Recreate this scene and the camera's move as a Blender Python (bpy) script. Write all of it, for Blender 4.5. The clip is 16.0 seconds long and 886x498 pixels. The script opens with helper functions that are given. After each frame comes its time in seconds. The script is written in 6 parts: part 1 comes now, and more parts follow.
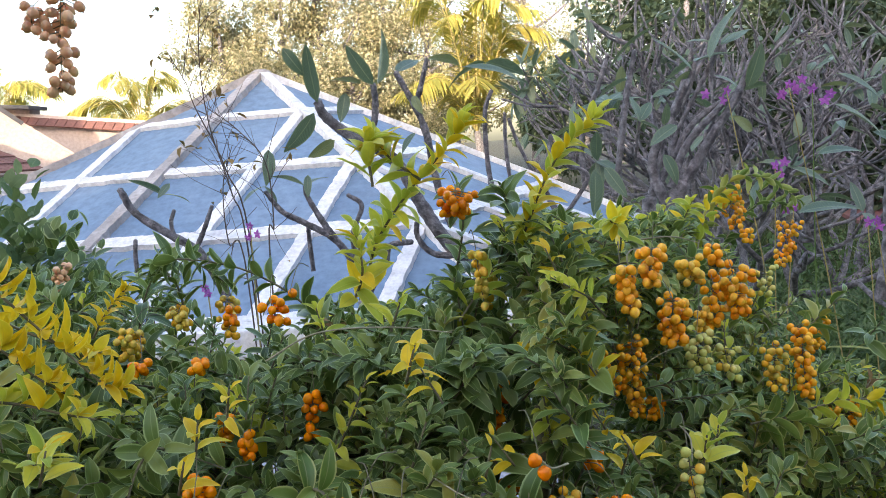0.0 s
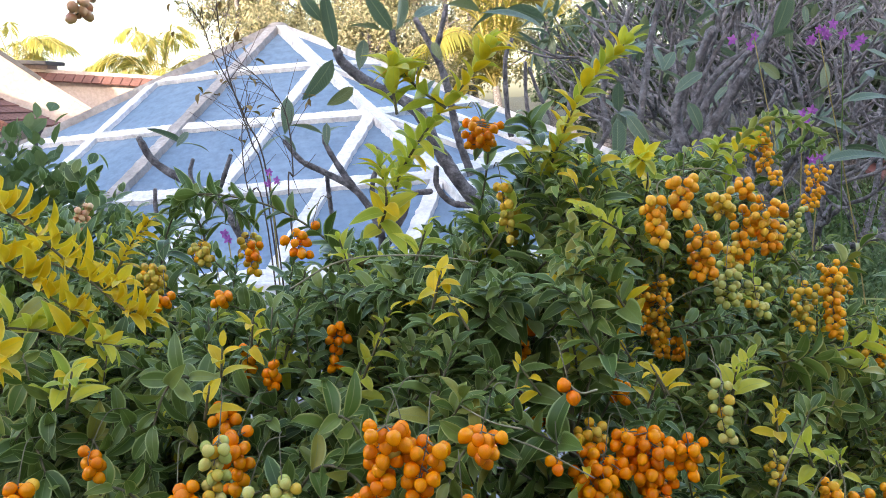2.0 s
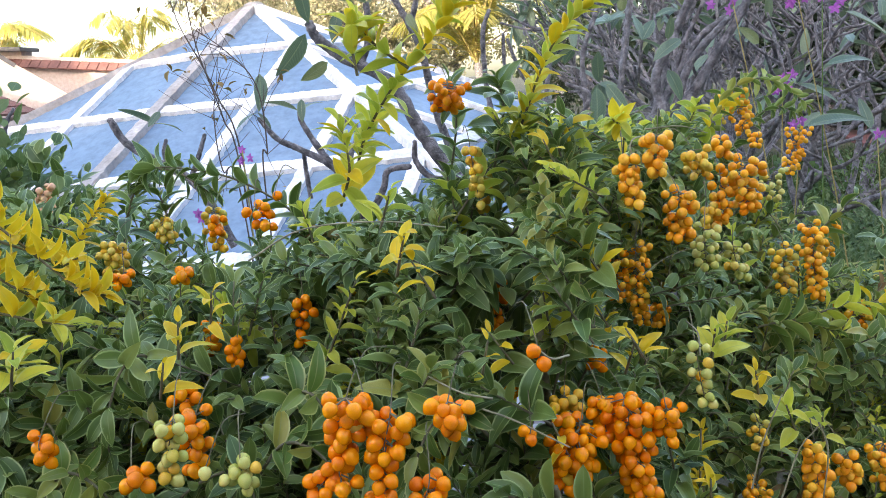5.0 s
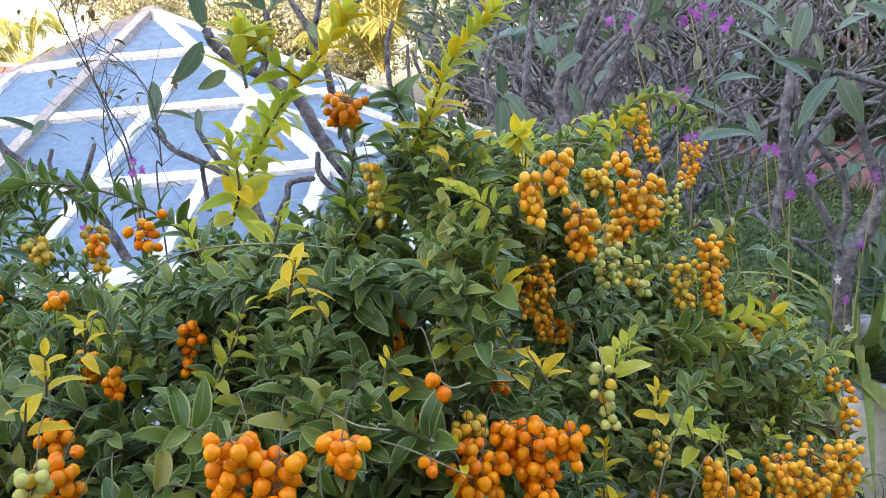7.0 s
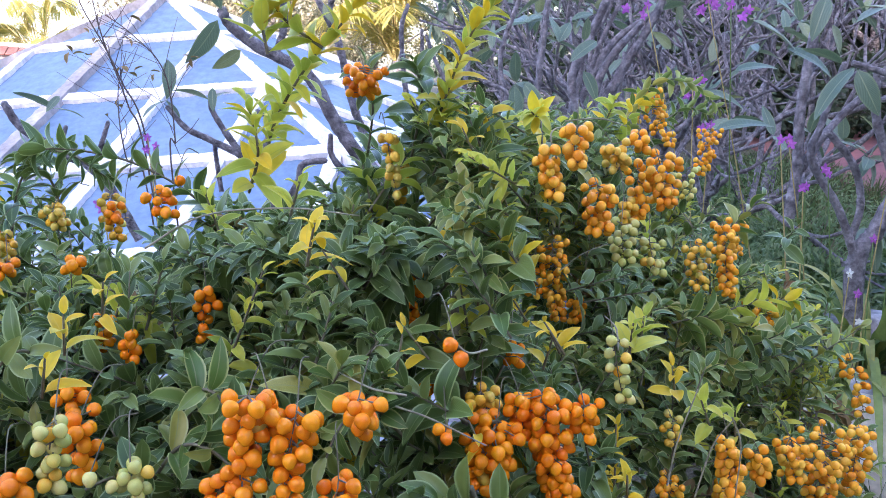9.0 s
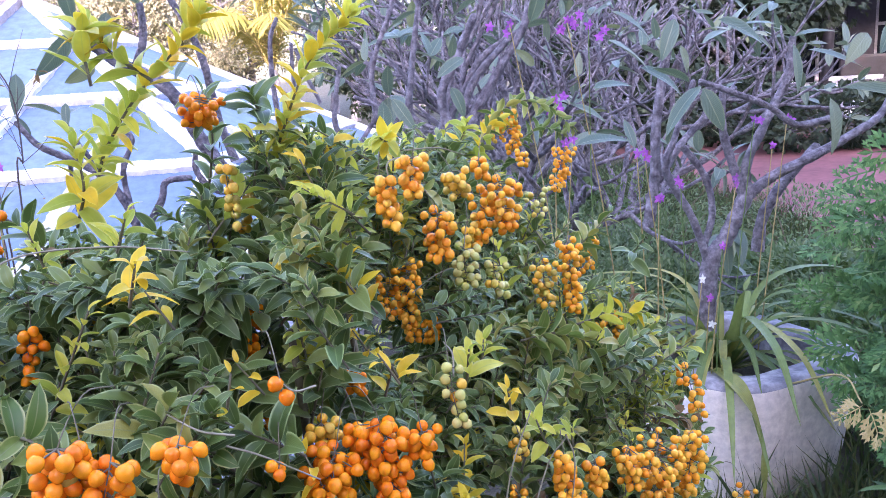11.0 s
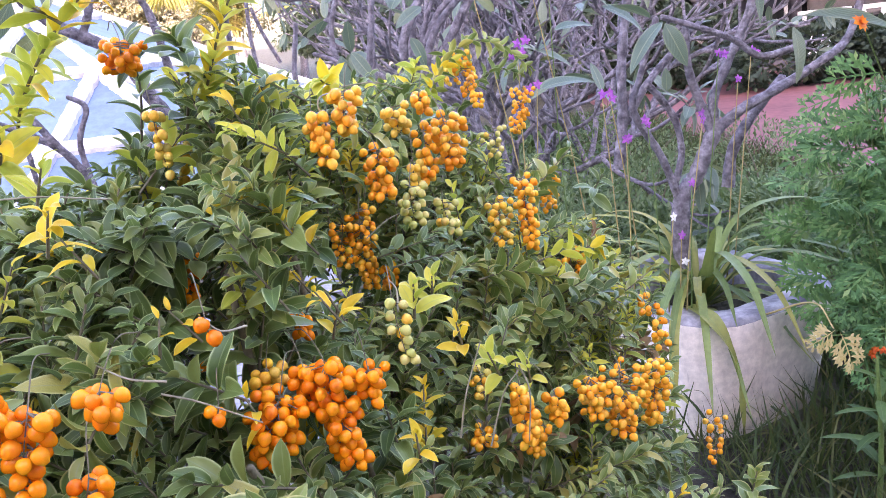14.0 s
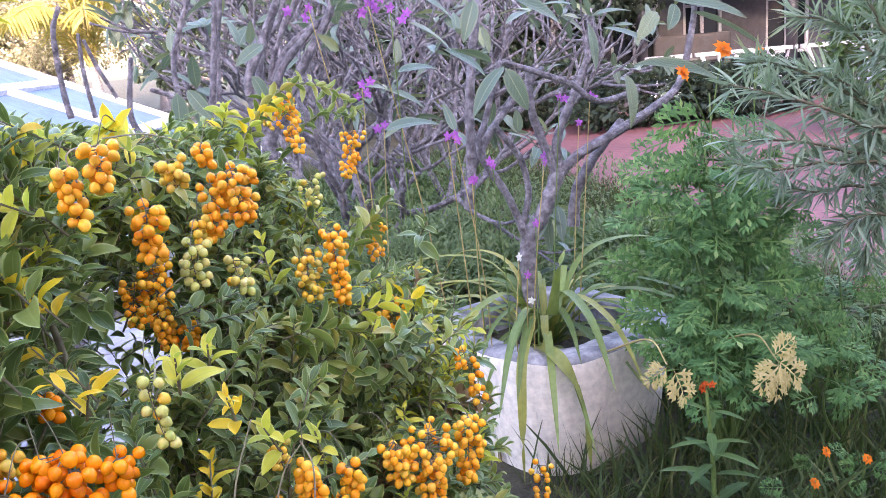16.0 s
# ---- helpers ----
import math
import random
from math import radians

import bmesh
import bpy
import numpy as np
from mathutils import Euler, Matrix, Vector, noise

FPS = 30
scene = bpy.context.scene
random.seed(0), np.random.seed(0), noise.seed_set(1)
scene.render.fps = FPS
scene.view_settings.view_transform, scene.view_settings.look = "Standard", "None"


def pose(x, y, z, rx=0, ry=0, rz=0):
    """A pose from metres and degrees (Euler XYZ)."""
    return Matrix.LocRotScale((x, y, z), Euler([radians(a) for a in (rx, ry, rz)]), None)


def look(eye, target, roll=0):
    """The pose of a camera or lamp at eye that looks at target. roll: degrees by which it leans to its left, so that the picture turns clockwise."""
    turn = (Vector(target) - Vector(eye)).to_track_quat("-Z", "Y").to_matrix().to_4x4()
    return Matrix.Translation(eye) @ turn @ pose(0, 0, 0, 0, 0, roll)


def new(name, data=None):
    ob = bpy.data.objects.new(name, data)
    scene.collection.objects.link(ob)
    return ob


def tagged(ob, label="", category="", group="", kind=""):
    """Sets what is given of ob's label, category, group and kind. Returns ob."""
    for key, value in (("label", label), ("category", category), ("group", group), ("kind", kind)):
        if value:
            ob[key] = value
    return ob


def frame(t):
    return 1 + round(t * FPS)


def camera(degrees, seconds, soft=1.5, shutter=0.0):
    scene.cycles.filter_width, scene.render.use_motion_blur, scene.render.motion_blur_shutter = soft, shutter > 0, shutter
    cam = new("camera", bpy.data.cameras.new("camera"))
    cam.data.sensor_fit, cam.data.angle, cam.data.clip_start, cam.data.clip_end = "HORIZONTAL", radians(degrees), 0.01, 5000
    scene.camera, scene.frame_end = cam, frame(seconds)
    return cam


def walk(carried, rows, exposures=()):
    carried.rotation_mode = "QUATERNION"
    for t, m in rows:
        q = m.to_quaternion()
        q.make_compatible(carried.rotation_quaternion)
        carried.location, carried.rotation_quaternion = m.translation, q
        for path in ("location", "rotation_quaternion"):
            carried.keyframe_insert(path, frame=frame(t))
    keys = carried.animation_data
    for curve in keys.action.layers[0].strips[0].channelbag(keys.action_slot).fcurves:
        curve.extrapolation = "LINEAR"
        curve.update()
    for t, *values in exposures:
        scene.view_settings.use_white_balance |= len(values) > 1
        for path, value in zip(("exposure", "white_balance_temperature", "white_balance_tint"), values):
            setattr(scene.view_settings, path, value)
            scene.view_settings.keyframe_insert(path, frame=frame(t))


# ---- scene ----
cam = camera(57.4, 16.0, 0.6)
PATH = [
    (0, (0.0170, -0.0166, 1.3564), (-0.0860, 1.9640, 1.0985), -4.39),
    (0.5, (0.0000, -0.0011, 1.3419), (-0.1070, 1.9767, 1.0648), -4.19),
    (1, (0.0000, -0.0089, 1.3347), (-0.1570, 1.9600, 1.0202), -4.64),
    (1.5, (0.0030, -0.0112, 1.3436), (-0.1530, 1.9525, 0.9978), -4.64),
    (2, (0.0080, -0.0088, 1.3327), (-0.1440, 1.9530, 0.9749), -4.44),
    (2.5, (-0.0100, -0.0007, 1.3309), (-0.1710, 1.9556, 0.9480), -5.13),
    (3, (-0.0020, 0.0074, 1.3282), (-0.1550, 1.9603, 0.9252), -5.64),
    (5.3, (0.0280, 0.0188, 1.3166), (-0.0840, 1.9726, 0.9045), -5.98),
    (5.5, (0.0350, 0.0217, 1.3177), (-0.0610, 1.9767, 0.9068), -6.20),
    (6, (0.0530, 0.0286, 1.3210), (0.0750, 1.9873, 0.9172), -6.12),
    (6.5, (0.0520, 0.0315, 1.3231), (0.1690, 1.9857, 0.9138), -5.62),
    (7, (0.0280, 0.0417, 1.3194), (0.1340, 1.9966, 0.9105), -4.91),
    (7.5, (0.0000, 0.0458, 1.3166), (0.0890, 2.0025, 0.9125), -3.79),
    (8, (0.0180, 0.0379, 1.3123), (0.1110, 1.9945, 0.9083), -3.70),
    (8.5, (0.0290, 0.0381, 1.3083), (0.1200, 1.9924, 0.8933), -3.60),
    (9, (0.0200, 0.0402, 1.3054), (0.1040, 1.9913, 0.8742), -3.79),
    (9.5, (0.0350, 0.0401, 1.3084), (0.1850, 1.9863, 0.8730), -3.46),
    (10, (0.0550, 0.0391, 1.3083), (0.3831, 1.9620, 0.8671), -2.95),
    (10.2, (0.0500, 0.0326, 1.3211), (0.3789, 1.9575, 0.8891), -3.05),
    (12.3, (0.0690, 0.0309, 1.3130), (0.5101, 1.9335, 0.8821), -3.97),
    (12.5, (0.0510, 0.0443, 1.3015), (0.4760, 1.9487, 0.8627), -4.45),
    (13, (0.0360, 0.0265, 1.2959), (0.3109, 1.9522, 0.8310), -5.19),
    (13.5, (0.0670, 0.0385, 1.2963), (0.3590, 1.9540, 0.8008), -6.71),
    (14, (0.0870, 0.0355, 1.2952), (0.4830, 1.9239, 0.7688), -6.63),
    (14.5, (0.1180, 0.0361, 1.3082), (0.7030, 1.8754, 0.7841), -5.83),
    (15, (0.1230, 0.0311, 1.3080), (0.7978, 1.8462, 0.8082), -5.33),
    (15.5, (0.1410, 0.0440, 1.3095), (0.8190, 1.8647, 0.8347), -5.12),
    (16, (0.1650, 0.0544, 1.2998), (0.8752, 1.8626, 0.8245), -4.96),
]
walk(cam, [(t, look(eye, target, roll)) for t, eye, target, roll in PATH],
     [(0, 2.7, 7050, 15), (3, 2.95, 6950, 14), (6.5, 3.1, 6900, 15), (8, 3.06, 6880, 17), (8.5, 3.1, 6850, 18), (9, 3.22, 5850, 30), (12.5, 3.72, 5950, 44), (14.5, 3.82, 6700, 42), (16, 3.82, 6650, 37)])

# ---------------------------------------------------------------- world, sun
SUN_EL, SUN_AZ = 15.0, 196.0
world = bpy.data.worlds.new("world")
scene.world = world
world.use_nodes = True
wn = world.node_tree.nodes
wl = world.node_tree.links
sky = wn.new("ShaderNodeTexSky")
sky.sky_type = "NISHITA"
sky.sun_disc = False
sky.sun_elevation = radians(SUN_EL)
sky.sun_rotation = radians(SUN_AZ)
sky.air_density, sky.dust_density, sky.ozone_density = 1.0, 3.0, 1.0
wl.new(sky.outputs[0], wn["Background"].inputs[0])
wn["Background"].inputs[1].default_value = 0.15

sun = new("sun", bpy.data.lights.new("sun", "SUN"))
sun.data.energy, sun.data.angle, sun.data.color = 1.35, radians(0.5), (1.0, 0.89, 0.70)
az, el = radians(SUN_AZ), radians(SUN_EL)
to_sun = Vector((math.sin(az) * math.cos(el), math.cos(az) * math.cos(el), math.sin(el)))
sun.matrix_world = look((0, 0, 30), Vector((0, 0, 30)) - to_sun)


# ---------------------------------------------------------------- materials
def material(name, rough=0.6, metal=0.0, spec=0.5):
    m = bpy.data.materials.new(name)
    m.use_nodes = True
    b = m.node_tree.nodes["Principled BSDF"]
    b.inputs["Roughness"].default_value = rough
    b.inputs["Metallic"].default_value = metal
    b.inputs["Specular IOR Level"].default_value = spec
    return m, m.node_tree.nodes, m.node_tree.links, b


def ramp(n, l, fac, stops):
    r = n.new("ShaderNodeValToRGB")
    r.color_ramp.elements[0].position, r.color_ramp.elements[0].color = stops[0][0], (*stops[0][1], 1)
    r.color_ramp.elements[1].position, r.color_ramp.elements[1].color = stops[-1][0], (*stops[-1][1], 1)
    for p, c in stops[1:-1]:
        r.color_ramp.elements.new(p).color = (*c, 1)
    l.new(fac, r.inputs[0])
    return r.outputs[0]


def mix(n, l, fac, a, b, kind="MIX"):
    x = n.new("ShaderNodeMix")
    x.data_type, x.blend_type = "RGBA", kind
    if isinstance(fac, float):
        x.inputs[0].default_value = fac
    else:
        l.new(fac, x.inputs[0])
    for sock, v in ((6, a), (7, b)):
        if isinstance(v, tuple):
            x.inputs[sock].default_value = (*v, 1)
        else:
            l.new(v, x.inputs[sock])
    return x.outputs[2]


def noise_tex(n, l, scale, detail=4.0, rough=0.55, space="Object", stretch=None):
    c = n.new("ShaderNodeTexCoord")
    t = n.new("ShaderNodeTexNoise")
    t.inputs["Scale"].default_value = scale
    t.inputs["Detail"].default_value = detail
    t.inputs["Roughness"].default_value = rough
    if stretch:
        mp = n.new("ShaderNodeMapping")
        mp.inputs["Scale"].default_value = stretch
        l.new(c.outputs[space], mp.inputs[0])
        l.new(mp.outputs[0], t.inputs[0])
    else:
        l.new(c.outputs[space], t.inputs[0])
    return t.outputs[0]


def bump(n, l, b, height, strength=0.3, distance=0.01):
    k = n.new("ShaderNodeBump")
    k.inputs["Strength"].default_value = strength
    k.inputs["Distance"].default_value = distance
    l.new(height, k.inputs["Height"])
    l.new(k.outputs[0], b.inputs["Normal"])


def mottled(name, stops, scale, rough=0.8, bump_strength=0.3, bump_distance=0.005, fine=None, stretch=None, spec=0.3):
    """A surface that varies at two scales, with fine relief."""
    m, n, l, b = material(name, rough, 0, spec)
    big = noise_tex(n, l, scale, 5, 0.6, "Object", stretch)
    small = noise_tex(n, l, fine or scale * 9, 4, 0.6)
    col = ramp(n, l, big, stops)
    dark = ramp(n, l, small, [(0.3, (0.72, 0.72, 0.72)), (0.7, (1.12, 1.12, 1.12))])
    l.new(mix(n, l, 0.8, col, dark, "MULTIPLY"), b.inputs["Base Color"])
    bump(n, l, b, small, bump_strength, bump_distance)
    return m


def foliage(name, stops, edge=None, vein=None, rough=0.45, spec=0.4, sheer=0.25, ribs=0.0, glow=(0.30, 0.36, 0.02), bump_amount=0.25):
    """Leaves: hue varies leaf by leaf, with a pale rim, a midrib and side veins on the blade's own uv."""
    m, n, l, b = material(name, rough, 0, spec)
    g = n.new("ShaderNodeNewGeometry")
    oi = n.new("ShaderNodeObjectInfo")
    add = n.new("ShaderNodeMath")
    add.operation = "ADD"
    l.new(g.outputs["Random Per Island"], add.inputs[0])
    l.new(oi.outputs["Random"], add.inputs[1])
    fr = n.new("ShaderNodeMath")
    fr.operation = "FRACT"
    l.new(add.outputs[0], fr.inputs[0])
    col = ramp(n, l, fr.outputs[0], stops)
    blot = noise_tex(n, l, 60.0, 3)
    col = mix(n, l, 0.55, col, ramp(n, l, blot, [(0.3, (0.68, 0.7, 0.66)), (0.7, (1.2, 1.2, 1.15))]), "MULTIPLY")
    uv = n.new("ShaderNodeUVMap")
    sep = n.new("ShaderNodeSeparateXYZ")
    l.new(uv.outputs[0], sep.inputs[0])
    off = n.new("ShaderNodeMath")
    off.operation = "ABSOLUTE"
    l.new(sep.outputs[0], off.inputs[0])
    if edge:
        e = n.new("ShaderNodeMapRange")
        e.inputs[1].default_value, e.inputs[2].default_value = 0.76, 0.94
        l.new(off.outputs[0], e.inputs[0])
        col = mix(n, l, e.outputs[0], col, edge)
    if vein:
        v = n.new("ShaderNodeMapRange")
        v.inputs[1].default_value, v.inputs[2].default_value = 0.09, 0.02
        l.new(off.outputs[0], v.inputs[0])
        w = n.new("ShaderNodeMath")
        w.operation = "MULTIPLY"
        w.inputs[1].default_value = 0.7
        l.new(v.outputs[0], w.inputs[0])
        col = mix(n, l, w.outputs[0], col, vein)
    wave = n.new("ShaderNodeTexWave")
    wave.inputs["Scale"].default_value = 5.0
    wave.inputs["Distortion"].default_value = 1.0
    comb = n.new("ShaderNodeCombineXYZ")
    sl = n.new("ShaderNodeMath")
    sl.operation = "MULTIPLY_ADD"
    sl.inputs[1].default_value = -0.35
    l.new(off.outputs[0], sl.inputs[0])
    l.new(sep.outputs[1], sl.inputs[2])
    l.new(sl.outputs[0], comb.inputs[0])
    l.new(comb.outputs[0], wave.inputs[0])
    if ribs:
        col = mix(n, l, ribs, col, ramp(n, l, wave.outputs[1], [(0.15, (0.55, 0.6, 0.55)), (0.6, (1.15, 1.15, 1.1))]), "MULTIPLY")
    l.new(col, b.inputs["Base Color"])
    bump(n, l, b, wave.outputs[1], bump_amount, 0.002)
    if sheer:
        tr = n.new("ShaderNodeBsdfTranslucent")
        l.new(mix(n, l, 0.25, col, glow, "MIX"), tr.inputs[0])
        ms = n.new("ShaderNodeMixShader")
        ms.inputs[0].default_value = sheer
        l.new(b.outputs[0], ms.inputs[1])
        l.new(tr.outputs[0], ms.inputs[2])
        l.new(ms.outputs[0], n["Material Output"].inputs[0])
    return m


M = {}
M["leaf"] = foliage("bush_leaf", [(0.0, (0.050, 0.098, 0.026)), (0.45, (0.090, 0.153, 0.037)), (0.8, (0.138, 0.204, 0.048)), (1.0, (0.23, 0.275, 0.068))],
                    (0.34, 0.43, 0.17), (0.19, 0.27, 0.09), 0.38, 0.4, 0.22, bump_amount=0.09)
# olive hue, set lighter too: the right flank's extra light is in this colour
M["leaf_olive"] = foliage("olive_bush_leaf", [(0.0, (0.075, 0.145, 0.030)), (0.4, (0.14, 0.22, 0.046)), (0.8, (0.25, 0.30, 0.065)), (1.0, (0.36, 0.31, 0.06))],
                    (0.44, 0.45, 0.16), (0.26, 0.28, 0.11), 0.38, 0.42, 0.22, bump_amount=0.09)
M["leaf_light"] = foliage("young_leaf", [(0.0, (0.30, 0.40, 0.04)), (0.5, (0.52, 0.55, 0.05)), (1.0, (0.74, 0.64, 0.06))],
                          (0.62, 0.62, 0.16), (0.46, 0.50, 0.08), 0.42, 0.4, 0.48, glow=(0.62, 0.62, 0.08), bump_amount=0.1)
M["leaf_yellow"] = foliage("golden_leaf", [(0.0, (0.72, 0.47, 0.015)), (0.6, (0.86, 0.57, 0.015)), (1.0, (0.68, 0.56, 0.03))],
                           (0.84, 0.66, 0.08), (0.68, 0.50, 0.05), 0.42, 0.4, 0.42, glow=(0.7, 0.5, 0.02), bump_amount=0.1)
M["leaf_dry"] = foliage("withered_leaf", [(0.0, (0.16, 0.09, 0.04)), (1.0, (0.30, 0.20, 0.09))], None, (0.2, 0.12, 0.06), 0.8, 0.2, 0.2)
M["leaf_plumeria"] = foliage("plumeria_leaf", [(0.0, (0.09, 0.145, 0.105)), (0.75, (0.14, 0.195, 0.155)), (1.0, (0.24, 0.26, 0.12))],
                             (0.17, 0.22, 0.14), (0.27, 0.31, 0.19), 0.45, 0.5, 0.25, ribs=0.5)
M["leaf_fern"] = foliage("feathery_leaf", [(0.0, (0.04, 0.125, 0.042)), (0.5, (0.085, 0.215, 0.066)), (0.9, (0.14, 0.29, 0.09)), (1.0, (0.26, 0.37, 0.13))], None, None, 0.55, 0.3, 0.35)
M["leaf_pale"] = foliage("pale_feathery_leaf", [(0.0, (0.50, 0.42, 0.16)), (1.0, (0.66, 0.54, 0.26))], None, None, 0.7, 0.2, 0.3)
M["leaf_narrow"] = foliage("narrow_leaf", [(0.0, (0.12, 0.20, 0.13)), (1.0, (0.28, 0.37, 0.26))], None, (0.24, 0.32, 0.2), 0.45, 0.45, 0.35)
M["leaf_strap"] = foliage("strap_leaf", [(0.0, (0.09, 0.16, 0.04)), (0.6, (0.17, 0.24, 0.06)), (1.0, (0.36, 0.34, 0.08))], None, (0.2, 0.26, 0.08), 0.45, 0.45, 0.25)
M["leaf_shrub"] = foliage("shrub_leaf", [(0.0, (0.035, 0.09, 0.026)), (1.0, (0.095, 0.17, 0.045))], None, (0.14, 0.2, 0.07), 0.5, 0.4, 0.25)
M["leaf_weed"] = foliage("weed_leaf", [(0.0, (0.07, 0.13, 0.055)), (0.6, (0.12, 0.19, 0.08)), (1.0, (0.19, 0.25, 0.115))], None, (0.2, 0.26, 0.12), 0.55, 0.3, 0.3)
M["grass"] = foliage("grass_blade", [(0.0, (0.025, 0.05, 0.018)), (0.7, (0.055, 0.09, 0.028)), (1.0, (0.15, 0.15, 0.06))], None, None, 0.6, 0.25, 0.25)
# sunlight and haze on the far trees are partly put into these tones
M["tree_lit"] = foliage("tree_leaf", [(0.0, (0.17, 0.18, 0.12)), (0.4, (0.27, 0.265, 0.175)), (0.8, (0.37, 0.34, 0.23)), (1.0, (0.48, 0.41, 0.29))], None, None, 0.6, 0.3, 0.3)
# dark foliage, with its shade put into the low tones as well
M["tree_dark"] = foliage("dark_shaded_leaf", [(0.0, (0.02, 0.04, 0.025)), (1.0, (0.055, 0.08, 0.05))], None, None, 0.6, 0.3, 0.2)
M["palm"] = foliage("palm_leaflet", [(0.0, (0.24, 0.25, 0.06)), (1.0, (0.50, 0.42, 0.11))], None, None, 0.5, 0.35, 0.4)
M["petal_orange"] = foliage("orange_petal", [(0.0, (0.75, 0.16, 0.01)), (1.0, (0.85, 0.26, 0.015))], None, None, 0.6, 0.2, 0.3)
M["petal_red"] = foliage("red_petal", [(0.0, (0.55, 0.07, 0.015)), (1.0, (0.7, 0.14, 0.02))], None, None, 0.6, 0.2, 0.3)
M["petal_purple"] = foliage("purple_petal", [(0.0, (0.36, 0.08, 0.44)), (1.0, (0.54, 0.15, 0.58))], None, None, 0.6, 0.2, 0.3)
M["petal_white"] = foliage("white_petal", [(0.0, (0.7, 0.7, 0.66)), (1.0, (0.8, 0.8, 0.76))], None, None, 0.6, 0.2, 0.3)


def berry_mat(name, stops):
    m, n, l, b = material(name, 0.22, 0, 0.30)
    oi = n.new("ShaderNodeObjectInfo")
    g = n.new("ShaderNodeNewGeometry")
    add = n.new("ShaderNodeMath")
    add.operation = "ADD"
    l.new(g.outputs["Random Per Island"], add.inputs[0])
    l.new(oi.outputs["Random"], add.inputs[1])
    fr = n.new("ShaderNodeMath")
    fr.operation = "FRACT"
    l.new(add.outputs[0], fr.inputs[0])
    col = ramp(n, l, fr.outputs[0], stops)
    blot = noise_tex(n, l, 320.0, 4)
    col = mix(n, l, 0.45, col, ramp(n, l, blot, [(0.32, (0.78, 0.68, 0.58)), (0.62, (1.1, 1.1, 1.1))]), "MULTIPLY")
    l.new(col, b.inputs["Base Color"])
    b.inputs["Subsurface Weight"].default_value = 0.25
    b.inputs["Subsurface Radius"].default_value = (0.004, 0.0015, 0.0005)
    bump(n, l, b, blot, 0.12, 0.001)
    return m


M["berry"] = berry_mat("ripe_berry", [(0.0, (0.78, 0.19, 0.002)), (0.5, (0.88, 0.265, 0.002)), (1.0, (0.91, 0.33, 0.004))])
# part hue, part light put into colour: shoulder clusters lighter than shaded lower ones
M["berry_bright"] = berry_mat("bright_ripe_berry", [(0.0, (0.84, 0.31, 0.012)), (0.5, (0.90, 0.41, 0.02)), (1.0, (0.88, 0.50, 0.05))])
M["berry_yellow"] = berry_mat("half_ripe_berry", [(0.0, (0.80, 0.44, 0.03)), (0.6, (0.72, 0.48, 0.07)), (1.0, (0.56, 0.48, 0.10))])
M["berry_green"] = berry_mat("unripe_berry", [(0.0, (0.40, 0.43, 0.10)), (1.0, (0.64, 0.57, 0.18))])
M["berry_dull"] = berry_mat("shrivelled_berry", [(0.0, (0.66, 0.34, 0.18)), (1.0, (0.80, 0.50, 0.30))])
M["bark"] = mottled("plumeria_bark", [(0.30, (0.074, 0.068, 0.074)), (0.5, (0.18, 0.168, 0.180)), (0.70, (0.34, 0.322, 0.345))], 34, 0.85, 1.0, 0.01, 130)
M["twig"] = mottled("bush_twig", [(0.3, (0.10, 0.085, 0.05)), (0.7, (0.22, 0.20, 0.12))], 40, 0.85, 0.5, 0.002, 300)
M["stalk"] = mottled("pale_stalk", [(0.3, (0.22, 0.2, 0.12)), (0.7, (0.36, 0.33, 0.22))], 60, 0.7, 0.3, 0.001, 400)
M["stem"] = mottled("green_stem", [(0.3, (0.08, 0.15, 0.04)), (0.7, (0.15, 0.23, 0.06))], 50, 0.6, 0.2, 0.001, 300)
M["dry"] = mottled("dry_stem", [(0.3, (0.07, 0.055, 0.05)), (0.7, (0.15, 0.12, 0.10))], 50, 0.9, 0.3, 0.001, 300)
M["straw"] = mottled("straw_stem", [(0.3, (0.28, 0.22, 0.08)), (0.7, (0.42, 0.35, 0.14))], 50, 0.8, 0.3, 0.001, 300)
M["blue"] = mottled("faded_blue_paint", [(0.2, (0.10, 0.170, 0.265)), (0.5, (0.135, 0.210, 0.312)), (0.8, (0.19, 0.268, 0.37))], 0.9, 0.55, 0.25, 0.01, 12)
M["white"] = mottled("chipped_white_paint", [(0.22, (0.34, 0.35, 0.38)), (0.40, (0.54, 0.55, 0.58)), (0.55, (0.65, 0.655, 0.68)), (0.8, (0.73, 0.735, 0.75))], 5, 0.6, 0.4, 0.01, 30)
M["ridge"] = mottled("grey_ridge_paint", [(0.3, (0.26, 0.24, 0.235)), (0.6, (0.38, 0.355, 0.35)), (0.85, (0.62, 0.61, 0.61))], 3, 0.75, 0.4, 0.01, 25)
M["planter"] = mottled("limewashed_concrete", [(0.28, (0.36, 0.33, 0.30)), (0.40, (0.80, 0.74, 0.65)), (0.8, (0.93, 0.87, 0.78))], 5.5, 0.85, 0.5, 0.006, 45, (3.2, 3.2, 0.5))
M["rim"] = mottled("mouldy_concrete", [(0.25, (0.10, 0.10, 0.11)), (0.45, (0.24, 0.24, 0.26)), (0.62, (0.45, 0.44, 0.45)), (0.85, (0.68, 0.67, 0.66))], 12, 0.9, 0.6, 0.006, 70)
M["red"] = mottled("red_oxide_paving", [(0.25, (0.16, 0.062, 0.06)), (0.6, (0.235, 0.095, 0.09)), (0.85, (0.30, 0.145, 0.13))], 0.8, 0.75, 0.25, 0.004, 14)
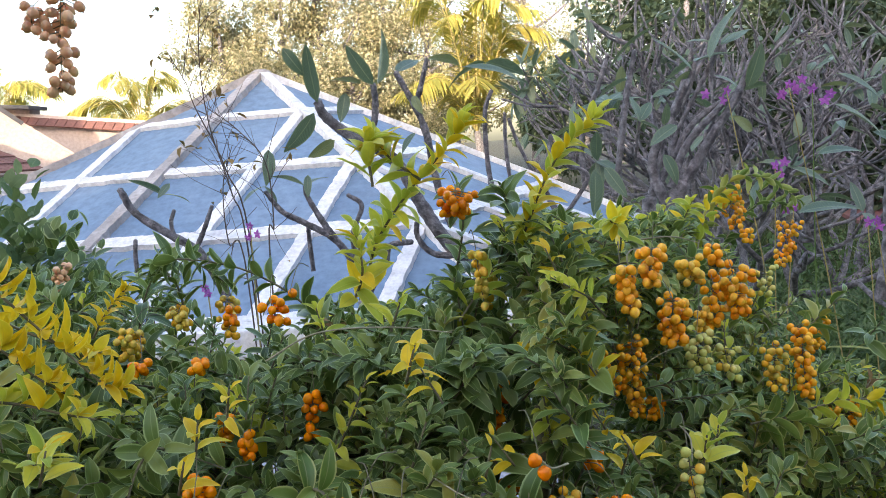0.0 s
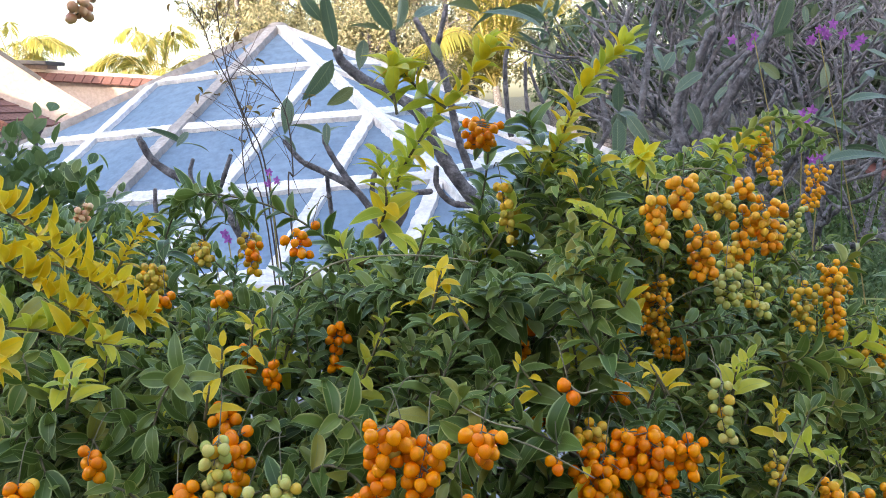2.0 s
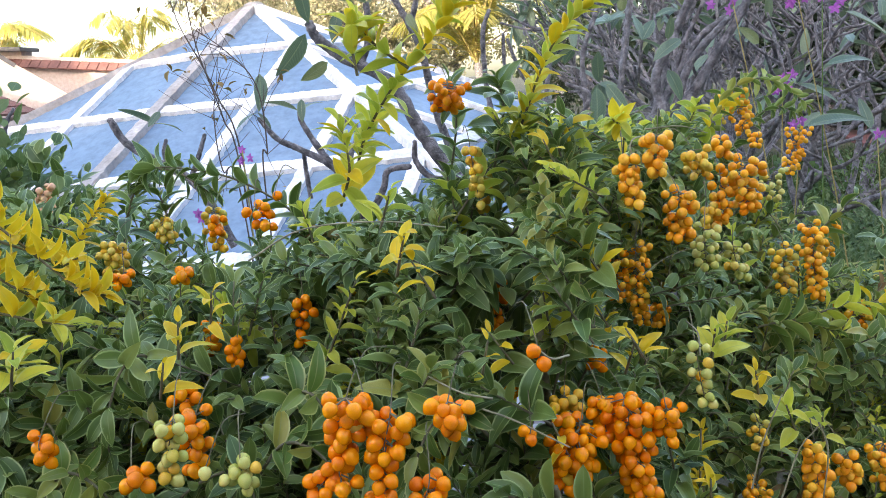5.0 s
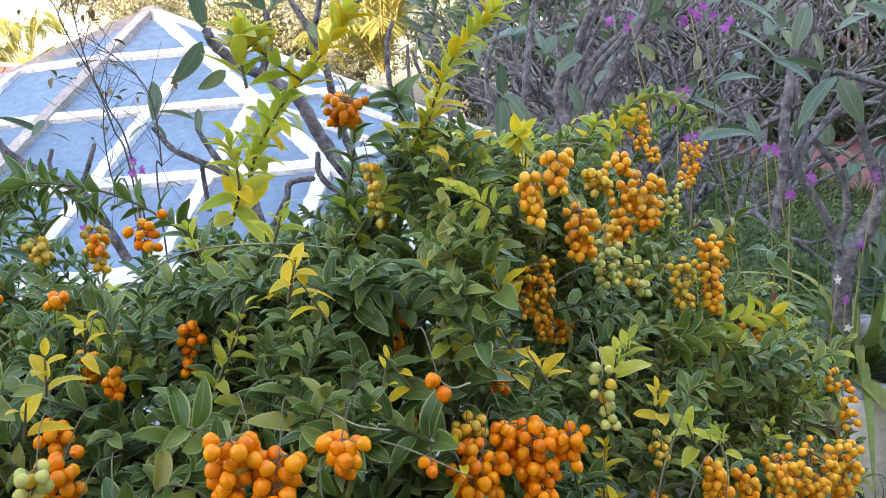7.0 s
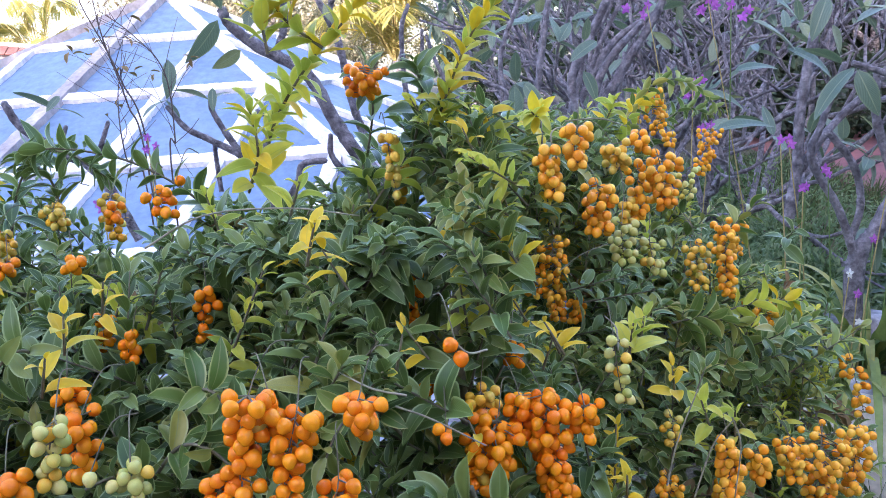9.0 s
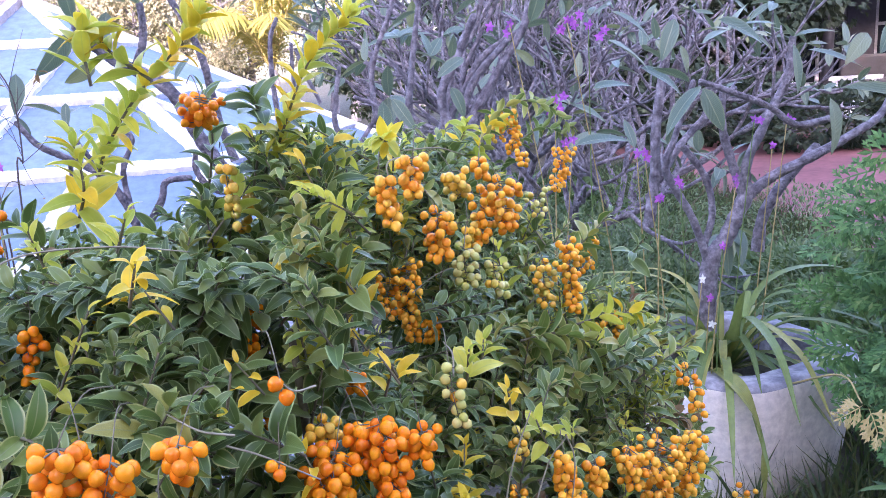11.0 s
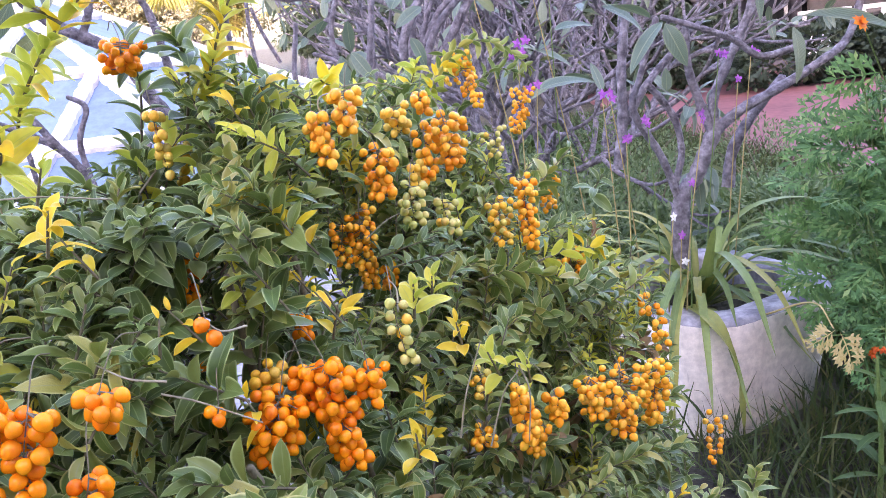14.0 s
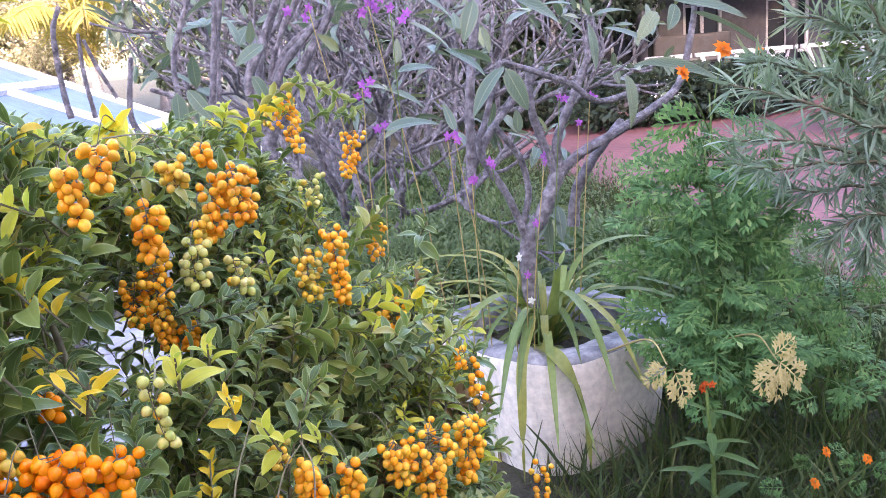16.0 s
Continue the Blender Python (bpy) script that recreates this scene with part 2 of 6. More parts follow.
M["soil"] = mottled("garden_soil", [(0.25, (0.03, 0.028, 0.02)), (0.5, (0.06, 0.055, 0.035)), (0.8, (0.10, 0.10, 0.05))], 2.0, 0.95, 0.8, 0.03, 35)
M["paver"] = mottled("grey_paving_stone", [(0.25, (0.20, 0.20, 0.22)), (0.6, (0.34, 0.34, 0.37)), (0.85, (0.46, 0.46, 0.48))], 5, 0.85, 0.4, 0.006, 50)
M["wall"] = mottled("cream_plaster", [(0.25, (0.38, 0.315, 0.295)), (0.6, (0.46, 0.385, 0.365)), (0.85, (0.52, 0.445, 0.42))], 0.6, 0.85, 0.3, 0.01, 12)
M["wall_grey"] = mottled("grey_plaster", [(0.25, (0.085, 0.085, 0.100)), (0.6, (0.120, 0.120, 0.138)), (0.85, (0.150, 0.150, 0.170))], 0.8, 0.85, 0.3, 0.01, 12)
M["tile"] = mottled("red_roof_tile", [(0.25, (0.12, 0.058, 0.050)), (0.6, (0.18, 0.085, 0.072)), (0.85, (0.26, 0.145, 0.125))], 1.6, 0.85, 0.5, 0.02, 20)
M["dark"] = mottled("dark_metal", [(0.3, (0.03, 0.03, 0.035)), (0.7, (0.07, 0.07, 0.08))], 6, 0.5, 0.2, 0.002, 60, None, 0.5)
M["glass"] = material("window_glass", 0.08, 0, 0.5)[0]
M["glass"].node_tree.nodes["Principled BSDF"].inputs["Base Color"].default_value = (0.02, 0.025, 0.03, 1)


# ---------------------------------------------------------------- builders
def part(name, bm, mat, parent=None, label="", smooth=True):
    """Links a bmesh as one mesh object, under a thing where one is given."""
    me = bpy.data.meshes.new(name)
    bm.to_mesh(me)
    bm.free()
    return mesh_part(name, me, mat, parent, label, smooth)


def mesh_part(name, me, mat, parent=None, label="", smooth=True):
    if not me.materials:
        me.materials.append(mat)
        me.polygons.foreach_set("use_smooth", [smooth] * len(me.polygons))
    ob = new(name, me)
    ob.parent = parent
    if label:
        tagged(ob, label)
    return ob


def thing(name, label, category, place=(0, 0, 0), group="", kind=""):
    ob = new(name)
    ob.location = place
    ob.empty_display_size = 0.05
    return tagged(ob, label, category, group, kind)


def box(bm, m, sx, sy, sz, bevel=0.0):
    """A bevelled block centred on the pose m."""
    r = bmesh.ops.create_cube(bm, size=1.0, matrix=m @ Matrix.Diagonal((sx, sy, sz, 1)))
    if bevel:
        es = list({e for v in r["verts"] for e in v.link_edges})
        bmesh.ops.bevel(bm, geom=es, offset=bevel, segments=2, affect="EDGES", profile=0.6)


def bar(bm, a, b, w, h, up=(0, 0, 1), bevel=0.0):
    """A rectangular bar from a to b, w wide and h deep."""
    a, b = Vector(a), Vector(b)
    y = (b - a).normalized()
    x = y.cross(Vector(up)).normalized()
    z = x.cross(y)
    m = Matrix.Translation((a + b) / 2) @ Matrix((x, y, z)).transposed().to_4x4()
    box(bm, m, w, (b - a).length, h, bevel)


def spline(pts, steps=6):
    """Points on a smooth curve through pts."""
    p = [Vector(q) for q in pts]
    p = [p[0] * 2 - p[1]] + p + [p[-1] * 2 - p[-2]]
    out = []
    for i in range(1, len(p) - 2):
        for k in range(steps):
            t = k / steps
            out.append(0.5 * (2 * p[i] + (p[i + 1] - p[i - 1]) * t + (2 * p[i - 1] - 5 * p[i] + 4 * p[i + 1] - p[i + 2]) * t * t
                              + (3 * p[i] - p[i - 1] - 3 * p[i + 1] + p[i + 2]) * t ** 3))
    out.append(p[-2])
    return out


class Bunch:
    """Collects many small pieces into one mesh."""

    def __init__(self):
        self.v, self.f, self.uv, self.n = [], [], [], 0

    def add(self, verts, faces, uvs):
        self.v.append(verts)
        self.f.append(faces + self.n)
        self.uv.append(uvs[faces].reshape(-1, 2))
        self.n += len(verts)

    def mesh(self, name):
        me = bpy.data.meshes.new(name)
        f = np.concatenate(self.f)
        me.from_pydata(np.concatenate(self.v).tolist(), [], f.tolist())
        lay = me.uv_layers.new(name="UVMap")
        lay.data.foreach_set("uv", np.concatenate(self.uv).astype(np.float32).ravel())
        return me

    def part(self, name, mat, parent=None, label="", kind="", smooth=True):
        if not self.v:
            return None
        ob = mesh_part(name, self.mesh(name), mat, parent, label, smooth)
        return tagged(ob, kind=kind)

    def tube(self, pts, r0, r1, sides=7, wob=0.0, rng=random, blunt=True):
        """A tapered limb along pts."""
        pts = [Vector(p) for p in pts]
        n = len(pts)
        side = Vector((0.31, 0.83, 0.45))
        V = []
        for i, p in enumerate(pts):
            d = (pts[min(i + 1, n - 1)] - pts[max(i - 1, 0)]).normalized()
            x = d.cross(side)
            x = x.normalized() if x.length > 1e-4 else Vector((1, 0, 0))
            y = d.cross(x)
            r = r0 + (r1 - r0) * i / (n - 1)
            r *= 1 + wob * (rng.random() - 0.5)
            for k in range(sides):
                a = 2 * math.pi * k / sides
                V.append(p + (x * math.cos(a) + y * math.sin(a)) * r)
        d = (pts[-1] - pts[-2]).normalized()
        V.append(pts[-1] + d * r1 * (0.6 if blunt else 0.1))
        F = []
        for i in range(n - 1):
            for k in range(sides):
                a, b = i * sides + k, i * sides + (k + 1) % sides
                F.append((a, b, b + sides, a + sides))
        for k in range(sides):
            a, b = (n - 1) * sides + k, (n - 1) * sides + (k + 1) % sides
            F.append((a, b, len(V) - 1, len(V) - 1))
        V = np.array([tuple(q) for q in V])
        quads = np.array(F)
        uv = np.zeros((len(V), 2))
        self.v.append(V)
        self.f.append(quads + self.n)
        self.uv.append(uv[quads].reshape(-1, 2))
        self.n += len(V)

    def tube_mesh(self, name):
        """As mesh(), for tubes: end fans become triangles."""
        me = bpy.data.meshes.new(name)
        f = np.concatenate(self.f).tolist()
        me.from_pydata(np.concatenate(self.v).tolist(), [], [q[:3] if q[2] == q[3] else q for q in f])
        return me

    def limb_part(self, name, mat, parent=None, label="", kind=""):
        if not self.v:
            return None
        ob = mesh_part(name, self.tube_mesh(name), mat, parent, label)
        return tagged(ob, kind=kind)


def blade(length, width, rows=5, cols=4, fold=0.25, curl=0.25, tip=0.75, base=0.35, wave=0.0, phase=0.0):
    """One leaf along +y with its face to +z: verts, quads, uvs."""
    vs, uvs, fs = [], [], []
    for i in range(rows + 1):
        v = i / rows
        w = width * 0.5 * (math.sin(math.pi * min(1, v ** tip * 0.97 + 0.03)) ** base if 0 < v < 1 else 0.03)
        for k in range(cols + 1):
            u = 2 * k / cols - 1
            x = u * w
            z = abs(x) * fold - curl * length * v * v + wave * length * math.sin(9 * v + phase) * u * 0.5
            vs.append((x, length * v * (1 - 0.25 * curl * v), z))
            uvs.append((u, v))
    for i in range(rows):
        for k in range(cols):
            a = i * (cols + 1) + k
            fs.append((a, a + 1, a + cols + 2, a + cols + 1))
    return np.array(vs), np.array(fs), np.array(uvs, float)


def basis(d, up=(0, 0, 1), roll=0.0):
    """A turn that takes +y to d and +z near up, as a 3 x 3 array whose columns are the axes."""
    y = Vector(d).normalized()
    x = y.cross(Vector(up))
    x = x.normalized() if x.length > 1e-3 else Vector((1, 0, 0))
    z = x.cross(y)
    c, s = math.cos(roll), math.sin(roll)
    x, z = x * c + z * s, z * c - x * s
    return np.array([[x[0], y[0], z[0]], [x[1], y[1], z[1]], [x[2], y[2], z[2]]])


def put(bunch, shape, place, turn, scale=1.0):
    v, f, uv = shape
    bunch.add(v @ turn.T * scale + np.array(tuple(place)), f, uv)


def to_matrix(place, turn, scale=1.0):
    m = Matrix([list(r) for r in turn]).to_4x4()
    return Matrix.Translation(place) @ m @ Matrix.Scale(scale, 4)


def rand_dir(rng, flat=1.0):
    v = Vector((rng.gauss(0, 1), rng.gauss(0, 1), rng.gauss(0, 1) * flat))
    return v.normalized() if v.length > 1e-3 else Vector((0, 0, 1))


# ---------------------------------------------------------------- ground and paving
bm = bmesh.new()
ring = [0, 0.6, 1.2, 1.8, 2.4, 3, 3.8, 4.8, 6, 8, 11, 15, 22, 35, 60, 120, 300, 900]
rows = []
for r in ring:
    row = []
    for k in range(64):
        a = 2 * math.pi * k / 64
        x, y = 1 + r * math.cos(a), 2 + r * math.sin(a)
        z = 0.03 * noise.noise(Vector((x * 0.9, y * 0.9, 0))) * min(1, 20 / (r + 1)) - (0.02 if r > 30 else 0)
        row.append(bm.verts.new((x, y, z)))
    rows.append(row)
for a, b in zip(rows, rows[1:]):
    for k in range(64):
        q = [a[k], a[(k + 1) % 64], b[(k + 1) % 64], b[k]]
        if a is rows[0]:
            continue
        bm.faces.new(q)
bm.faces.new(rows[1])
bmesh.ops.delete(bm, geom=rows[0], context="VERTS")
bmesh.ops.recalc_face_normals(bm, faces=bm.faces)
tagged(part("ground", bm, M["soil"]), "dark garden soil under grass and weeds", "ground", kind="structure")

# red oxide drive, a low slab with a rounded outline
bm = bmesh.new()
outline = spline([(3.25, 2.6, 0), (3.6, 4.0, 0), (4.0, 5.6, 0), (4.2, 7.6, 0), (5.4, 12.2, 0), (9.0, 11.2, 0), (12.0, 9.6, 0), (13.0, 6.0, 0), (9.0, 2.5, 0), (5.5, 1.6, 0), (3.25, 2.6, 0)], 8)[:-1]
low = [bm.verts.new((p.x, p.y, -0.05)) for p in outline]
top = [bm.verts.new((p.x, p.y, 0.05)) for p in outline]
bm.faces.new(top)
for k in range(len(low)):
    j = (k + 1) % len(low)
    bm.faces.new((low[k], low[j], top[j], top[k]))
bmesh.ops.recalc_face_normals(bm, faces=bm.faces)
tagged(part("pavement", bm, M["red"], smooth=False), "faded red oxide paved drive in front of the veranda", "drive", kind="structure")


# ---------------------------------------------------------------- pyramid skylight
def pyramid_skylight():
    apex = Vector((-2.433, 9.479, 2.307))
    ribs = [Vector((-1.222, -0.688, -0.555)), Vector((-0.259, -1.003, -0.530)), Vector((0.655, -1.013, -0.527)), Vector((1.10, 0.10, -0.51))]
    for deg in (146, 197, 248):
        ribs.append(Vector((1.15 * math.sin(radians(deg)), -1.15 * math.cos(radians(deg)), -0.56)))
    levels = 4
    root = thing("pyramid_skylight", "faceted pyramid skylight with faded blue panels and chipped white bars", "skylight", (apex.x, apex.y, 0))
    base = Vector((apex.x, apex.y, 0))
    n = len(ribs)
    for i in range(n):
        a, b = ribs[i], ribs[(i + 1) % n]
        along_b = i in (0, 2)
        normal = a.cross(b).normalized()
        if normal.z < 0:
            normal.negate()

        def node(k, j, a=a, b=b):
            if along_b:
                a, b = b, a
            return apex + a * (k - j) + b * j - base

        for k in range(levels):
            for j in range(k + 1):
                quad = [node(k, j), node(k + 1, j), node(k + 1, j + 1)] + ([node(k, j + 1)] if j < k else [])
                c = sum(quad, Vector()) / len(quad)
                bm = bmesh.new()
                up = [bm.verts.new(c + (q - c) * 0.995 + normal * (0.0 + 0.004 * ((k + j) % 3))) for q in quad]
                dn = [bm.verts.new(c + (q - c) * 0.995 - normal * 0.03) for q in quad]
                bm.faces.new(up)
                bm.faces.new(dn[::-1])
                for s in range(len(up)):
                    bm.faces.new((up[s], dn[s], dn[(s + 1) % len(up)], up[(s + 1) % len(up)]))
                bmesh.ops.recalc_face_normals(bm, faces=bm.faces)
                part("panel", bm, M["blue"], root, smooth=False)
        for k in range(1, levels + 1):
            bm = bmesh.new()
            ragged_bar(bm, node(k, 0) + normal * 0.022, node(k, k) + normal * 0.022, 0.105 + 0.014 * k, 0.05, normal, k * 7 + i)
            part("glazing_bar", bm, M["white"], root, smooth=False)
        for j in range(1, levels):
            bm = bmesh.new()
            ragged_bar(bm, node(j, j) + normal * 0.024, node(levels, j) + normal * 0.024, 0.122, 0.05, normal, j * 13 + i)
            part("glazing_bar", bm, M["white"], root, smooth=False)
    for i in range(n):
        bm = bmesh.new()
        tip, foot = apex - base, apex + ribs[i] * levels - base
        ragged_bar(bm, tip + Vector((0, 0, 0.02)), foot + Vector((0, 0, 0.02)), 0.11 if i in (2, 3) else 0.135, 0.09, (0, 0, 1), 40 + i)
        part("ridge_bar", bm, M["white" if i in (2, 3) else "ridge"], root, "white painted ridge bar" if i in (2, 3) else "grey ridge bar", smooth=False)
    bm = bmesh.new()
    bmesh.ops.create_uvsphere(bm, u_segments=12, v_segments=8, radius=0.13, matrix=Matrix.Translation(apex - base + Vector((0, 0, 0.0))) @ Matrix.Diagonal((1, 1, 0.5, 1)))
    part("cap", bm, M["ridge"], root)
    for i in range(n):
        bm = bmesh.new()
        p, q = apex + ribs[i] * levels * 1.01 - base, apex + ribs[(i + 1) % n] * levels * 1.01 - base
        h = (p.z + q.z) / 2 + 0.03
        bar(bm, (p.x, p.y, h / 2 - 0.03), (q.x, q.y, h / 2 - 0.03), 0.22, h + 0.06, bevel=0.02)
        part("curb", bm, M["white"], root, "low white base curb", smooth=False)
    return root


def ragged_bar(bm, a, b, w, h, up, seed):
    """A painted bar whose edges wander a little."""
    a, b = Vector(a), Vector(b)
    y = (b - a).normalized()
    x = y.cross(Vector(up)).normalized()
    z = x.cross(y)
    steps = max(6, int((b - a).length / 0.045))
    rng = random.Random(seed)
    prev = None
    for s in range(steps + 1):
        p = a + (b - a) * s / steps
        l, r = w / 2 * (1 + rng.uniform(-0.13, 0.13)), w / 2 * (1 + rng.uniform(-0.13, 0.13))
        cs = [bm.verts.new(p - x * l - z * h / 2), bm.verts.new(p - x * l * 0.93 + z * h / 2), bm.verts.new(p + x * r * 0.93 + z * h / 2), bm.verts.new(p + x * r - z * h / 2)]
        if prev:
            for k in range(4):
                bm.faces.new((prev[k], prev[(k + 1) % 4], cs[(k + 1) % 4], cs[k]))
        else:
            bm.faces.new(cs)
        prev = cs
    bm.faces.new(prev[::-1])
    bmesh.ops.recalc_face_normals(bm, faces=bm.faces)


pyramid_skylight()


# ---------------------------------------------------------------- houses
def tiled_roof(root, x0, x1, y0, y1, z0, z1, pitch=0.24, name="roof_tile"):
    """Courses of overlapping tiles on a slope that rises from (y0, z0) to (y1, z1)."""
    run = math.hypot(y1 - y0, z1 - z0)
    n = max(2, int(run / 0.3))
    ang = math.degrees(math.atan2(z1 - z0, y1 - y0))
    for i in range(n):
        v = (i + 0.5) / n
        bm = bmesh.new()
        cols = int((x1 - x0) / pitch)
        for k in range(cols):
            x = x0 + (k + 0.5) * (x1 - x0) / cols
            m = pose(x, y0 + (y1 - y0) * v, z0 + (z1 - z0) * v + 0.03, ang - 4, 0, 0)
            box(bm, m, (x1 - x0) / cols * 0.93, run / n * 1.15, 0.04)
        tagged(part("tile_course", bm, M["tile"], root, smooth=False), kind="stuff")


def prism(bm, outline, y0, y1):
    """A solid with the given x, z outline, from y0 to y1."""
    front = [bm.verts.new((x, y0, z)) for x, z in outline]
    back = [bm.verts.new((x, y1, z)) for x, z in outline]
    bm.faces.new(front)
    bm.faces.new(back[::-1])
    for k in range(len(outline)):
        j = (k + 1) % len(outline)
        bm.faces.new((front[k], back[k], back[j], front[j]))
    bmesh.ops.recalc_face_normals(bm, faces=bm.faces)


def cream_house():
    root = thing("house", "cream plastered house with a red tiled roof strip", "house", (-11.2, 20.0, 0))
    fall = 0.135
    bm = bmesh.new()
    prism(bm, ((-8.0, -0.1), (4.6, -0.1), (4.6, 2.66 - 4.6 * fall), (-8.0, 2.66 + 8 * fall)), 0.0, 5.0)
    part("wall", bm, M["wall"], root, smooth=False)
    # tiles along the eave, which slopes to fit the camera's view
    for k in range(26):
        x = -1.2 + k * 0.24
        bm = bmesh.new()
        box(bm, pose(x, -0.10, 2.70 - x * fall, 38, math.degrees(math.atan(fall)), 0), 0.222, 0.30, 0.04, 0.006)
        part("roof_tile", bm, M["tile"], root, smooth=False)
    bm = bmesh.new()
    bar(bm, (-1.4, 0.12, 2.84 + 1.4 * fall), (4.7, 0.12, 2.84 - 4.7 * fall), 0.2, 0.10, bevel=0.02)
    part("parapet", bm, M["wall"], root, smooth=False)
    bm = bmesh.new()
    bar(bm, (-2.6, 0.1, 3.30), (0.32, 0.1, 3.00), 0.9, 0.10, bevel=0.02)
    part("roof_slab", bm, M["dark"], root, "dark flat roof slab", smooth=False)
    bm = bmesh.new()
    bar(bm, (-2.4, 0.3, 3.08), (0.1, 0.3, 2.86), 0.5, 0.30)
    part("roof_housing", bm, M["wall"], root, smooth=False)
    # gabled wing in front
    wing = thing("gabled_wing", "cream plastered gable wall with a dark barge board", "house", (-10.4, 17.0, 0))
    wing.rotation_euler = (0, 0, radians(30))
    bm = bmesh.new()
    prism(bm, ((-7.0, -0.1), (2.1, -0.1), (2.1, 1.36), (0.0, 3.06), (-2.2, 4.95), (-7.0, 1.2)), 0.0, 0.25)
    part("wall", bm, M["wall"], wing, smooth=False)
    bm = bmesh.new()
    bar(bm, (-2.2, -0.04, 4.96), (0.71, -0.04, 2.47), 0.09, 0.08, (0, 1, 0))
    part("barge_board", bm, M["dark"], wing, "dark barge board", smooth=False)
    bm = bmesh.new()
    bar(bm, (0.71, -0.03, 2.47), (2.12, -0.03, 1.36), 0.06, 0.06, (0, 1, 0))
    part("verge_trim", bm, M["wall"], wing, smooth=False)
    # lean-to with a tiled roof
    lean = thing("lean_to", "small lean-to with a red tiled roof beside the cream house", "outbuilding", (-8.65, 14.3, 0))
    lean.rotation_euler = (0, 0, radians(90))
    bm = bmesh.new()
    box(bm, pose(0.8, 1.7, 0.65), 1.4, 2.6, 1.5, 0.02)
    part("wall", bm, M["wall"], lean, smooth=False)
    tiled_roof(lean, 0.0, 1.6, 0.0, 3.2, 1.42, 3.02)
    bm = bmesh.new()
    bar(bm, (-0.03, 0.0, 1.37), (-0.03, 3.2, 2.97), 0.06, 0.20, bevel=0.01)
    part("barge_board", bm, M["tile"], lean, smooth=False)


cream_house()


def veranda_house():
    """The house across the drive: a raised veranda with a railing of slanted white slats and dark posts."""
    ang = math.degrees(math.atan2(-0.37, 0.93))
    root = thing("veranda_house", "shaded house with a white slatted veranda railing and dark posts", "house", (10.9, 11.25, 0))
    turn = pose(0, 0, 0, 0, 0, ang)

    def at(x, y, z, rz=0.0):
        return turn @ pose(x, y, z, 0, 0, rz)

    bm = bmesh.new()
    box(bm, at(3.5, 2.6, 0.04), 13, 5.4, 0.22, 0.02)
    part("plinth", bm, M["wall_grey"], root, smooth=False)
    # wall with true openings: piers and lintels
    x = -3.0
    for pier, gap in ((0.9, 1.0), (0.5, 0.8), (0.9, 0.9), (0.9, 0.9), (2.4, 1.2), (2.0, 0.0)):
        bm = bmesh.new()
        box(bm, at(x + pier / 2, 2.9, 1.55), pier, 0.25, 2.8)
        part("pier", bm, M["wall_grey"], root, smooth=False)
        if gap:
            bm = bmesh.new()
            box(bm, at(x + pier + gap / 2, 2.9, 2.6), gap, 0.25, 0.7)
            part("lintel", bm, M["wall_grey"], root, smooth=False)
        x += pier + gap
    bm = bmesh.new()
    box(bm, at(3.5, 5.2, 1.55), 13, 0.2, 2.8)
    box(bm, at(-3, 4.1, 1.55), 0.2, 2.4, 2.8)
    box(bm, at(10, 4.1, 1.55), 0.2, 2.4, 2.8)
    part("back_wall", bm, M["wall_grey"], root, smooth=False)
    x = -3.0
    for pier, gap in ((0.9, 1.0), (0.5, 0.8), (0.9, 0.9), (0.9, 0.9), (2.4, 1.2)):
        x += pier
        win = part("window", framed(at(x + gap / 2, 2.84, 1.5), gap, 1.7), M["white"], root, "white framed window", smooth=False)
        bm = bmesh.new()
        box(bm, at(x + gap / 2, 2.9, 1.4), gap - 0.02, 0.012, 1.75)
        part("pane", bm, M["glass"], win, smooth=False)
        x += gap
    bm = bmesh.new()
    box(bm, at(3.4, 1.6, 3.05), 13.4, 5.6, 0.18, 0.02)
    part("roof", bm, M["dark"], root, smooth=False)
    for k in range(6):
        bm = bmesh.new()
        bmesh.ops.create_cone(bm, cap_ends=True, segments=16, radius1=0.10, radius2=0.09, depth=2.9, matrix=at(0.45 + (k - 1) * 2.6, 0.05, 1.55))
        part("post", bm, M["dark"], root, "dark round veranda post")
    for k in range(12):
        x0 = -2.2 + k * 0.92
        part("railing", rail_panel(at(x0 + 0.46, 0, 0.15), 0.86), M["white"], root, "white railing of slanted slats", smooth=False)
    bm = bmesh.new()
    box(bm, at(-0.75, 1.5, 0.72), 1.5, 0.6, 0.12, 0.05)
    box(bm, at(-0.75, 1.75, 0.95), 1.5, 0.12, 0.5, 0.05)
    for sx in (-0.65, 0.65):
        for sy in (-0.22, 0.22):
            box(bm, at(-0.75 + sx, 1.5 + sy, 0.40), 0.06, 0.06, 0.56)
    b = part("veranda_bench", bm, M["dark"], None, "", False)
    b.location = (10.9, 11.25, 0)
    tagged(b, "dark bench on the shaded veranda", "bench")


def framed(m, w, h):
    bm = bmesh.new()
    for dx in (-w / 2 + 0.03, 0, w / 2 - 0.03):
        box(bm, m @ pose(dx, 0, 0), 0.06, 0.06, h)
    for dz in (-h / 2 + 0.03, 0.25, h / 2 - 0.03):
        box(bm, m @ pose(0, 0.003, dz), w - 0.06, 0.05, 0.06)
    return bm


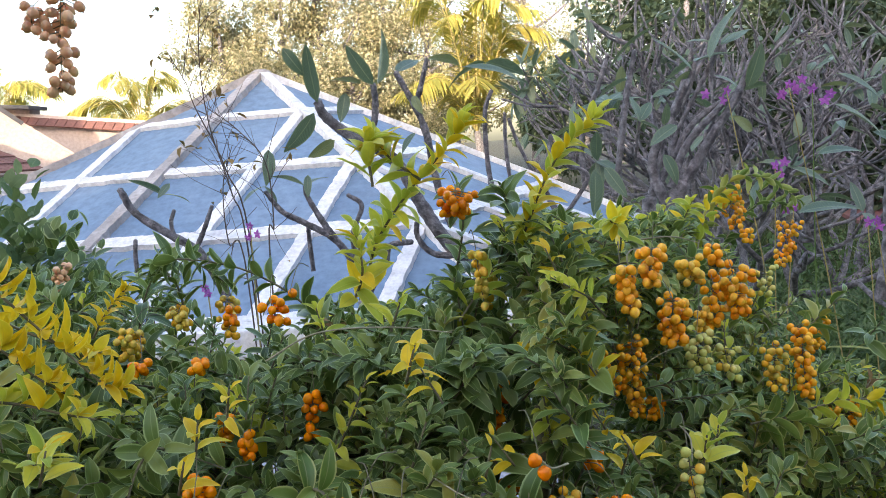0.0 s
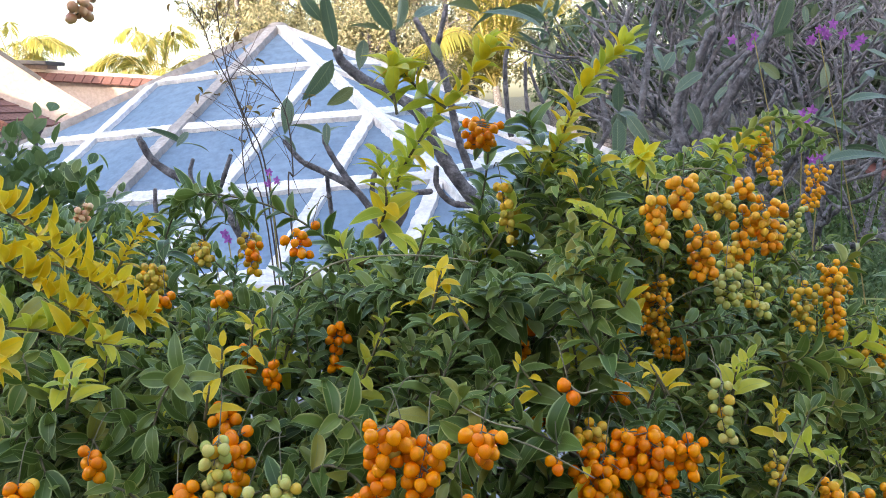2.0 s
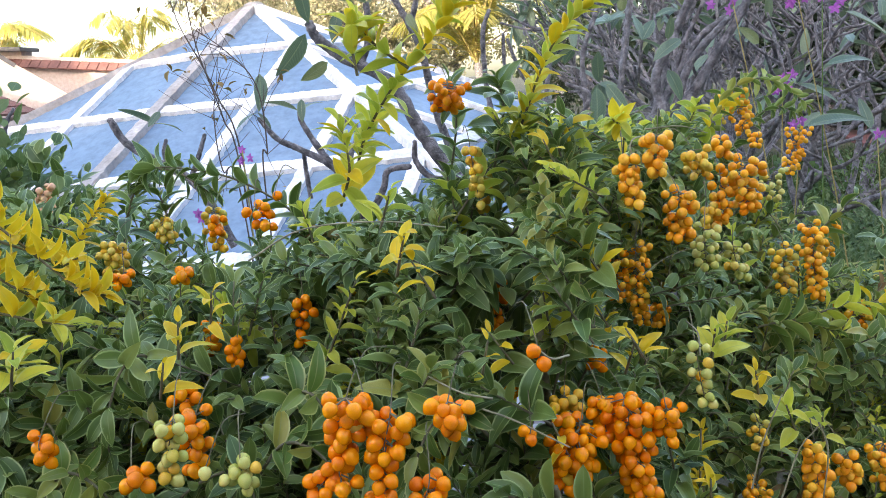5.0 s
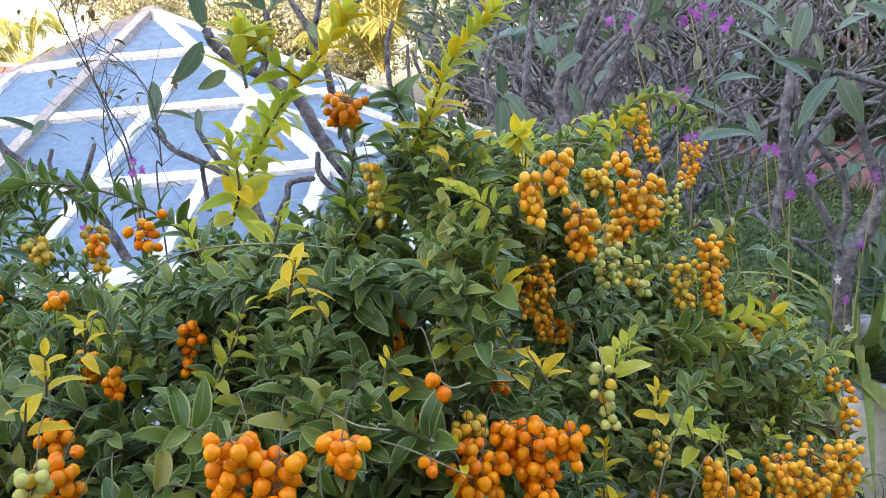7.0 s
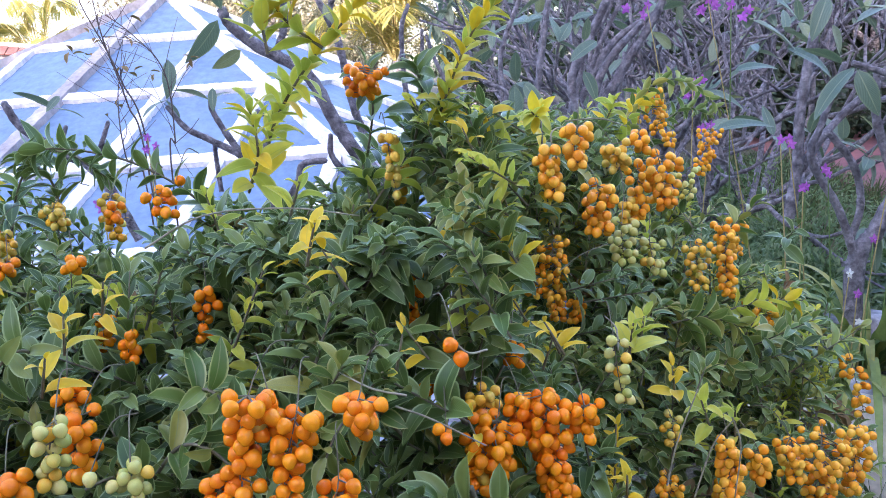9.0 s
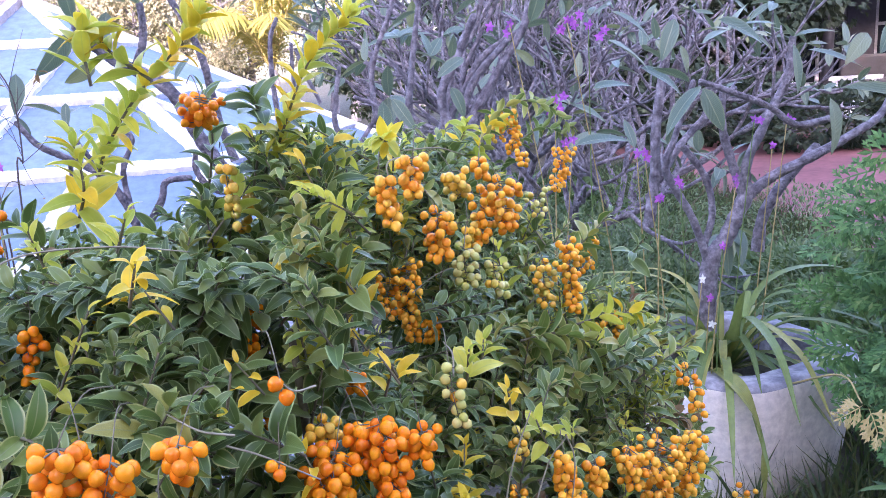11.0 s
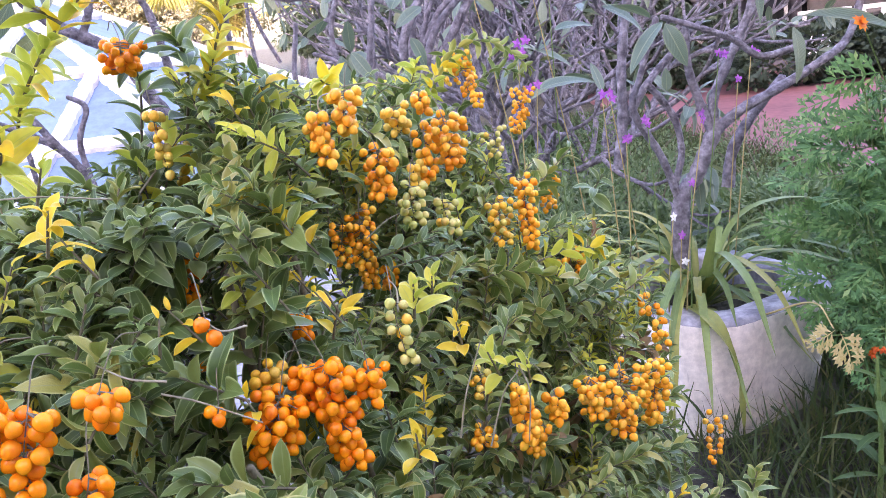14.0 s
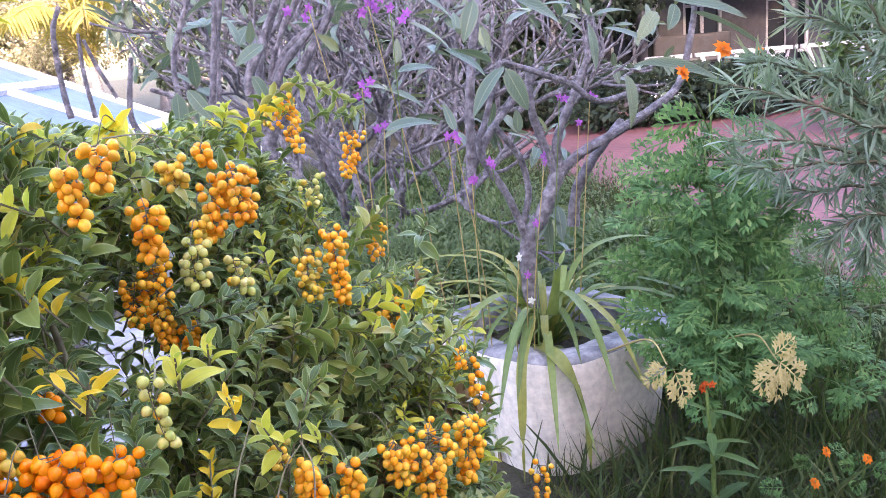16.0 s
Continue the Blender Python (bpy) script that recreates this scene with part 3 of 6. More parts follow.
def rail_panel(m, w):
    bm = bmesh.new()
    box(bm, m @ pose(0, 0, 0.70), w, 0.09, 0.07, 0.01)
    box(bm, m @ pose(0, 0, 0.06), w, 0.07, 0.06, 0.01)
    for foot, head in ((-0.10, -0.36), (0.0, 0.0), (0.10, 0.36)):
        bar(bm, m @ Vector((foot * w, 0, 0.09)), m @ Vector((head * w, 0, 0.67)), 0.06, 0.04, (0, 1, 0))
    return bm


veranda_house()

# unseen walls added behind the camera, sized to keep the low sun off the garden
root = thing("rear_sun_blocker", "unseen plain walls added behind the garden to block the low sun", "house", (0, -9, 0))
bm = bmesh.new()
box(bm, pose(-8, 0, 4.5), 44, 0.4, 9.0)
box(bm, pose(27, 2, 9.0), 26, 0.4, 18.0)
part("wall", bm, M["wall"], root, smooth=False)


# ---------------------------------------------------------------- trees and palms
def crown_tree(name, label, place, height, spread, seed, mat, leaves=5000, leaf=0.22, trunk=0.2, low=0.25):
    rng = random.Random(seed)
    root = thing(name, label, "tree", place, "background trees")
    b = Bunch()
    fork = height * low
    b.tube(spline([(0, 0, -0.1), (0.1 * rng.uniform(-1, 1), 0.1, fork * 0.5), (0, 0, fork), (rng.uniform(-.3, .3), 0, height * 0.75)], 5), trunk, trunk * 0.3, 8, 0.1, rng)
    tips = []
    for i in range(11):
        a = rng.uniform(0, 6.28)
        z0 = fork + (height * 0.72 - fork) * i / 11
        reach = spread * rng.uniform(0.55, 1.0) * (1 - 0.45 * i / 11)
        p2 = Vector((math.cos(a) * reach, math.sin(a) * reach, min(height * 0.97, z0 + reach * rng.uniform(0.35, 0.9))))
        pts = spline([(0, 0, z0), (p2.x * 0.45, p2.y * 0.45, z0 + (p2.z - z0) * 0.35), p2], 5)
        b.tube(pts, trunk * 0.42, trunk * 0.07, 6, 0.1, rng)
        tips += [pts[-1], pts[len(pts) // 2 + 2]]
    b.limb_part("trunk", M["bark"], root)
    shape = blade(1.0, 0.6, 2, 1, 0.3, 0.3)
    c = Bunch()
    clumps = []
    for t in tips:
        for _ in range(5):
            clumps.append((t + rand_dir(rng, 0.7) * spread * rng.uniform(0.1, 0.38), spread * rng.uniform(0.10, 0.26)))
    for i in range(leaves):
        q, r = clumps[rng.randrange(len(clumps))]
        d = rand_dir(rng, 0.75)
        p = q + d * r * rng.uniform(0.35, 1.0) ** 0.5
        out = (d + rand_dir(rng) * 0.8 + Vector((0, 0, -0.25))).normalized()
        put(c, shape, p, basis(out, rand_dir(rng) + Vector((0, 0, 1.2))), leaf * rng.uniform(0.6, 1.3))
    c.part("crown", mat, root, kind="stuff")
    return root


def palm(name, label, place, height, fronds, length, seed, droop=0.55, lift=(0.1, 1.0)):
    rng = random.Random(seed)
    root = thing(name, label, "palm", place, "palms")
    b = Bunch()
    top = Vector((rng.uniform(-.3, .3), 0, height))
    b.tube(spline([(0, 0, -0.1), (0.1, 0, height * 0.5), top], 6), 0.16, 0.10, 8, 0.08, rng)
    b.limb_part("trunk", M["bark"], root)
    shape = blade(1.0, 0.07, 3, 2, 0.25, 0.25, 0.6, 0.5)
    for i in range(fronds):
        a = 6.283 * i / fronds + rng.uniform(-0.2, 0.2)
        rise = rng.uniform(*lift)
        L = length * rng.uniform(0.8, 1.1)
        h = Vector((math.cos(a), math.sin(a), 0)) / math.sqrt(1 + rise * rise * 0.5)
        pts = spline([top, top + h * L * 0.4 + Vector((0, 0, rise * L * 0.42)), top + h * L * 0.85 + Vector((0, 0, rise * L * 0.5 - droop * L * 0.35))], 8)
        f = Bunch()
        f.tube(pts, 0.03, 0.008, 5)
        fr = f.limb_part("frond", M["straw"], root)
        g = Bunch()
        side = h.cross(Vector((0, 0, 1)))
        for k in range(2, len(pts)):
            for s2 in (0.0, 0.33, 0.66):
                p = pts[k - 1].lerp(pts[k], s2)
                dn = (pts[k] - pts[k - 1]).normalized()
                v = (k + s2) / len(pts)
                for s in (-1, 1):
                    d = side * s + dn * 0.7 + Vector((0, 0, -0.35 + rng.uniform(-.2, .2)))
                    put(g, shape, p, basis(d), L * 0.26 * (1.15 - 0.75 * abs(v - 0.45)) * rng.uniform(0.8, 1.1))
        g.part("leaflets", M["palm"], fr, kind="stuff")
    return root


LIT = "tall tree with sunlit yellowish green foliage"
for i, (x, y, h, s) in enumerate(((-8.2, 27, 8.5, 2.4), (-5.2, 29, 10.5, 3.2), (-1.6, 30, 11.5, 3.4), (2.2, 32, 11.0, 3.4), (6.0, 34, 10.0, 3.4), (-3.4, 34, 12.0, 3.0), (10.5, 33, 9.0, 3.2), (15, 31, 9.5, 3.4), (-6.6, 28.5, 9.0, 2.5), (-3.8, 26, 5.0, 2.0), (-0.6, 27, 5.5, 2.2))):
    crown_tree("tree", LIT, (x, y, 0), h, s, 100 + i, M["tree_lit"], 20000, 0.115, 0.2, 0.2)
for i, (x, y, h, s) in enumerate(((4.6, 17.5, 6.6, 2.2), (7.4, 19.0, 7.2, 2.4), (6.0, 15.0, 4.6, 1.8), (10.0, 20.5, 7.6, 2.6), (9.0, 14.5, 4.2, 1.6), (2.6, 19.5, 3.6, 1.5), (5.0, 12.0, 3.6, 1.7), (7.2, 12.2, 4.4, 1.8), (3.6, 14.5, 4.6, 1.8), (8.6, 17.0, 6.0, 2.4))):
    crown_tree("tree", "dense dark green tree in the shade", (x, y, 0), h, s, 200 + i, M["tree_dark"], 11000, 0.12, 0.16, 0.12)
palm("palm_tree", "coconut palm with sunlit drooping fronds", (-12.9, 32.0, 0), 2.6, 18, 3.7, 31, 0.6, (0.2, 1.8))
palm("palm_tree", "coconut palm behind the cream house", (-19.3, 33.0, 0), 3.3, 18, 3.8, 32, 0.6, (0.3, 2.0))
palm("palm_tree", "areca palm with yellow sunlit fronds", (0.0, 22.5, 0), 1.6, 20, 3.6, 33, 0.4, (0.4, 2.4))
palm("palm_tree", "areca palm with yellow sunlit fronds", (2.4, 25.5, 0), 2.2, 16, 2.4, 34, 0.4, (0.3, 1.8))


# ---------------------------------------------------------------- berry bush
rng = random.Random(5)
LEAVES = [blade(1.0, 0.37 + 0.03 * (i % 4), 7, 4, 0.34 + 0.14 * (i % 3), 0.18 + 0.14 * (i % 5), 1.1, 0.62, 0.035, i) for i in range(10)]


def front(x, z):
    """How far ahead the bush's face lies."""
    side = min(0.40, 3.4 * (x - 0.06)) + 0.6 * max(0, x - 0.18) if x > 0.06 else 0.30 * abs(x - 0.06)
    return 0.46 + 0.9 * (z - 1.10) + side


def crest(x):
    """The height of the bush's top."""
    bumps = 0.03 * math.sin(9 * x + 1.0) + 0.02 * math.sin(23 * x)
    if x < -0.12:
        return 1.185 + bumps - 0.05 * (x + 0.12)
    if x < 0.10:
        return 1.205 + 0.14 * (x + 0.12) + bumps
    if x < 0.32:
        return 1.235 + bumps * 0.5
    return 1.235 - 1.0 * (x - 0.32) + bumps


bush = thing("berry_bush", "dense green bush with pale-edged leaves, golden shoots and hanging orange berries", "bush", (0.15, 1.0, 0))
HOME = Vector(bush.location)
green, olive, light, gold, dry = Bunch(), Bunch(), Bunch(), Bunch(), Bunch()
twigs = Bunch()
near = []


def sprig(tip, d, n, size, bunch, length=0.07, spread=0.9, rng=rng, keep=False, stem=True):
    """A leafy shoot that ends at tip: opposite pairs of leaves, each pair turned, smaller toward the end."""
    tip, d = Vector(tip) - HOME, Vector(d).normalized()
    if stem:
        twigs.tube([tip - d * length * 1.15, tip - d * length * 0.5, tip], 0.0012, 0.0007, 4)
    ph = rng.uniform(0, 6.28)
    x = d.orthogonal().normalized()
    y = d.cross(x)
    for i in range(n):
        v = i / max(1, n - 1)
        a = ph + i * 1.57 + (i // 2) * 0.5 + rng.uniform(-0.35, 0.35)
        out = x * math.cos(a) + y * math.sin(a)
        open_ = spread * (1.05 - 0.75 * v) + rng.uniform(-0.15, 0.15)
        w = (d * math.cos(open_) + out * math.sin(open_) + Vector((0, 0, 0.12)))
        p = tip - d * length * (1 - v) + out * 0.001
        s = size * (1.08 - 0.5 * v) * rng.uniform(0.75, 1.2)
        t = basis(w, d * 0.6 + Vector((0, -0.1, 0.8)), rng.uniform(-0.5, 0.5))
        k = rng.randrange(len(LEAVES))
        if keep and len(near) < 300:
            near.append((k, p.copy(), t, s, bunch))
        else:
            put(bunch, LEAVES[k], p, t, s)


# woody frame
for i in range(26):
    x = rng.uniform(-0.7, 0.5)
    z = crest(x) - rng.uniform(0.04, 0.3)
    y = front(x, z) + 0.1
    root_p = Vector((0.15 + rng.uniform(-0.12, 0.12), 1.0 + rng.uniform(-0.1, 0.1), -0.02))
    mid = Vector((root_p.x * 0.6 + x * 0.4, root_p.y * 0.5 + y * 0.5, z * 0.55))
    b = Bunch()
    b.tube([p - HOME for p in spline([root_p, mid, (x, y, z)], 7)], 0.012, 0.003, 6, 0.1, rng)
    b.limb_part("branch", M["twig"], bush)


def arch(pts, r0=0.0008, r1=0.0005):
    b = Bunch()
    b.tube([Vector(p) - HOME for p in spline(pts, 7)], r0, r1, 6)
    return b.limb_part("branch", M["stalk"], bush, "pale arching branch")


def leafy(pts, bunch, size, pairs, spread=0.75, end=6, lift=0.0):
    """A long shoot clothed in opposite leaves along pts."""
    line = spline(pts, 8)
    twigs.tube([p - HOME for p in line], 0.0014, 0.0008, 5)
    for i in range(pairs):
        v = 0.12 + 0.85 * i / pairs
        k = min(len(line) - 2, int(v * (len(line) - 1)))
        p, d = line[k].lerp(line[k + 1], v * (len(line) - 1) - k), (line[k + 1] - line[k]).normalized()
        x = d.orthogonal().normalized()
        y = d.cross(x)
        a = i * 1.3 + rng.uniform(-0.4, 0.4)
        for s in (0, math.pi):
            out = x * math.cos(a + s) + y * math.sin(a + s)
            w = d * math.cos(spread) + out * math.sin(spread) + Vector((0.25 * lift, 0, lift))
            put(gold if bunch is light and rng.random() < 0.5 * v else bunch, LEAVES[rng.randrange(10)], p - HOME, basis(w, d + Vector((0, 0, 0.3)), rng.uniform(-.4, .4)), size * rng.uniform(0.75, 1.2) * (1.1 - 0.4 * v))
    sprig(line[-1], line[-1] - line[-3], end, size * 0.8, bunch, 0.025, 0.6, rng, stem=False)


# ---------------------------------------------------------------- berries
def berry_mesh(name, mat, segs=12, rings_=8):
    bm = bmesh.new()
    bmesh.ops.create_uvsphere(bm, u_segments=segs, v_segments=rings_, radius=0.5)
    for v in bm.verts:
        if v.co.z < -0.4:
            v.co.z -= 0.07
        elif v.co.z > 0.4:
            v.co.z -= 0.05
        if "dull" in name:
            v.co *= 1 + 0.22 * noise.noise(v.co * 4.5)
    me = bpy.data.meshes.new(name)
    bm.to_mesh(me)
    bm.free()
    me.materials.append(mat)
    me.polygons.foreach_set("use_smooth", [True] * len(me.polygons))
    return me


BERRY = {k: berry_mesh("berry_" + k, M[m]) for k, m in (("ripe", "berry"), ("bright", "berry_bright"), ("half", "berry_yellow"), ("green", "berry_green"), ("dull", "berry_dull"))}
LABEL = {"ripe": "cluster of ripe orange berries", "bright": "cluster of bright yellow-orange berries", "half": "cluster of half-ripe yellow berries", "green": "cluster of unripe green berries", "dull": "cluster of dull brownish berries"}
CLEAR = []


def cluster(top, end, radius, n, kind="ripe", size=0.0093, deep=False):
    """A hanging raceme from top to end with n berries round it, on a thin stalk."""
    top, end = Vector(top), Vector(end)
    n, radius = round(n * (1.25 if kind in ("ripe", "bright", "half") else 1.1)), radius * 0.93
    L = (end - top).length
    d = (end - top).normalized()
    x = d.orthogonal().normalized()
    y = d.cross(x)
    b = Bunch()
    away = Vector((rng.uniform(-0.02, 0.02), 0.05, 0.012))
    b.tube([p - HOME for p in spline([top + away, top + away * 0.5 + Vector((0, 0, 0.012)), top, top.lerp(end, 0.5) + x * 0.002, end], 4)], 0.00045, 0.00035, 5)
    # foliage is later kept out of the camera's sightline to these points
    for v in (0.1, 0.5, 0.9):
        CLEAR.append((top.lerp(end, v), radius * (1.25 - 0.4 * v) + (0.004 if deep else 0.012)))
    placed = []
    for i in range(n):
        for attempt in range(40):
            v = (i + rng.random()) / n if attempt < 15 else rng.random()
            a = rng.uniform(0, 6.28)
            rr = radius * (1.1 - 0.6 * v) * math.sqrt(rng.uniform(0.05, 1.1)) * (1 + attempt * 0.02)
            p = top + d * L * v + (x * math.cos(a) + y * math.sin(a)) * rr
            s = size * rng.uniform(0.86, 1.1)
            if all((p - q).length > 0.86 * (s + t) / 2 for q, t in placed):
                placed.append((p, s))
                b.tube([top + d * L * max(0, v - 0.06) - HOME, p - HOME], 0.0006, 0.0005, 4)
                break
    root = b.limb_part("berry_cluster", M["twig"], bush, LABEL[kind])
    for p, s in placed:
        out = p - (top + d * (p - top).dot(d))
        turn = (out.normalized() * 0.7 + Vector((0, 0, -0.7))).to_track_quat("-Z", "Y").to_matrix().to_4x4()
        me = BERRY[kind]
        if kind == "ripe" and rng.random() < 0.012 or kind == "green" and rng.random() < 0.15:
            me = BERRY["half"]
        ob = new("berry", me)
        ob.parent = root
        ob.matrix_basis = Matrix.Translation(p - HOME) @ turn @ Matrix.Diagonal((s, s, s * rng.uniform(0.96, 1.1), 1))
    return root


# near clusters that hang at the front
cluster((-0.069, 0.440, 1.147), (-0.080, 0.440, 1.088), 0.010, 25, "ripe")
cluster((-0.045, 0.440, 1.136), (-0.058, 0.440, 1.081), 0.010, 21, "ripe")
cluster((-0.059, 0.445, 1.139), (-0.063, 0.445, 1.125), 0.008, 7, "ripe")
cluster((-0.086, 0.440, 1.101), (-0.094, 0.440, 1.085), 0.008, 7, "ripe")
cluster((-0.028, 0.450, 1.090), (-0.033, 0.450, 1.063), 0.011, 11, "ripe")
cluster((-0.013, 0.450, 1.136), (-0.013, 0.450, 1.117), 0.010, 11, "ripe")
cluster((0.042, 0.480, 1.156), (0.046, 0.480, 1.140), 0.004, 2, "ripe")
cluster((0.072, 0.560, 1.066), (0.056, 0.560, 1.018), 0.018, 43, "ripe")
cluster((0.106, 0.570, 1.078), (0.115, 0.570, 0.998), 0.016, 50, "ripe")
cluster((0.135, 0.570, 1.069), (0.135, 0.570, 1.041), 0.009, 11, "ripe")
cluster((0.091, 0.580, 1.075), (0.094, 0.580, 1.044), 0.011, 13, "ripe")
cluster((0.029, 0.640, 1.072), (0.030, 0.640, 1.058), 0.012, 8, "ripe", size=0.0083, deep=True)
cluster((0.065, 0.600, 1.073), (0.072, 0.600, 1.055), 0.011, 11, "half", size=0.0083)
cluster((0.018, 0.660, 1.151), (0.011, 0.660, 1.097), 0.011, 18, "ripe", size=0.0083, deep=True)
cluster((0.094, 0.640, 1.092), (0.098, 0.640, 1.073), 0.007, 6, "ripe", size=0.0083)
cluster((0.035, 0.520, 1.082), (0.031, 0.520, 1.074), 0.006, 4, "ripe")
# clusters on the shoulder of the bush
cluster((0.129, 0.660, 1.242), (0.138, 0.660, 1.203), 0.010, 16, "bright", size=0.0083)
cluster((0.156, 0.660, 1.257), (0.153, 0.660, 1.224), 0.011, 14, "bright", size=0.0083)
cluster((0.180, 0.700, 1.205), (0.181, 0.700, 1.163), 0.015, 25, "bright", size=0.0083)
cluster((0.204, 0.740, 1.233), (0.209, 0.740, 1.210), 0.013, 13, "half", size=0.0083)
cluster((0.233, 0.760, 1.239), (0.235, 0.760, 1.221), 0.009, 7, "bright", size=0.0083)
cluster((0.257, 0.780, 1.215), (0.265, 0.780, 1.167), 0.019, 35, "bright", size=0.0083)
cluster((0.238, 0.780, 1.204), (0.237, 0.780, 1.153), 0.014, 20, "bright", size=0.0083)
cluster((0.222, 0.770, 1.177), (0.224, 0.770, 1.156), 0.011, 8, "half", size=0.0083)
cluster((0.508, 1.200, 1.057), (0.507, 1.200, 1.002), 0.020, 26, "bright", size=0.0083)
cluster((0.411, 1.300, 1.254), (0.424, 1.300, 1.188), 0.024, 33, "bright", size=0.0083)
cluster((0.392, 1.300, 1.242), (0.388, 1.300, 1.208), 0.015, 13, "half", size=0.0083)
cluster((0.547, 1.400, 1.179), (0.530, 1.400, 1.101), 0.022, 38, "bright", size=0.0083)
cluster((0.413, 1.200, 1.196), (0.404, 1.200, 1.176), 0.012, 7, "bright", size=0.0083)
cluster((0.368, 0.900, 1.121), (0.375, 0.900, 1.036), 0.013, 43, "bright", size=0.0083)
cluster((0.338, 0.900, 1.101), (0.340, 0.900, 1.049), 0.016, 25, "half", size=0.0083)
cluster((0.398, 1.100, 1.155), (0.400, 1.100, 1.116), 0.021, 18, "green", size=0.0080)
cluster((0.163, 0.930, 1.095), (0.156, 0.930, 1.045), 0.014, 18, "bright", size=0.0083)
cluster((0.183, 0.930, 1.108), (0.184, 0.930, 1.016), 0.017, 50, "bright", size=0.0083)
cluster((0.209, 0.930, 1.038), (0.207, 0.930, 1.010), 0.011, 11, "bright", size=0.0083)
cluster((0.211, 0.740, 1.162), (0.213, 0.740, 1.126), 0.015, 18, "green", size=0.0080)
cluster((0.248, 0.780, 1.136), (0.256, 0.780, 1.099), 0.014, 15, "green", size=0.0080)
cluster((0.160, 0.580, 1.112), (0.167, 0.580, 1.062), 0.008, 11, "green", size=0.0080)
cluster((0.457, 1.000, 0.998), (0.461, 1.000, 0.960), 0.023, 15, "bright", size=0.0083)
cluster((0.247, 1.050, 1.076), (0.242, 1.050, 1.024), 0.010, 6, "half", size=0.0083)
# clusters low on the far flank
cluster((0.260, 0.620, 1.005), (0.265, 0.620, 0.953), 0.011, 23, "bright", size=0.0083)
cluster((0.303, 0.660, 0.974), (0.305, 0.660, 0.945), 0.011, 14, "bright", size=0.0083)
cluster((0.361, 0.720, 0.951), (0.368, 0.720, 0.907), 0.020, 23, "bright", size=0.0083)
cluster((0.402, 0.740, 0.940), (0.402, 0.740, 0.871), 0.029, 55, "bright", size=0.0083)
cluster((0.462, 0.780, 0.925), (0.457, 0.780, 0.847), 0.018, 40, "bright", size=0.0083)
cluster((0.491, 0.850, 0.970), (0.509, 0.850, 0.906), 0.014, 16, "bright", size=0.0083)
cluster((0.259, 0.750, 0.966), (0.262, 0.750, 0.937), 0.014, 8, "half", size=0.0083)
cluster((0.256, 0.750, 0.901), (0.259, 0.750, 0.883), 0.015, 11, "bright", size=0.0083)
cluster((0.318, 0.750, 0.898), (0.308, 0.750, 0.862), 0.014, 15, "bright", size=0.0083)
cluster((0.630, 0.950, 0.744), (0.635, 0.950, 0.670), 0.017, 18, "bright", size=0.0083)
# clusters on the other flank
cluster((-0.006, 0.740, 1.312), (-0.010, 0.740, 1.288), 0.020, 25, "ripe", size=0.0083)
cluster((0.009, 0.720, 1.255), (0.014, 0.720, 1.203), 0.005, 11, "half", size=0.0083)
cluster((-0.183, 0.470, 1.130), (-0.192, 0.470, 1.088), 0.009, 18, "green", size=0.0080)
cluster((-0.213, 0.560, 1.118), (-0.210, 0.560, 1.098), 0.011, 8, "ripe", deep=True)
cluster((-0.220, 0.660, 1.138), (-0.223, 0.660, 1.107), 0.008, 7, "ripe", size=0.0083, deep=True)
cluster((-0.140, 0.660, 1.152), (-0.146, 0.660, 1.110), 0.006, 11, "ripe", size=0.0083, deep=True)
cluster((-0.210, 0.460, 1.102), (-0.203, 0.460, 1.091), 0.007, 5, "ripe")
cluster((-0.142, 0.460, 1.105), (-0.142, 0.460, 1.085), 0.010, 11, "green", size=0.0080)
cluster((-0.160, 0.450, 1.106), (-0.161, 0.450, 1.099), 0.004, 2, "green", size=0.0080)
cluster((-0.251, 0.800, 1.205), (-0.251, 0.800, 1.186), 0.009, 6, "ripe", size=0.0083)
cluster((-0.313, 0.820, 1.203), (-0.311, 0.820, 1.181), 0.011, 11, "half", size=0.0083)
cluster((-0.379, 0.850, 1.169), (-0.385, 0.850, 1.144), 0.011, 13, "half", size=0.0083)
cluster((-0.186, 0.720, 1.225), (-0.177, 0.720, 1.200), 0.012, 8, "ripe")
cluster((-0.161, 0.700, 1.237), (-0.159, 0.700, 1.227), 0.004, 2, "ripe")
cluster((-0.271, 0.850, 1.205), (-0.269, 0.850, 1.161), 0.012, 20, "half", size=0.0083)
cluster((-0.324, 0.850, 1.202), (-0.327, 0.850, 1.180), 0.009, 8, "half", size=0.0083)
cluster((-0.360, 0.800, 1.187), (-0.366, 0.800, 1.154), 0.010, 15, "half", size=0.0083)
cluster((-0.589, 1.100, 1.226), (-0.590, 1.100, 1.189), 0.011, 18, "dull")
cluster((0.019, 0.800, 1.224), (0.017, 0.800, 1.186), 0.008, 11, "half", size=0.0083)
cluster((-0.254, 0.700, 1.175), (-0.256, 0.700, 1.164), 0.008, 5, "ripe")
cluster((-0.316, 0.720, 1.173), (-0.326, 0.720, 1.160), 0.008, 5, "ripe")
cluster((-0.181, 0.500, 1.120), (-0.189, 0.500, 1.079), 0.009, 15, "ripe")
cluster((-0.309, 0.450, 1.114), (-0.312, 0.450, 1.099), 0.008, 6, "ripe")
cluster((-0.287, 0.500, 1.113), (-0.288, 0.500, 1.092), 0.007, 6, "ripe")
cluster((-0.187, 0.620, 1.133), (-0.192, 0.620, 1.109), 0.007, 6, "ripe", size=0.0083)
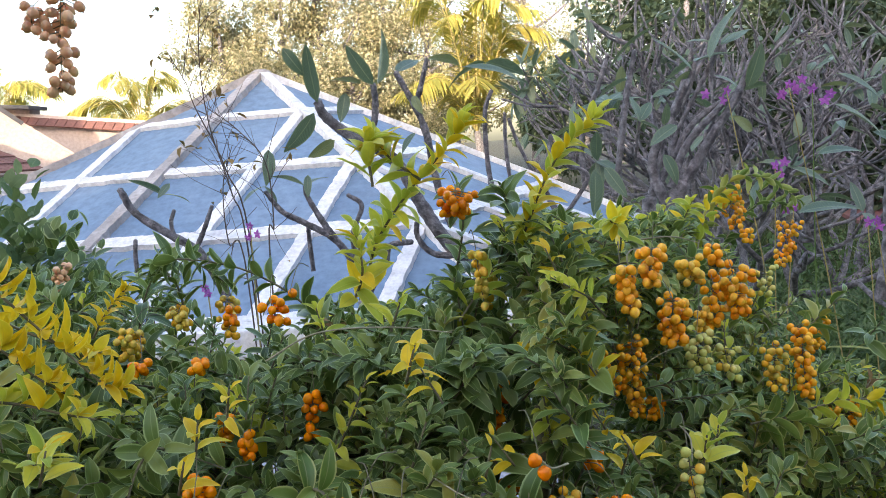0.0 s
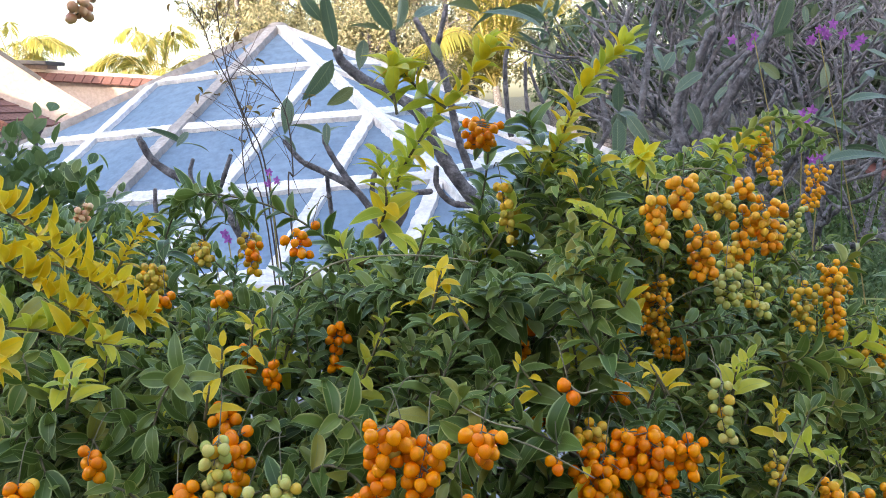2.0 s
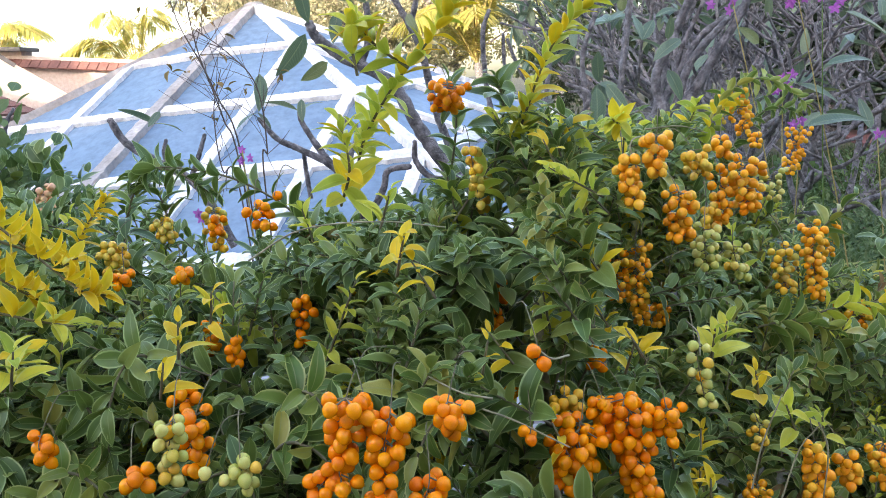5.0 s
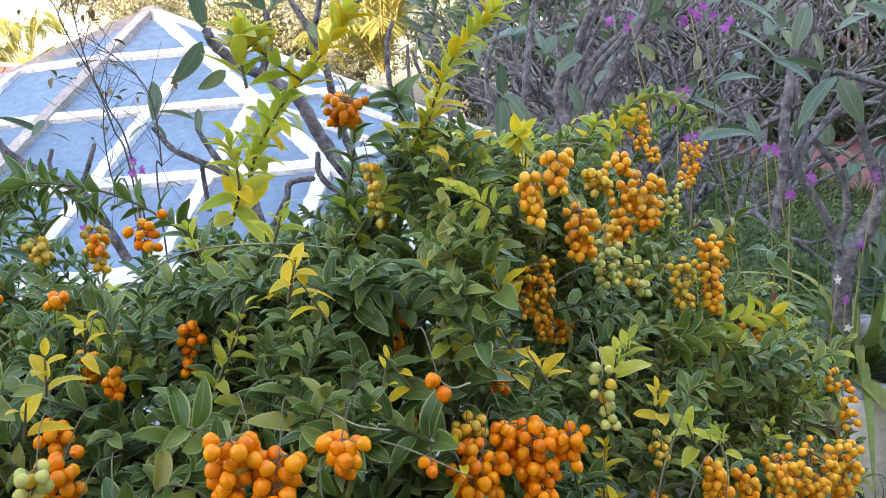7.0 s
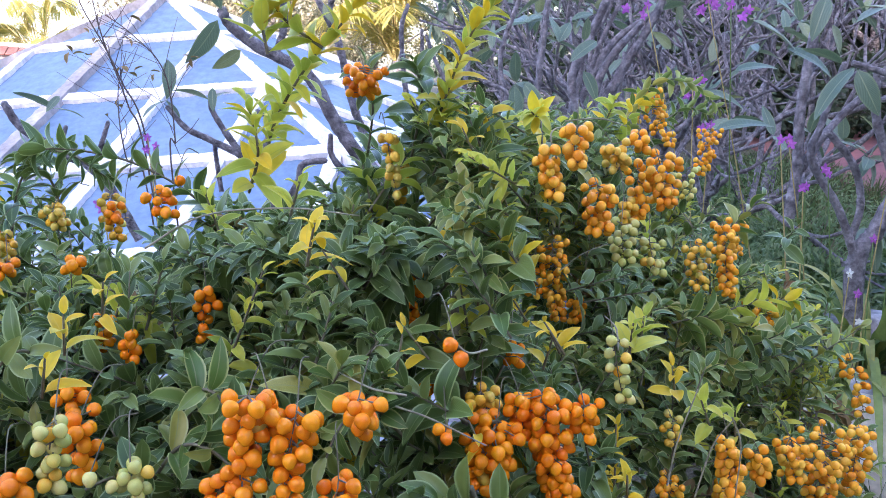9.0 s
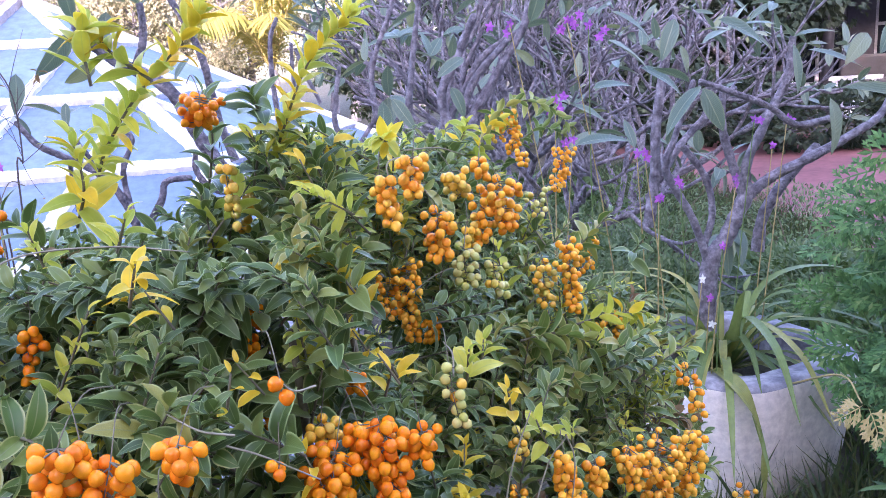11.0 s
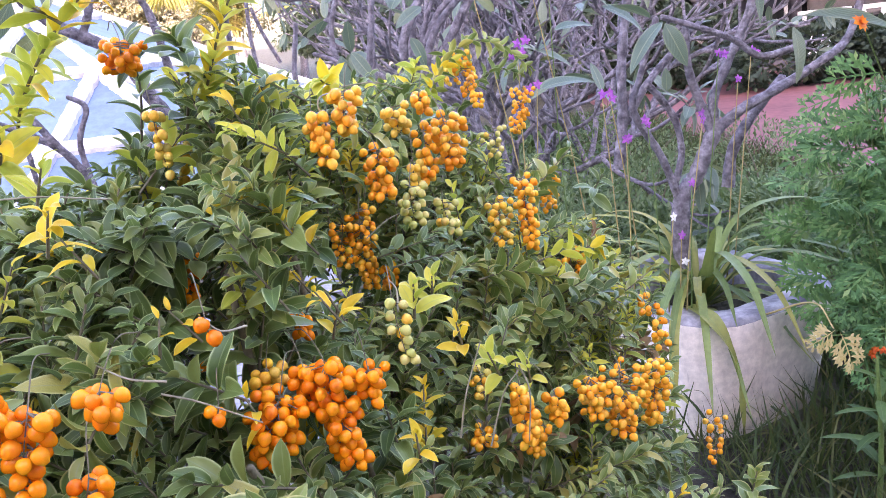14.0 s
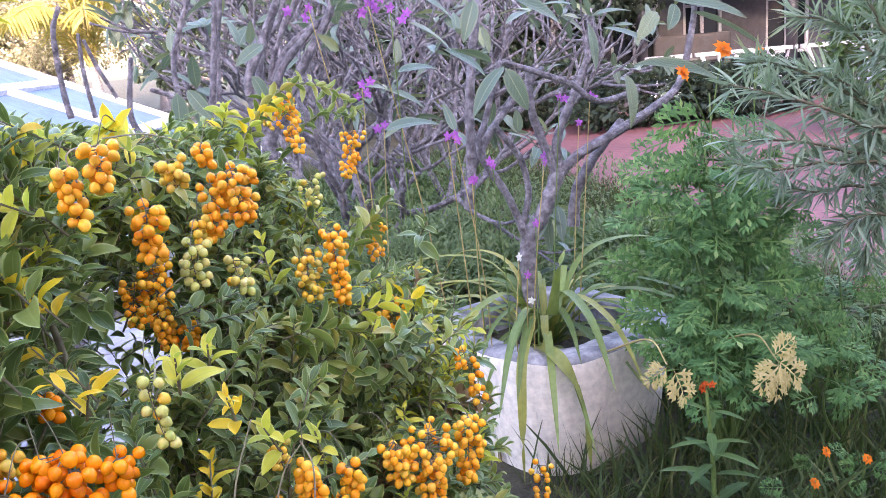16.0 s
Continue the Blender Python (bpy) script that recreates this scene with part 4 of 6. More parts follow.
# a cluster that droops from a branch overhead
cluster((-0.323, 0.680, 1.523), (-0.337, 0.680, 1.423), 0.018, 38, "dull")
cluster((-0.352, 0.680, 1.499), (-0.355, 0.680, 1.478), 0.010, 8, "dull")
# long leafy shoots
leafy([(-0.092, 0.71, 1.241), (-0.078, 0.7, 1.275), (-0.047, 0.68, 1.315), (-0.01, 0.68, 1.353), (0.012, 0.68, 1.383)], light, 0.030, 24, 0.62)
leafy([(-0.073, 0.66, 1.325), (-0.075, 0.66, 1.354), (-0.071, 0.66, 1.37)], light, 0.032, 6, 0.75)
leafy([(-0.033, 0.67, 1.327), (-0.058, 0.67, 1.348), (-0.068, 0.67, 1.365)], light, 0.032, 6, 0.75)
leafy([(0.046, 0.73, 1.244), (0.058, 0.72, 1.279), (0.085, 0.7, 1.336), (0.126, 0.7, 1.375)], light, 0.030, 24, 0.58)
leafy([(-0.104, 0.69, 1.22), (-0.088, 0.66, 1.254), (-0.092, 0.66, 1.293)], light, 0.032, 8, 0.75)
leafy([(0.028, 0.77, 1.228), (0.041, 0.74, 1.286), (0.035, 0.72, 1.314)], green, 0.036, 8, 0.75)
leafy([(-0.02, 0.81, 1.201), (-0.003, 0.78, 1.274), (-0.005, 0.76, 1.315)], green, 0.034, 8, 0.75)
leafy([(0.095, 0.8, 1.195), (0.101, 0.77, 1.257), (0.072, 0.75, 1.256)], light, 0.036, 8, 0.75)
leafy([(0.17, 1.0, 1.123), (0.18, 0.95, 1.23), (0.16, 0.9, 1.256)], light, 0.036, 10, 0.75)
leafy([(0.285, 1.2, 1.071), (0.295, 1.15, 1.198), (0.304, 1.1, 1.254)], light, 0.036, 10, 0.75)
leafy([(-0.422, 0.6, 1.296), (-0.397, 0.6, 1.282), (-0.371, 0.6, 1.265), (-0.343, 0.6, 1.236), (-0.317, 0.6, 1.209), (-0.293, 0.6, 1.185), (-0.276, 0.6, 1.181)], gold, 0.031, 15, 0.60, lift=0.9)
leafy([(-0.412, 0.58, 1.253), (-0.382, 0.58, 1.238), (-0.358, 0.58, 1.22), (-0.338, 0.58, 1.201), (-0.313, 0.58, 1.184)], gold, 0.031, 11, 0.65, lift=0.9)
leafy([(-0.409, 0.64, 1.242), (-0.377, 0.64, 1.225), (-0.351, 0.64, 1.213), (-0.328, 0.64, 1.2), (-0.303, 0.62, 1.208)], gold, 0.030, 8, 0.60, lift=0.9)
leafy([(-0.411, 0.57, 1.193), (-0.376, 0.57, 1.187), (-0.345, 0.57, 1.182), (-0.315, 0.57, 1.173), (-0.289, 0.57, 1.167)], light, 0.032, 7, 0.90, lift=0.9)
leafy([(-0.367, 0.5, 1.182), (-0.35, 0.5, 1.185), (-0.341, 0.5, 1.177)], gold, 0.032, 5, 0.75)
leafy([(-0.401, 0.8, 1.181), (-0.381, 0.8, 1.21), (-0.356, 0.8, 1.235)], gold, 0.022, 9, 0.60)
leafy([(-0.326, 0.53, 1.135), (-0.315, 0.53, 1.152), (-0.309, 0.53, 1.16)], light, 0.032, 4, 0.75)
leafy([(-0.433, 0.95, 1.073), (-0.391, 0.9, 1.183), (-0.352, 0.87, 1.239), (-0.31, 0.85, 1.252), (-0.269, 0.85, 1.223)], green, 0.036, 14, 0.75)
leafy([(-0.142, 0.8, 1.152), (-0.173, 0.8, 1.202), (-0.228, 0.8, 1.241), (-0.291, 0.8, 1.258), (-0.328, 0.8, 1.254)], green, 0.034, 16, 0.75)
leafy([(-0.314, 0.84, 1.191), (-0.322, 0.84, 1.229), (-0.348, 0.84, 1.249)], green, 0.032, 8, 0.75)
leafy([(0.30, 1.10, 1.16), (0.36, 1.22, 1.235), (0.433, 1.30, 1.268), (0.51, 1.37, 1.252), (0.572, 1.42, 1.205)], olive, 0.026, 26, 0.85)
leafy([(0.28, 1.02, 1.15), (0.33, 1.15, 1.215), (0.39, 1.26, 1.245), (0.44, 1.33, 1.225)], light, 0.025, 16, 0.85)
leafy([(0.36, 1.22, 1.10), (0.42, 1.32, 1.18), (0.50, 1.40, 1.215), (0.56, 1.44, 1.20)], green, 0.026, 16, 0.85)
sprig((-0.036, 0.530, 1.220), (0.25, -0.35, 0.8), 7, 0.025, gold, 0.03, 0.9)
sprig((-0.033, 0.530, 1.202), (-0.33, -0.35, 0.8), 4, 0.019, gold, 0.03, 0.9)
sprig((-0.187, 0.580, 1.181), (0.25, -0.35, 0.8), 5, 0.022, gold, 0.03, 0.9)
sprig((-0.199, 0.540, 1.171), (0.25, -0.35, 0.8), 5, 0.026, gold, 0.03, 0.9)
sprig((-0.196, 0.500, 1.157), (0.33, -0.35, 0.8), 4, 0.022, gold, 0.03, 0.9)
sprig((0.093, 0.620, 1.138), (-0.42, -0.35, 0.8), 6, 0.017, gold, 0.03, 0.9)
sprig((0.052, 0.640, 1.185), (-0.08, -0.35, 0.8), 4, 0.021, gold, 0.03, 0.9)
sprig((0.012, 0.520, 1.147), (0.17, -0.35, 0.8), 3, 0.019, gold, 0.03, 0.9)
sprig((0.013, 0.560, 1.139), (-0.42, -0.35, 0.8), 3, 0.019, gold, 0.03, 0.9)
sprig((0.051, 0.540, 1.077), (-0.25, -0.35, 0.8), 3, 0.021, gold, 0.03, 0.9)
sprig((0.209, 0.600, 1.079), (-0.17, -0.35, 0.8), 7, 0.021, gold, 0.03, 0.9)
sprig((0.069, 0.680, 1.260), (-0.33, -0.35, 0.8), 5, 0.022, gold, 0.03, 0.9)
sprig((0.030, 0.700, 1.285), (-0.42, -0.35, 0.8), 7, 0.022, light, 0.03, 0.9)
sprig((0.106, 0.550, 1.138), (-0.42, -0.35, 0.8), 4, 0.019, gold, 0.03, 0.9)
sprig((0.180, 0.600, 1.115), (0.00, -0.35, 0.8), 7, 0.025, light, 0.03, 0.9)
sprig((-0.050, 0.600, 1.241), (0.33, -0.35, 0.8), 7, 0.023, light, 0.03, 0.9)
sprig((-0.131, 0.660, 1.225), (-0.08, -0.35, 0.8), 7, 0.022, light, 0.03, 0.9)
sprig((-0.267, 0.460, 1.184), (0.42, -0.35, 0.8), 5, 0.022, light, 0.03, 0.9)
sprig((0.115, 0.600, 1.122), (-0.33, -0.35, 0.8), 3, 0.019, gold, 0.03, 0.9)
sprig((0.160, 0.550, 1.022), (-0.08, -0.35, 0.8), 5, 0.022, gold, 0.03, 0.9)
sprig((0.231, 0.600, 1.050), (-0.33, -0.35, 0.8), 7, 0.023, light, 0.03, 0.9)
sprig((0.274, 0.640, 1.019), (-0.17, -0.35, 0.8), 7, 0.022, light, 0.03, 0.9)
sprig((0.206, 0.660, 1.100), (0.00, -0.35, 0.8), 7, 0.024, light, 0.03, 0.9)
sprig((0.124, 0.620, 1.103), (0.17, -0.35, 0.8), 3, 0.017, gold, 0.03, 0.9)
sprig((0.408, 0.900, 1.010), (0.25, -0.35, 0.8), 6, 0.018, light, 0.03, 0.9)
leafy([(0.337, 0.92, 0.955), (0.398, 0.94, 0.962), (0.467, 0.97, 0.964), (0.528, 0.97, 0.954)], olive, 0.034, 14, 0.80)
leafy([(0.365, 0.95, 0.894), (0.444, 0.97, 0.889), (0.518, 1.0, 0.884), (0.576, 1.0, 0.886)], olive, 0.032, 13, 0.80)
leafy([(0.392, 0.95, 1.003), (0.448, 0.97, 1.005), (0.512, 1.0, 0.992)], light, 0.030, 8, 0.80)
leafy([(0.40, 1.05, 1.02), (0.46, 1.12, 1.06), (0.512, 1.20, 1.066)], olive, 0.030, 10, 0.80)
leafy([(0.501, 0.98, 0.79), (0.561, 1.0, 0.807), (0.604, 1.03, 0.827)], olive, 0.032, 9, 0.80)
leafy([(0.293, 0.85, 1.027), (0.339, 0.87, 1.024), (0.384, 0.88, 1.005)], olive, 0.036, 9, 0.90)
# pale arching branches and hanging stalks
arch([(-0.156, 0.58, 1.202), (-0.115, 0.58, 1.221), (-0.059, 0.58, 1.222), (-0.013, 0.6, 1.21)])
arch([(0.139, 0.66, 1.233), (0.135, 0.66, 1.251), (0.146, 0.67, 1.256), (0.173, 0.68, 1.251)])
arch([(0.159, 0.72, 1.257), (0.188, 0.72, 1.257), (0.214, 0.73, 1.248)])
arch([(0.198, 0.58, 0.994), (0.206, 0.58, 1.029), (0.221, 0.58, 1.068)])
arch([(0.226, 0.6, 0.97), (0.24, 0.6, 1.012), (0.255, 0.6, 1.031)])
arch([(0.255, 0.6, 1.034), (0.262, 0.6, 1.01), (0.258, 0.6, 0.967)])
arch([(0.184, 0.9, 1.081), (0.21, 0.9, 1.098), (0.241, 0.9, 1.108)])
arch([(0.012, 0.5, 1.115), (-0.008, 0.5, 1.121), (-0.03, 0.53, 1.122)])
arch([(0.062, 0.5, 1.14), (0.05, 0.48, 1.146), (0.042, 0.48, 1.153)])
arch([(0.163, 0.58, 1.103), (0.167, 0.6, 1.113), (0.166, 0.63, 1.113)])
arch([(0.004, 0.52, 1.1), (0.025, 0.52, 1.09), (0.06, 0.52, 1.068)])
arch([(-0.326, 0.68, 1.525), (-0.342, 0.68, 1.568), (-0.414, 0.68, 1.611), (-0.567, 0.68, 1.592)])


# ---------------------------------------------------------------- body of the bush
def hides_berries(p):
    """True where foliage at p would cover a berry cluster from the camera's viewpoint."""
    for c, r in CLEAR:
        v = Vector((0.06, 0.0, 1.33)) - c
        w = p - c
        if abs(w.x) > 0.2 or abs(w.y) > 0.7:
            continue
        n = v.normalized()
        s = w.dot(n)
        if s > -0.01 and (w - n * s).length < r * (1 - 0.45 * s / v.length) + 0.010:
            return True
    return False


for i in range(90):
    x = rng.uniform(-0.42, 0.14) if i < 70 else rng.uniform(0.12, 0.45)
    z = crest(x) - 0.02 - 0.22 * rng.random()
    y = front(x, z) + rng.uniform(-0.01, 0.05)
    a, L = rng.uniform(-1.1, 1.1), rng.uniform(0.07, 0.13)
    h = Vector((math.sin(a) + (0.5 if x > 0.12 else 0), -0.75 * math.cos(a), 0)) * L
    o = Vector((x, y, z)) - h * 0.6
    pts = [o + Vector((0, 0, -0.25 * L)), o + h * 0.4 + Vector((0, 0, 0.12 * L)), o + h * 0.8 + Vector((0, 0, 0.1 * L)), o + h * 1.15 + Vector((0, 0, -0.22 * L))]
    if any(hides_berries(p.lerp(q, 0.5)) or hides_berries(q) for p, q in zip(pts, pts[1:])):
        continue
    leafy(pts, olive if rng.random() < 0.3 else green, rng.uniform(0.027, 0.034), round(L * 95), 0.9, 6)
for i in range(4900):
    x = rng.uniform(-0.85, 0.56)
    zc = crest(x)
    z = zc - (zc - 0.30) * rng.random() ** 1.5
    depth = abs(rng.gauss(0, 0.09)) + (0.02 if i % 3 else 0.12)
    if x > 0.08 and i % 5 == 0 and z < 1.15:
        depth -= 0.22 * rng.random()
    y = front(x, z) + depth
    p = Vector((x, y, z))
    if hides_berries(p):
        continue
    gx = 1.6 if x > 0.1 else -0.3
    nrm = Vector((gx, -1, 0.9)).normalized()
    d = nrm * 0.65 + Vector((0, 0, 0.45)) + rand_dir(rng) * 0.65
    # olive and light shares rise rightward: the flank's brightness is put into leaf colour
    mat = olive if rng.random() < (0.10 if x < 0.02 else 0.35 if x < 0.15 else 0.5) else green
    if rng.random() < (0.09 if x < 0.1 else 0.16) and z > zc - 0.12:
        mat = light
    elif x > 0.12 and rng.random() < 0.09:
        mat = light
    if rng.random() < 0.012:
        mat = gold
    elif rng.random() < (0.008 if x < 0.12 else 0.03):
        mat = dry
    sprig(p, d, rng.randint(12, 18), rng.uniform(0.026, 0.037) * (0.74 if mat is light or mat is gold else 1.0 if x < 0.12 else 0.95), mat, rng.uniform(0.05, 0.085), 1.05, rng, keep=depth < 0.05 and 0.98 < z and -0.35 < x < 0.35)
# the far side that closes the crown
for i in range(900):
    x = rng.uniform(-0.85, 0.42)
    z = crest(x) - 0.03 - 0.7 * rng.random() ** 1.5
    y = front(x, crest(x)) + 0.1 + 0.35 * rng.random() + 0.25 * (crest(x) - z)
    d = Vector((0, 0.3, 0.8)) + rand_dir(rng) * 0.6
    sprig((x, y, z), d, 9, rng.uniform(0.03, 0.042), light if rng.random() < 0.12 else green, 0.07, 1.0, rng)

# a branch that reaches back toward the frangipani
for i in range(70):
    x, v = rng.uniform(0.30, 0.56), rng.random()
    p = Vector((x, 1.05 + 0.9 * (x - 0.3) + rng.gauss(0, 0.12), 1.13 - 0.4 * v * v - 0.25 * max(0, x - 0.4) + rng.uniform(-0.03, 0.03)))
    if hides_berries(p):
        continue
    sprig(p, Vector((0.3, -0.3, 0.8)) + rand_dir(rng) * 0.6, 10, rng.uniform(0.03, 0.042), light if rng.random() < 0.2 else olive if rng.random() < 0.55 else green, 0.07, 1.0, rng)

# gather the bush
twigs.limb_part("twigs", M["twig"], bush, kind="stuff")
for bunch, mat, name, label in ((green, "leaf", "foliage", "dark green pale-edged leaves"), (olive, "leaf_olive", "older_foliage", "olive-green leaves"), (light, "leaf_light", "young_foliage", "fresh yellow-green leaves"), (gold, "leaf_yellow", "golden_foliage", "golden yellow leaves"), (dry, "leaf_dry", "withered_foliage", "withered brown leaves")):
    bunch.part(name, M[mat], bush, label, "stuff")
NEAR = {}
for k, p, t, s, bunch in near:
    mat = "leaf" if bunch is green else "leaf_olive" if bunch is olive else "leaf_light" if bunch is light else "leaf_yellow" if bunch is gold else "leaf_dry"
    if (k, mat) not in NEAR:
        b = Bunch()
        put(b, LEAVES[k], (0, 0, 0), np.eye(3))
        me = b.mesh("leaf")
        me.materials.append(M[mat])
        me.polygons.foreach_set("use_smooth", [True] * len(me.polygons))
        NEAR[k, mat] = me
    ob = new("leaf", NEAR[k, mat])
    ob.parent = bush
    ob.matrix_basis = to_matrix(p, t, s)


# ---------------------------------------------------------------- paving round the skylight
rng = random.Random(11)
path = thing("paving", "pale grey stone slabs laid between bush and skylight", "paving", (0, 0, 0), kind="structure")
slabs = []
for i in range(5):
    bm = bmesh.new()
    box(bm, Matrix.Identity(4), 0.57, 0.57, 0.05, 0.012)
    for v in bm.verts:
        v.co.x += rng.uniform(-0.008, 0.008)
        v.co.y += rng.uniform(-0.008, 0.008)
    me = bpy.data.meshes.new("slab")
    bm.to_mesh(me)
    bm.free()
    me.materials.append(M["paver"])
    slabs.append(me)
for ix in range(-4, 1):
    for iy in range(0, 7):
        x, y = ix * 0.6 - 0.15 + 0.04 * iy, 0.7 + iy * 0.6
        ob = new("slab", slabs[(ix * 3 + iy) % 5])
        ob.parent = path
        ob.matrix_basis = pose(x, y, 0.028 + rng.uniform(-0.004, 0.004), rng.uniform(-0.6, 0.6), rng.uniform(-0.6, 0.6), rng.uniform(-1, 1))


# ---------------------------------------------------------------- planter
def planter(place):
    root = thing("planter", "limewashed concrete planter ring with a mouldy dark rim", "planter", place)
    prof = [(0.315, 0.0), (0.335, 0.10), (0.352, 0.26), (0.365, 0.36), (0.36, 0.385)]
    rimp = [(0.36, 0.385), (0.352, 0.398), (0.335, 0.404), (0.265, 0.400), (0.25, 0.385), (0.245, 0.25)]
    for name, pr, mat in (("side", prof, "planter"), ("rim", rimp, "rim")):
        bm = bmesh.new()
        loops = []
        for r, z in pr:
            loops.append([])
            for k in range(48):
                a = 2 * math.pi * k / 48
                w = 1 + 0.075 * math.cos(4 * a - 4.2) + 0.012 * noise.noise(Vector((3 * math.cos(a), 3 * math.sin(a), z * 4)))
                loops[-1].append(bm.verts.new((r * w * math.cos(a), r * w * math.sin(a), z + (0.012 * noise.noise(Vector((2 * math.cos(a), 2 * math.sin(a), 5))) if z > 0.3 else 0))))
        for p, q in zip(loops, loops[1:]):
            for k in range(48):
                bm.faces.new((p[k], p[(k + 1) % 48], q[(k + 1) % 48], q[k]))
        bmesh.ops.recalc_face_normals(bm, faces=bm.faces)
        part(name, bm, M[mat], root)
    bm = bmesh.new()
    bmesh.ops.create_circle(bm, cap_ends=True, segments=32, radius=0.275, matrix=pose(0, 0, 0.31))
    part("soil", bm, M["soil"], root)
    return root


POT = Vector((1.42, 2.33, 0))
planter(POT)


def strap_plant(name, label, place, n, length, seed, width=0.03, mat="leaf_strap", extra=(), lifts=(0.5, 1.2)):
    rg = random.Random(seed)
    root = thing(name, label, "plant", place)
    for i in range(n):
        a = rg.uniform(0, 6.28)
        L = length * rg.uniform(0.55, 1.15)
        lift = rg.uniform(*lifts)
        h = Vector((math.cos(a), math.sin(a), 0))
        ribbon(root, [h * 0.02, h * L * 0.35 * (1.3 - lift * 0.6) + Vector((0, 0, L * 0.5 * lift)), h * L * 0.72 + Vector((0, 0, L * (0.72 * lift - 0.18))), h * L * 1.0 + Vector((0, 0, L * (0.66 * lift - 0.38)))], width * rg.uniform(0.7, 1.2), mat)
    for pts, w in extra:
        ribbon(root, [Vector(p) - Vector(place) for p in pts], w, mat)
    return root


def ribbon(root, pts, width, mat):
    line = spline(pts, 6)
    n = len(line)
    vs, fs, uvs = [], [], []
    for i, p in enumerate(line):
        d = (line[min(i + 1, n - 1)] - line[max(0, i - 1)]).normalized()
        x = d.cross(Vector((0, 0, 1)))
        x = x.normalized() if x.length > 1e-3 else Vector((1, 0, 0))
        z = x.cross(d)
        v = i / (n - 1)
        w = width * 0.5 * (min(1, 0.55 + v * 2.5) * (1 - v ** 3.5) + 0.03)
        for u in (-1, 0, 1):
            vs.append(tuple(p + x * u * w + z * abs(u) * w * 0.35))
            uvs.append((u, v))
    for i in range(n - 1):
        for k in range(2):
            a = i * 3 + k
            fs.append((a, a + 1, a + 4, a + 3))
    b = Bunch()
    b.add(np.array(vs), np.array(fs), np.array(uvs, float))
    b.part("leaf", M[mat], root)


strap_plant("lily_plant", "strap-leaved lily with arching green leaves growing in the planter", (POT.x - 0.02, POT.y, 0.31), 56, 0.56, 3, 0.027, "leaf_strap",
            (([(1.255, 2.120, 0.408), (1.246, 1.970, 0.405), (1.284, 1.920, 0.274), (1.306, 1.920, 0.060)], 0.050), ([(1.267, 2.150, 0.488), (1.143, 2.000, 0.419), (1.107, 1.950, 0.273), (1.101, 1.950, 0.061)], 0.03), ([(1.305, 2.250, 0.375), (1.407, 2.200, 0.483), (1.503, 2.150, 0.533), (1.609, 2.150, 0.531)], 0.034), ([(1.414, 2.200, 0.612), (1.336, 2.150, 0.474), (1.336, 2.100, 0.631), (1.359, 2.100, 0.696)], 0.04)), (0.2, 1.0))
strap_plant("lily_plant", "strap-leaved lily clump in the grass behind the bush", (0.95, 2.75, 0), 26, 0.6, 4, 0.026)


# ---------------------------------------------------------------- frangipani trees
PLUM = [blade(1.0, 0.34 + 0.025 * i, 7, 4, 0.18 + 0.08 * (i % 2), 0.12 + 0.1 * (i % 3), 0.85, 0.75, 0.015, i) for i in range(4)]
PLUM_MESH = []
for shape in PLUM:
    b = Bunch()
    put(b, shape, (0, 0, 0), np.eye(3))
    me = b.mesh("leaf")
    me.materials.append(M["leaf_plumeria"])
    me.polygons.foreach_set("use_smooth", [True] * len(me.polygons))
    PLUM_MESH.append(me)


def plum_leaf(root, place, d, size, rg, up=(0, 0, 1)):
    ob = new("leaf", PLUM_MESH[rg.randrange(4)])
    ob.parent = root
    ob.matrix_basis = to_matrix(place, basis(d, up, rg.uniform(-0.6, 0.6)), size) @ Matrix.Diagonal((min(1, 0.13 / size), 1, 1, 1))


def rosette(root, tip, d, n, size, rg):
    x = Vector(d).orthogonal().normalized()
    y = Vector(d).cross(x)
    for i in range(n):
        a = i * 2.4 + rg.uniform(-0.3, 0.3)
        w = Vector(d) * rg.uniform(0.0, 0.8) + x * math.cos(a) + y * math.sin(a) + Vector((0, 0, rg.uniform(-0.5, 0.3)))
        plum_leaf(root, tip, w, size * rg.uniform(0.75, 1.2), rg)


def frangipani(place, height, seed, lean=(0, 0), leafy_tips=0.25, r0=0.034, spread=0.55, label="", size=0.17, levels=5, stems=3):
    """A bare, forking frangipani: thick grey limbs with blunt ends and a few leaves."""
    rg = random.Random(seed)
    root = thing("frangipani_tree", label or "nearly bare frangipani tree with forking grey limbs", "tree", place, "frangipani trees")

    def grow(p, d, r, L, depth):
        d = d.normalized()
        bend = rand_dir(rg) * 0.18
        q = p + (d + bend * 0.5).normalized() * L * 0.5
        e = q + (d + Vector((0, 0, 0.22)) - bend * 0.3).normalized() * L * 0.5
        b = Bunch()
        b.tube(spline([p, q, e], 4), r, r * 0.84, 8, 0.2, rg)
        b.limb_part("limb", M["bark"], root)
        if depth == 0:
            if rg.random() < leafy_tips:
                rosette(root, e, d, rg.randint(2, 6), size, rg)
            return
        for i in range(2 if rg.random() < 0.72 else 3):
            t = (d + rand_dir(rg, 0.5) * spread * 1.3 + Vector((0, 0, 0.18))).normalized()
            grow(e, t, r * rg.uniform(0.68, 0.82), L * rg.uniform(0.72, 0.98), depth - 1)

    L = height / (levels + 0.6)
    for i in range(stems):
        a = rg.uniform(0, 6.28)
        grow(Vector((0.06 * math.cos(a), 0.06 * math.sin(a), -0.03)), Vector((lean[0] + 0.35 * math.cos(a), lean[1] + 0.35 * math.sin(a), 1)), r0 * rg.uniform(0.75, 1.1), L * rg.uniform(0.9, 1.25), levels - 1)
    return root


